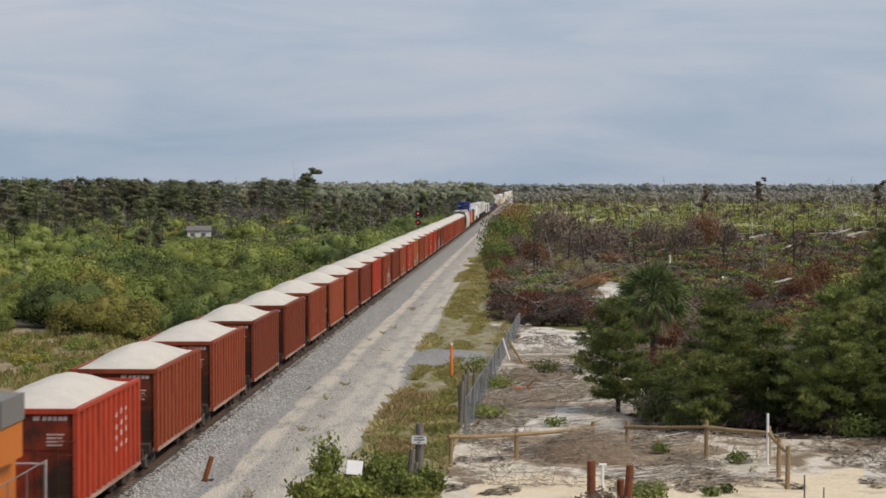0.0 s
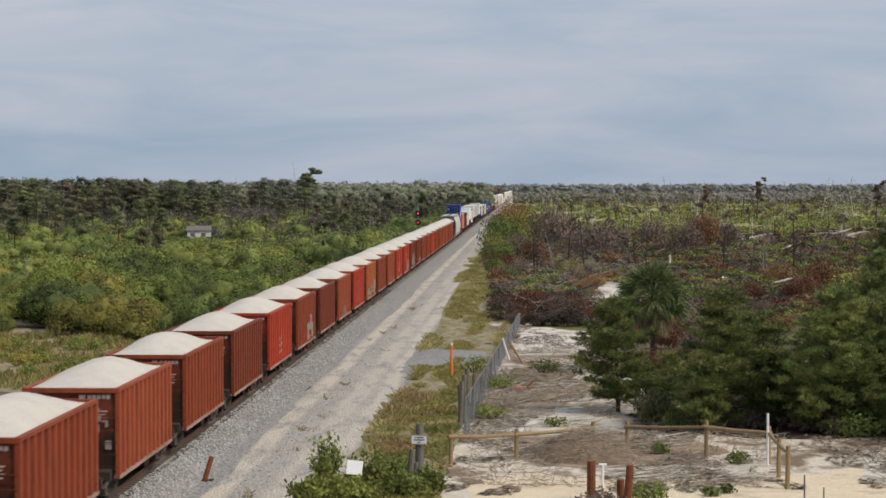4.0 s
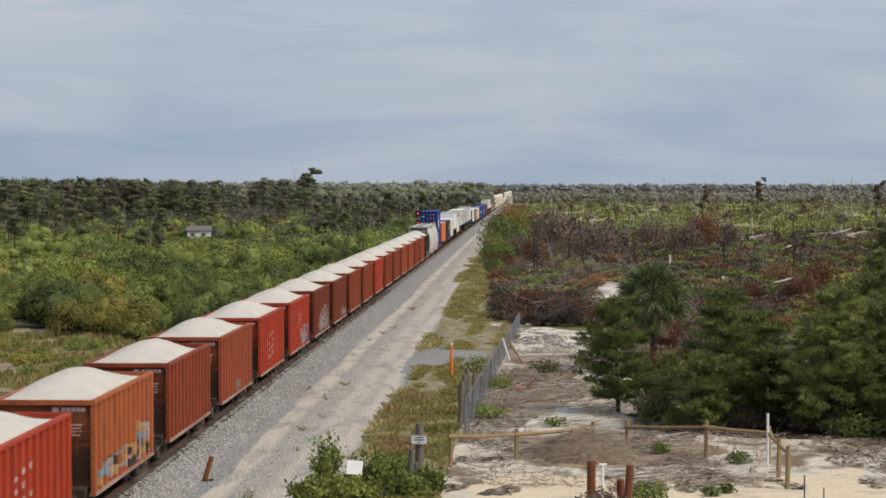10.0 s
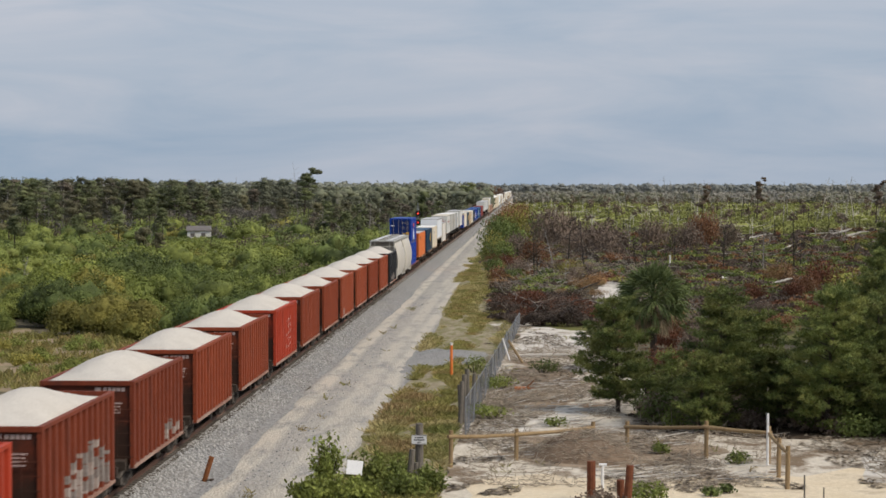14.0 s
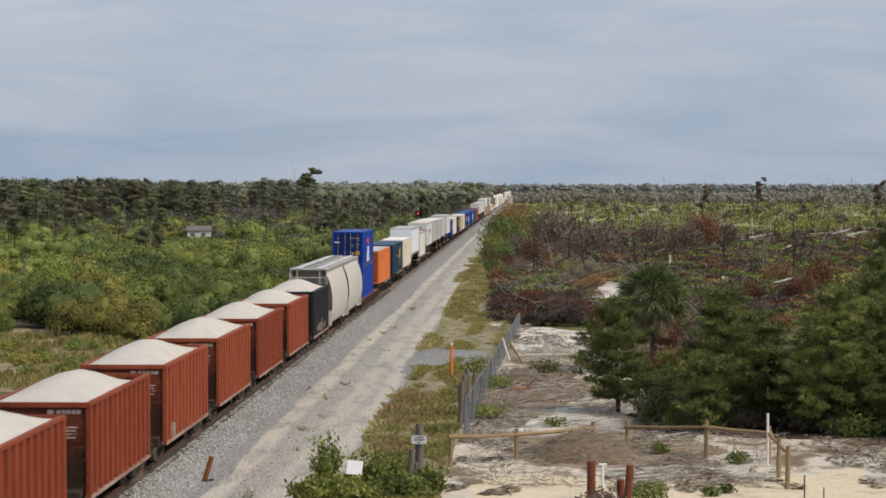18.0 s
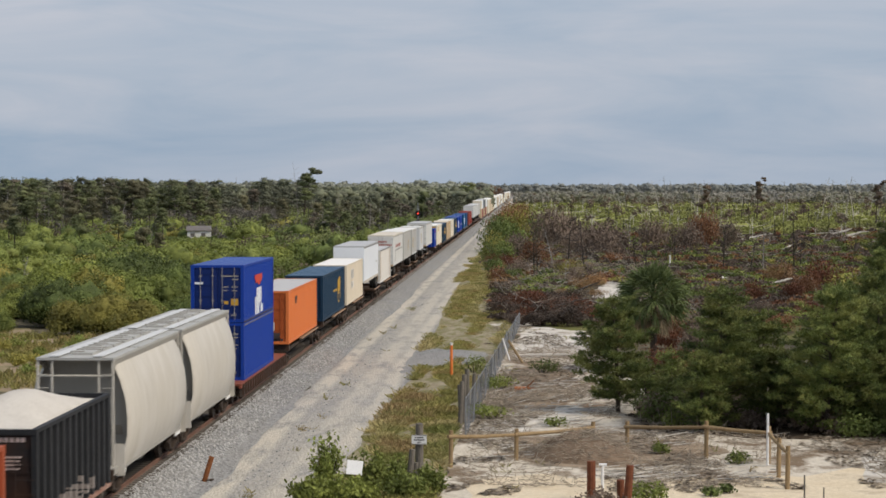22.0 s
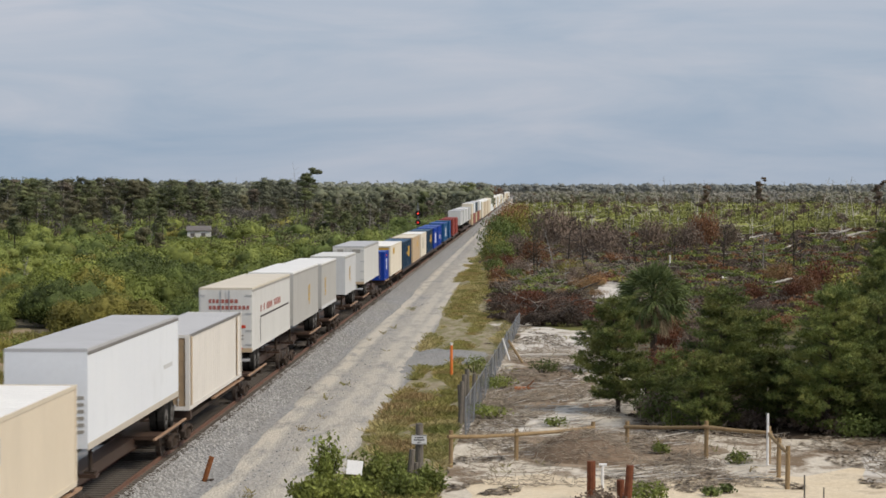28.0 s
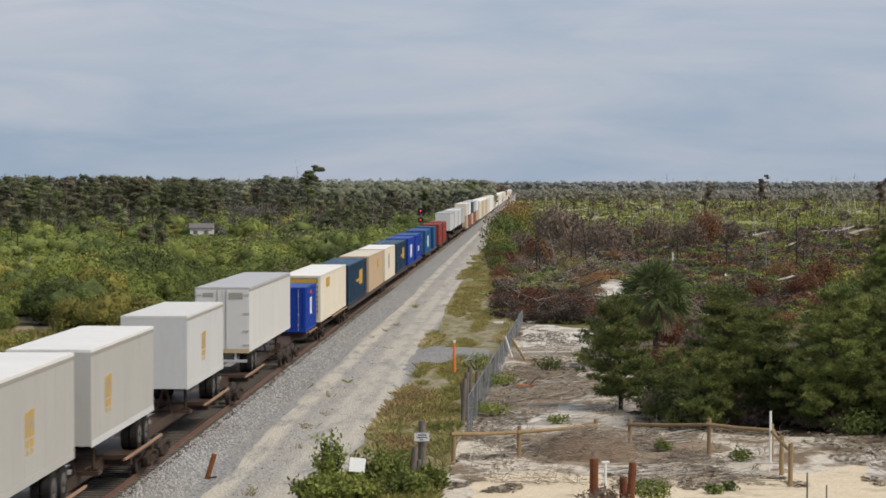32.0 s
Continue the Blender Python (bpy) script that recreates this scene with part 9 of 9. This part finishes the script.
def ragged_pine(seed, h, r, mat="far_leaf"):
    """A tall pine bent by the wind: a bare trunk under a few uneven flat clumps."""
    rng = np.random.default_rng(seed)
    ob = root("pine_tree")
    bm = bmesh.new()
    bent_tube(bm, [(0, 0, -0.1), (0.3, 0, h * 0.5), (0.9, 0, h * 0.95)], [0.2, 0.15, 0.05], 6)
    part("trunk", bm, M["bark"], ob)
    c, rad = [], []
    for k in range(11):
        t = 0.5 + 0.5 * k / 10
        a = rng.random() * 6.283
        d = r * (0.9 - 0.6 * t) * rng.random() * 1.8
        lr = r * (0.22 + 0.25 * rng.random())
        c.append((d * math.cos(a) + 0.9 * t + (0.5 * r if k > 8 else 0), d * math.sin(a), h * t))
        rad.append((lr * 1.4, lr, lr * 0.5))
    v, f = leaf_cloud(rng, c, rad, 2400, 0.36, shell=0.65)
    arrays_mesh("crown", v, f, M[mat], ob)
    return ob


def pale_snags():
    """Pale leaning trunks and bleached debris in the thicket."""
    for i, (px, py, top, lean, r) in enumerate(((203, 430, 357, 0.22, 0.15), (262, 470, 438, 0.1, 0.07), (592, 384, 340, 0.2, 0.12), (540, 372, 330, -0.1, 0.1))):
        x, y = ground_at(px - 928, py - 331)
        h = (py - top) * y / F_PX
        bm = bmesh.new()
        bent_tube(bm, [(0, 0, -0.1), (lean * h * 0.4, 0, h * 0.5), (lean * h, 0, h)], [r, r * 0.8, r * 0.4], 6)
        tube(bm, (lean * h * 0.6, 0, h * 0.62), (lean * h * 0.6 + 0.8, 0, h * 0.8), r * 0.5, r * 0.2, 5)
        ob = root("dead_tree")
        part("trunk", bm, M["dead_wood"], ob)
        ob.location = (x, y, 0)
        tagged(ob, "pale leaning dead trunk above the scrub", "dead tree", "pale snags")
    rng = random.Random(71)
    for k in range(26):
        px, py = rng.uniform(325, 395), rng.uniform(446, 472)
        x, y = ground_at(px - 928, py - 331)
        fallen_log(x, y, rng.uniform(-50, 50), rng.uniform(1.2, 3.2), 0.09, "bleached", 600 + k, 0.25)


pale_snags()


def landmark_trees():
    for i, (px, h, y, r) in enumerate(((537, 14.9, 560, 2.7), (527, 17.2, 600, 1.6), (415, 13.2, 640, 1.3), (470, 12.6, 650, 1.3), (738, 9.0, 420, 1.6), (820, 11.5, 900, 4.0))):
        if i in (1, 2, 3):
            ob = dead_tree(900 + i, h, "dead_wood", 14, 0.16)
            tagged(ob, "tall bare snag above the wood", "dead tree", "tall trees")
        else:
            ob = ragged_pine(900 + i, h, r)
            tagged(ob, "tall pine standing above the wood", "tree", "tall trees")
        ob.location = ((px - 928) / F_PX * y, y, 0)
    for i, (px, top, y) in enumerate(((1168, 319, 720), (1177, 312, 760), (1189, 320, 700), (1232, 322, 740), (1262, 318, 690), (1385, 320, 720), (1452, 314, 700), (1468, 317, 740), (1493, 311, 680), (1506, 318, 760), (1098, 322, 700), (1548, 317, 720))):
        ob = dead_tree(930 + i, 10.3 + (331 - top) * y / F_PX, "bleached" if i % 3 == 0 else "dead_wood", 16, 0.09)
        ob.scale = (2.4, 2.4, 1)
        ob.location = ((px - 928) / F_PX * y, y, 0)
        tagged(ob, "tall bare grey snag above the burnt meadow", "dead tree", "tall trees")
    for i, (px, top, y) in enumerate(((1337, 316, 640), (1545, 322, 560), (1240, 331, 560))):
        ob = ragged_pine(960 + i, 10.3 + (331 - top) * y / F_PX, 1.5, "leaf_dead")
        ob.location = ((px - 928) / F_PX * y, y, 0)
        tagged(ob, "tall scorched pine with a brown crown", "tree", "tall trees")
    for px, h, y, r, m in ((870, 13.5, 1250, 5, "leaf_rust"), (885, 12.5, 1280, 4, "leaf_dead"), (855, 12.0, 1240, 4, "leaf_dead")):
        ob = shrub_thing(int(px), r, h, 500, 0.9, m)
        ob.name = "distant_tree"
        ob.location = ((px - 928) / F_PX * y, y, 0)
        tagged(ob, "brown-leaved tree far off beside the track", "tree", "tall trees")


landmark_trees()


def motions():
    """The train rolls towards the eye and past it at an even speed."""
    for ob, x, y, z in RIDERS:
        walk(ob, [(t, pose(x, y - SPEED * t, z)) for t in (0.0, 16.0, 32.0)])


motions()
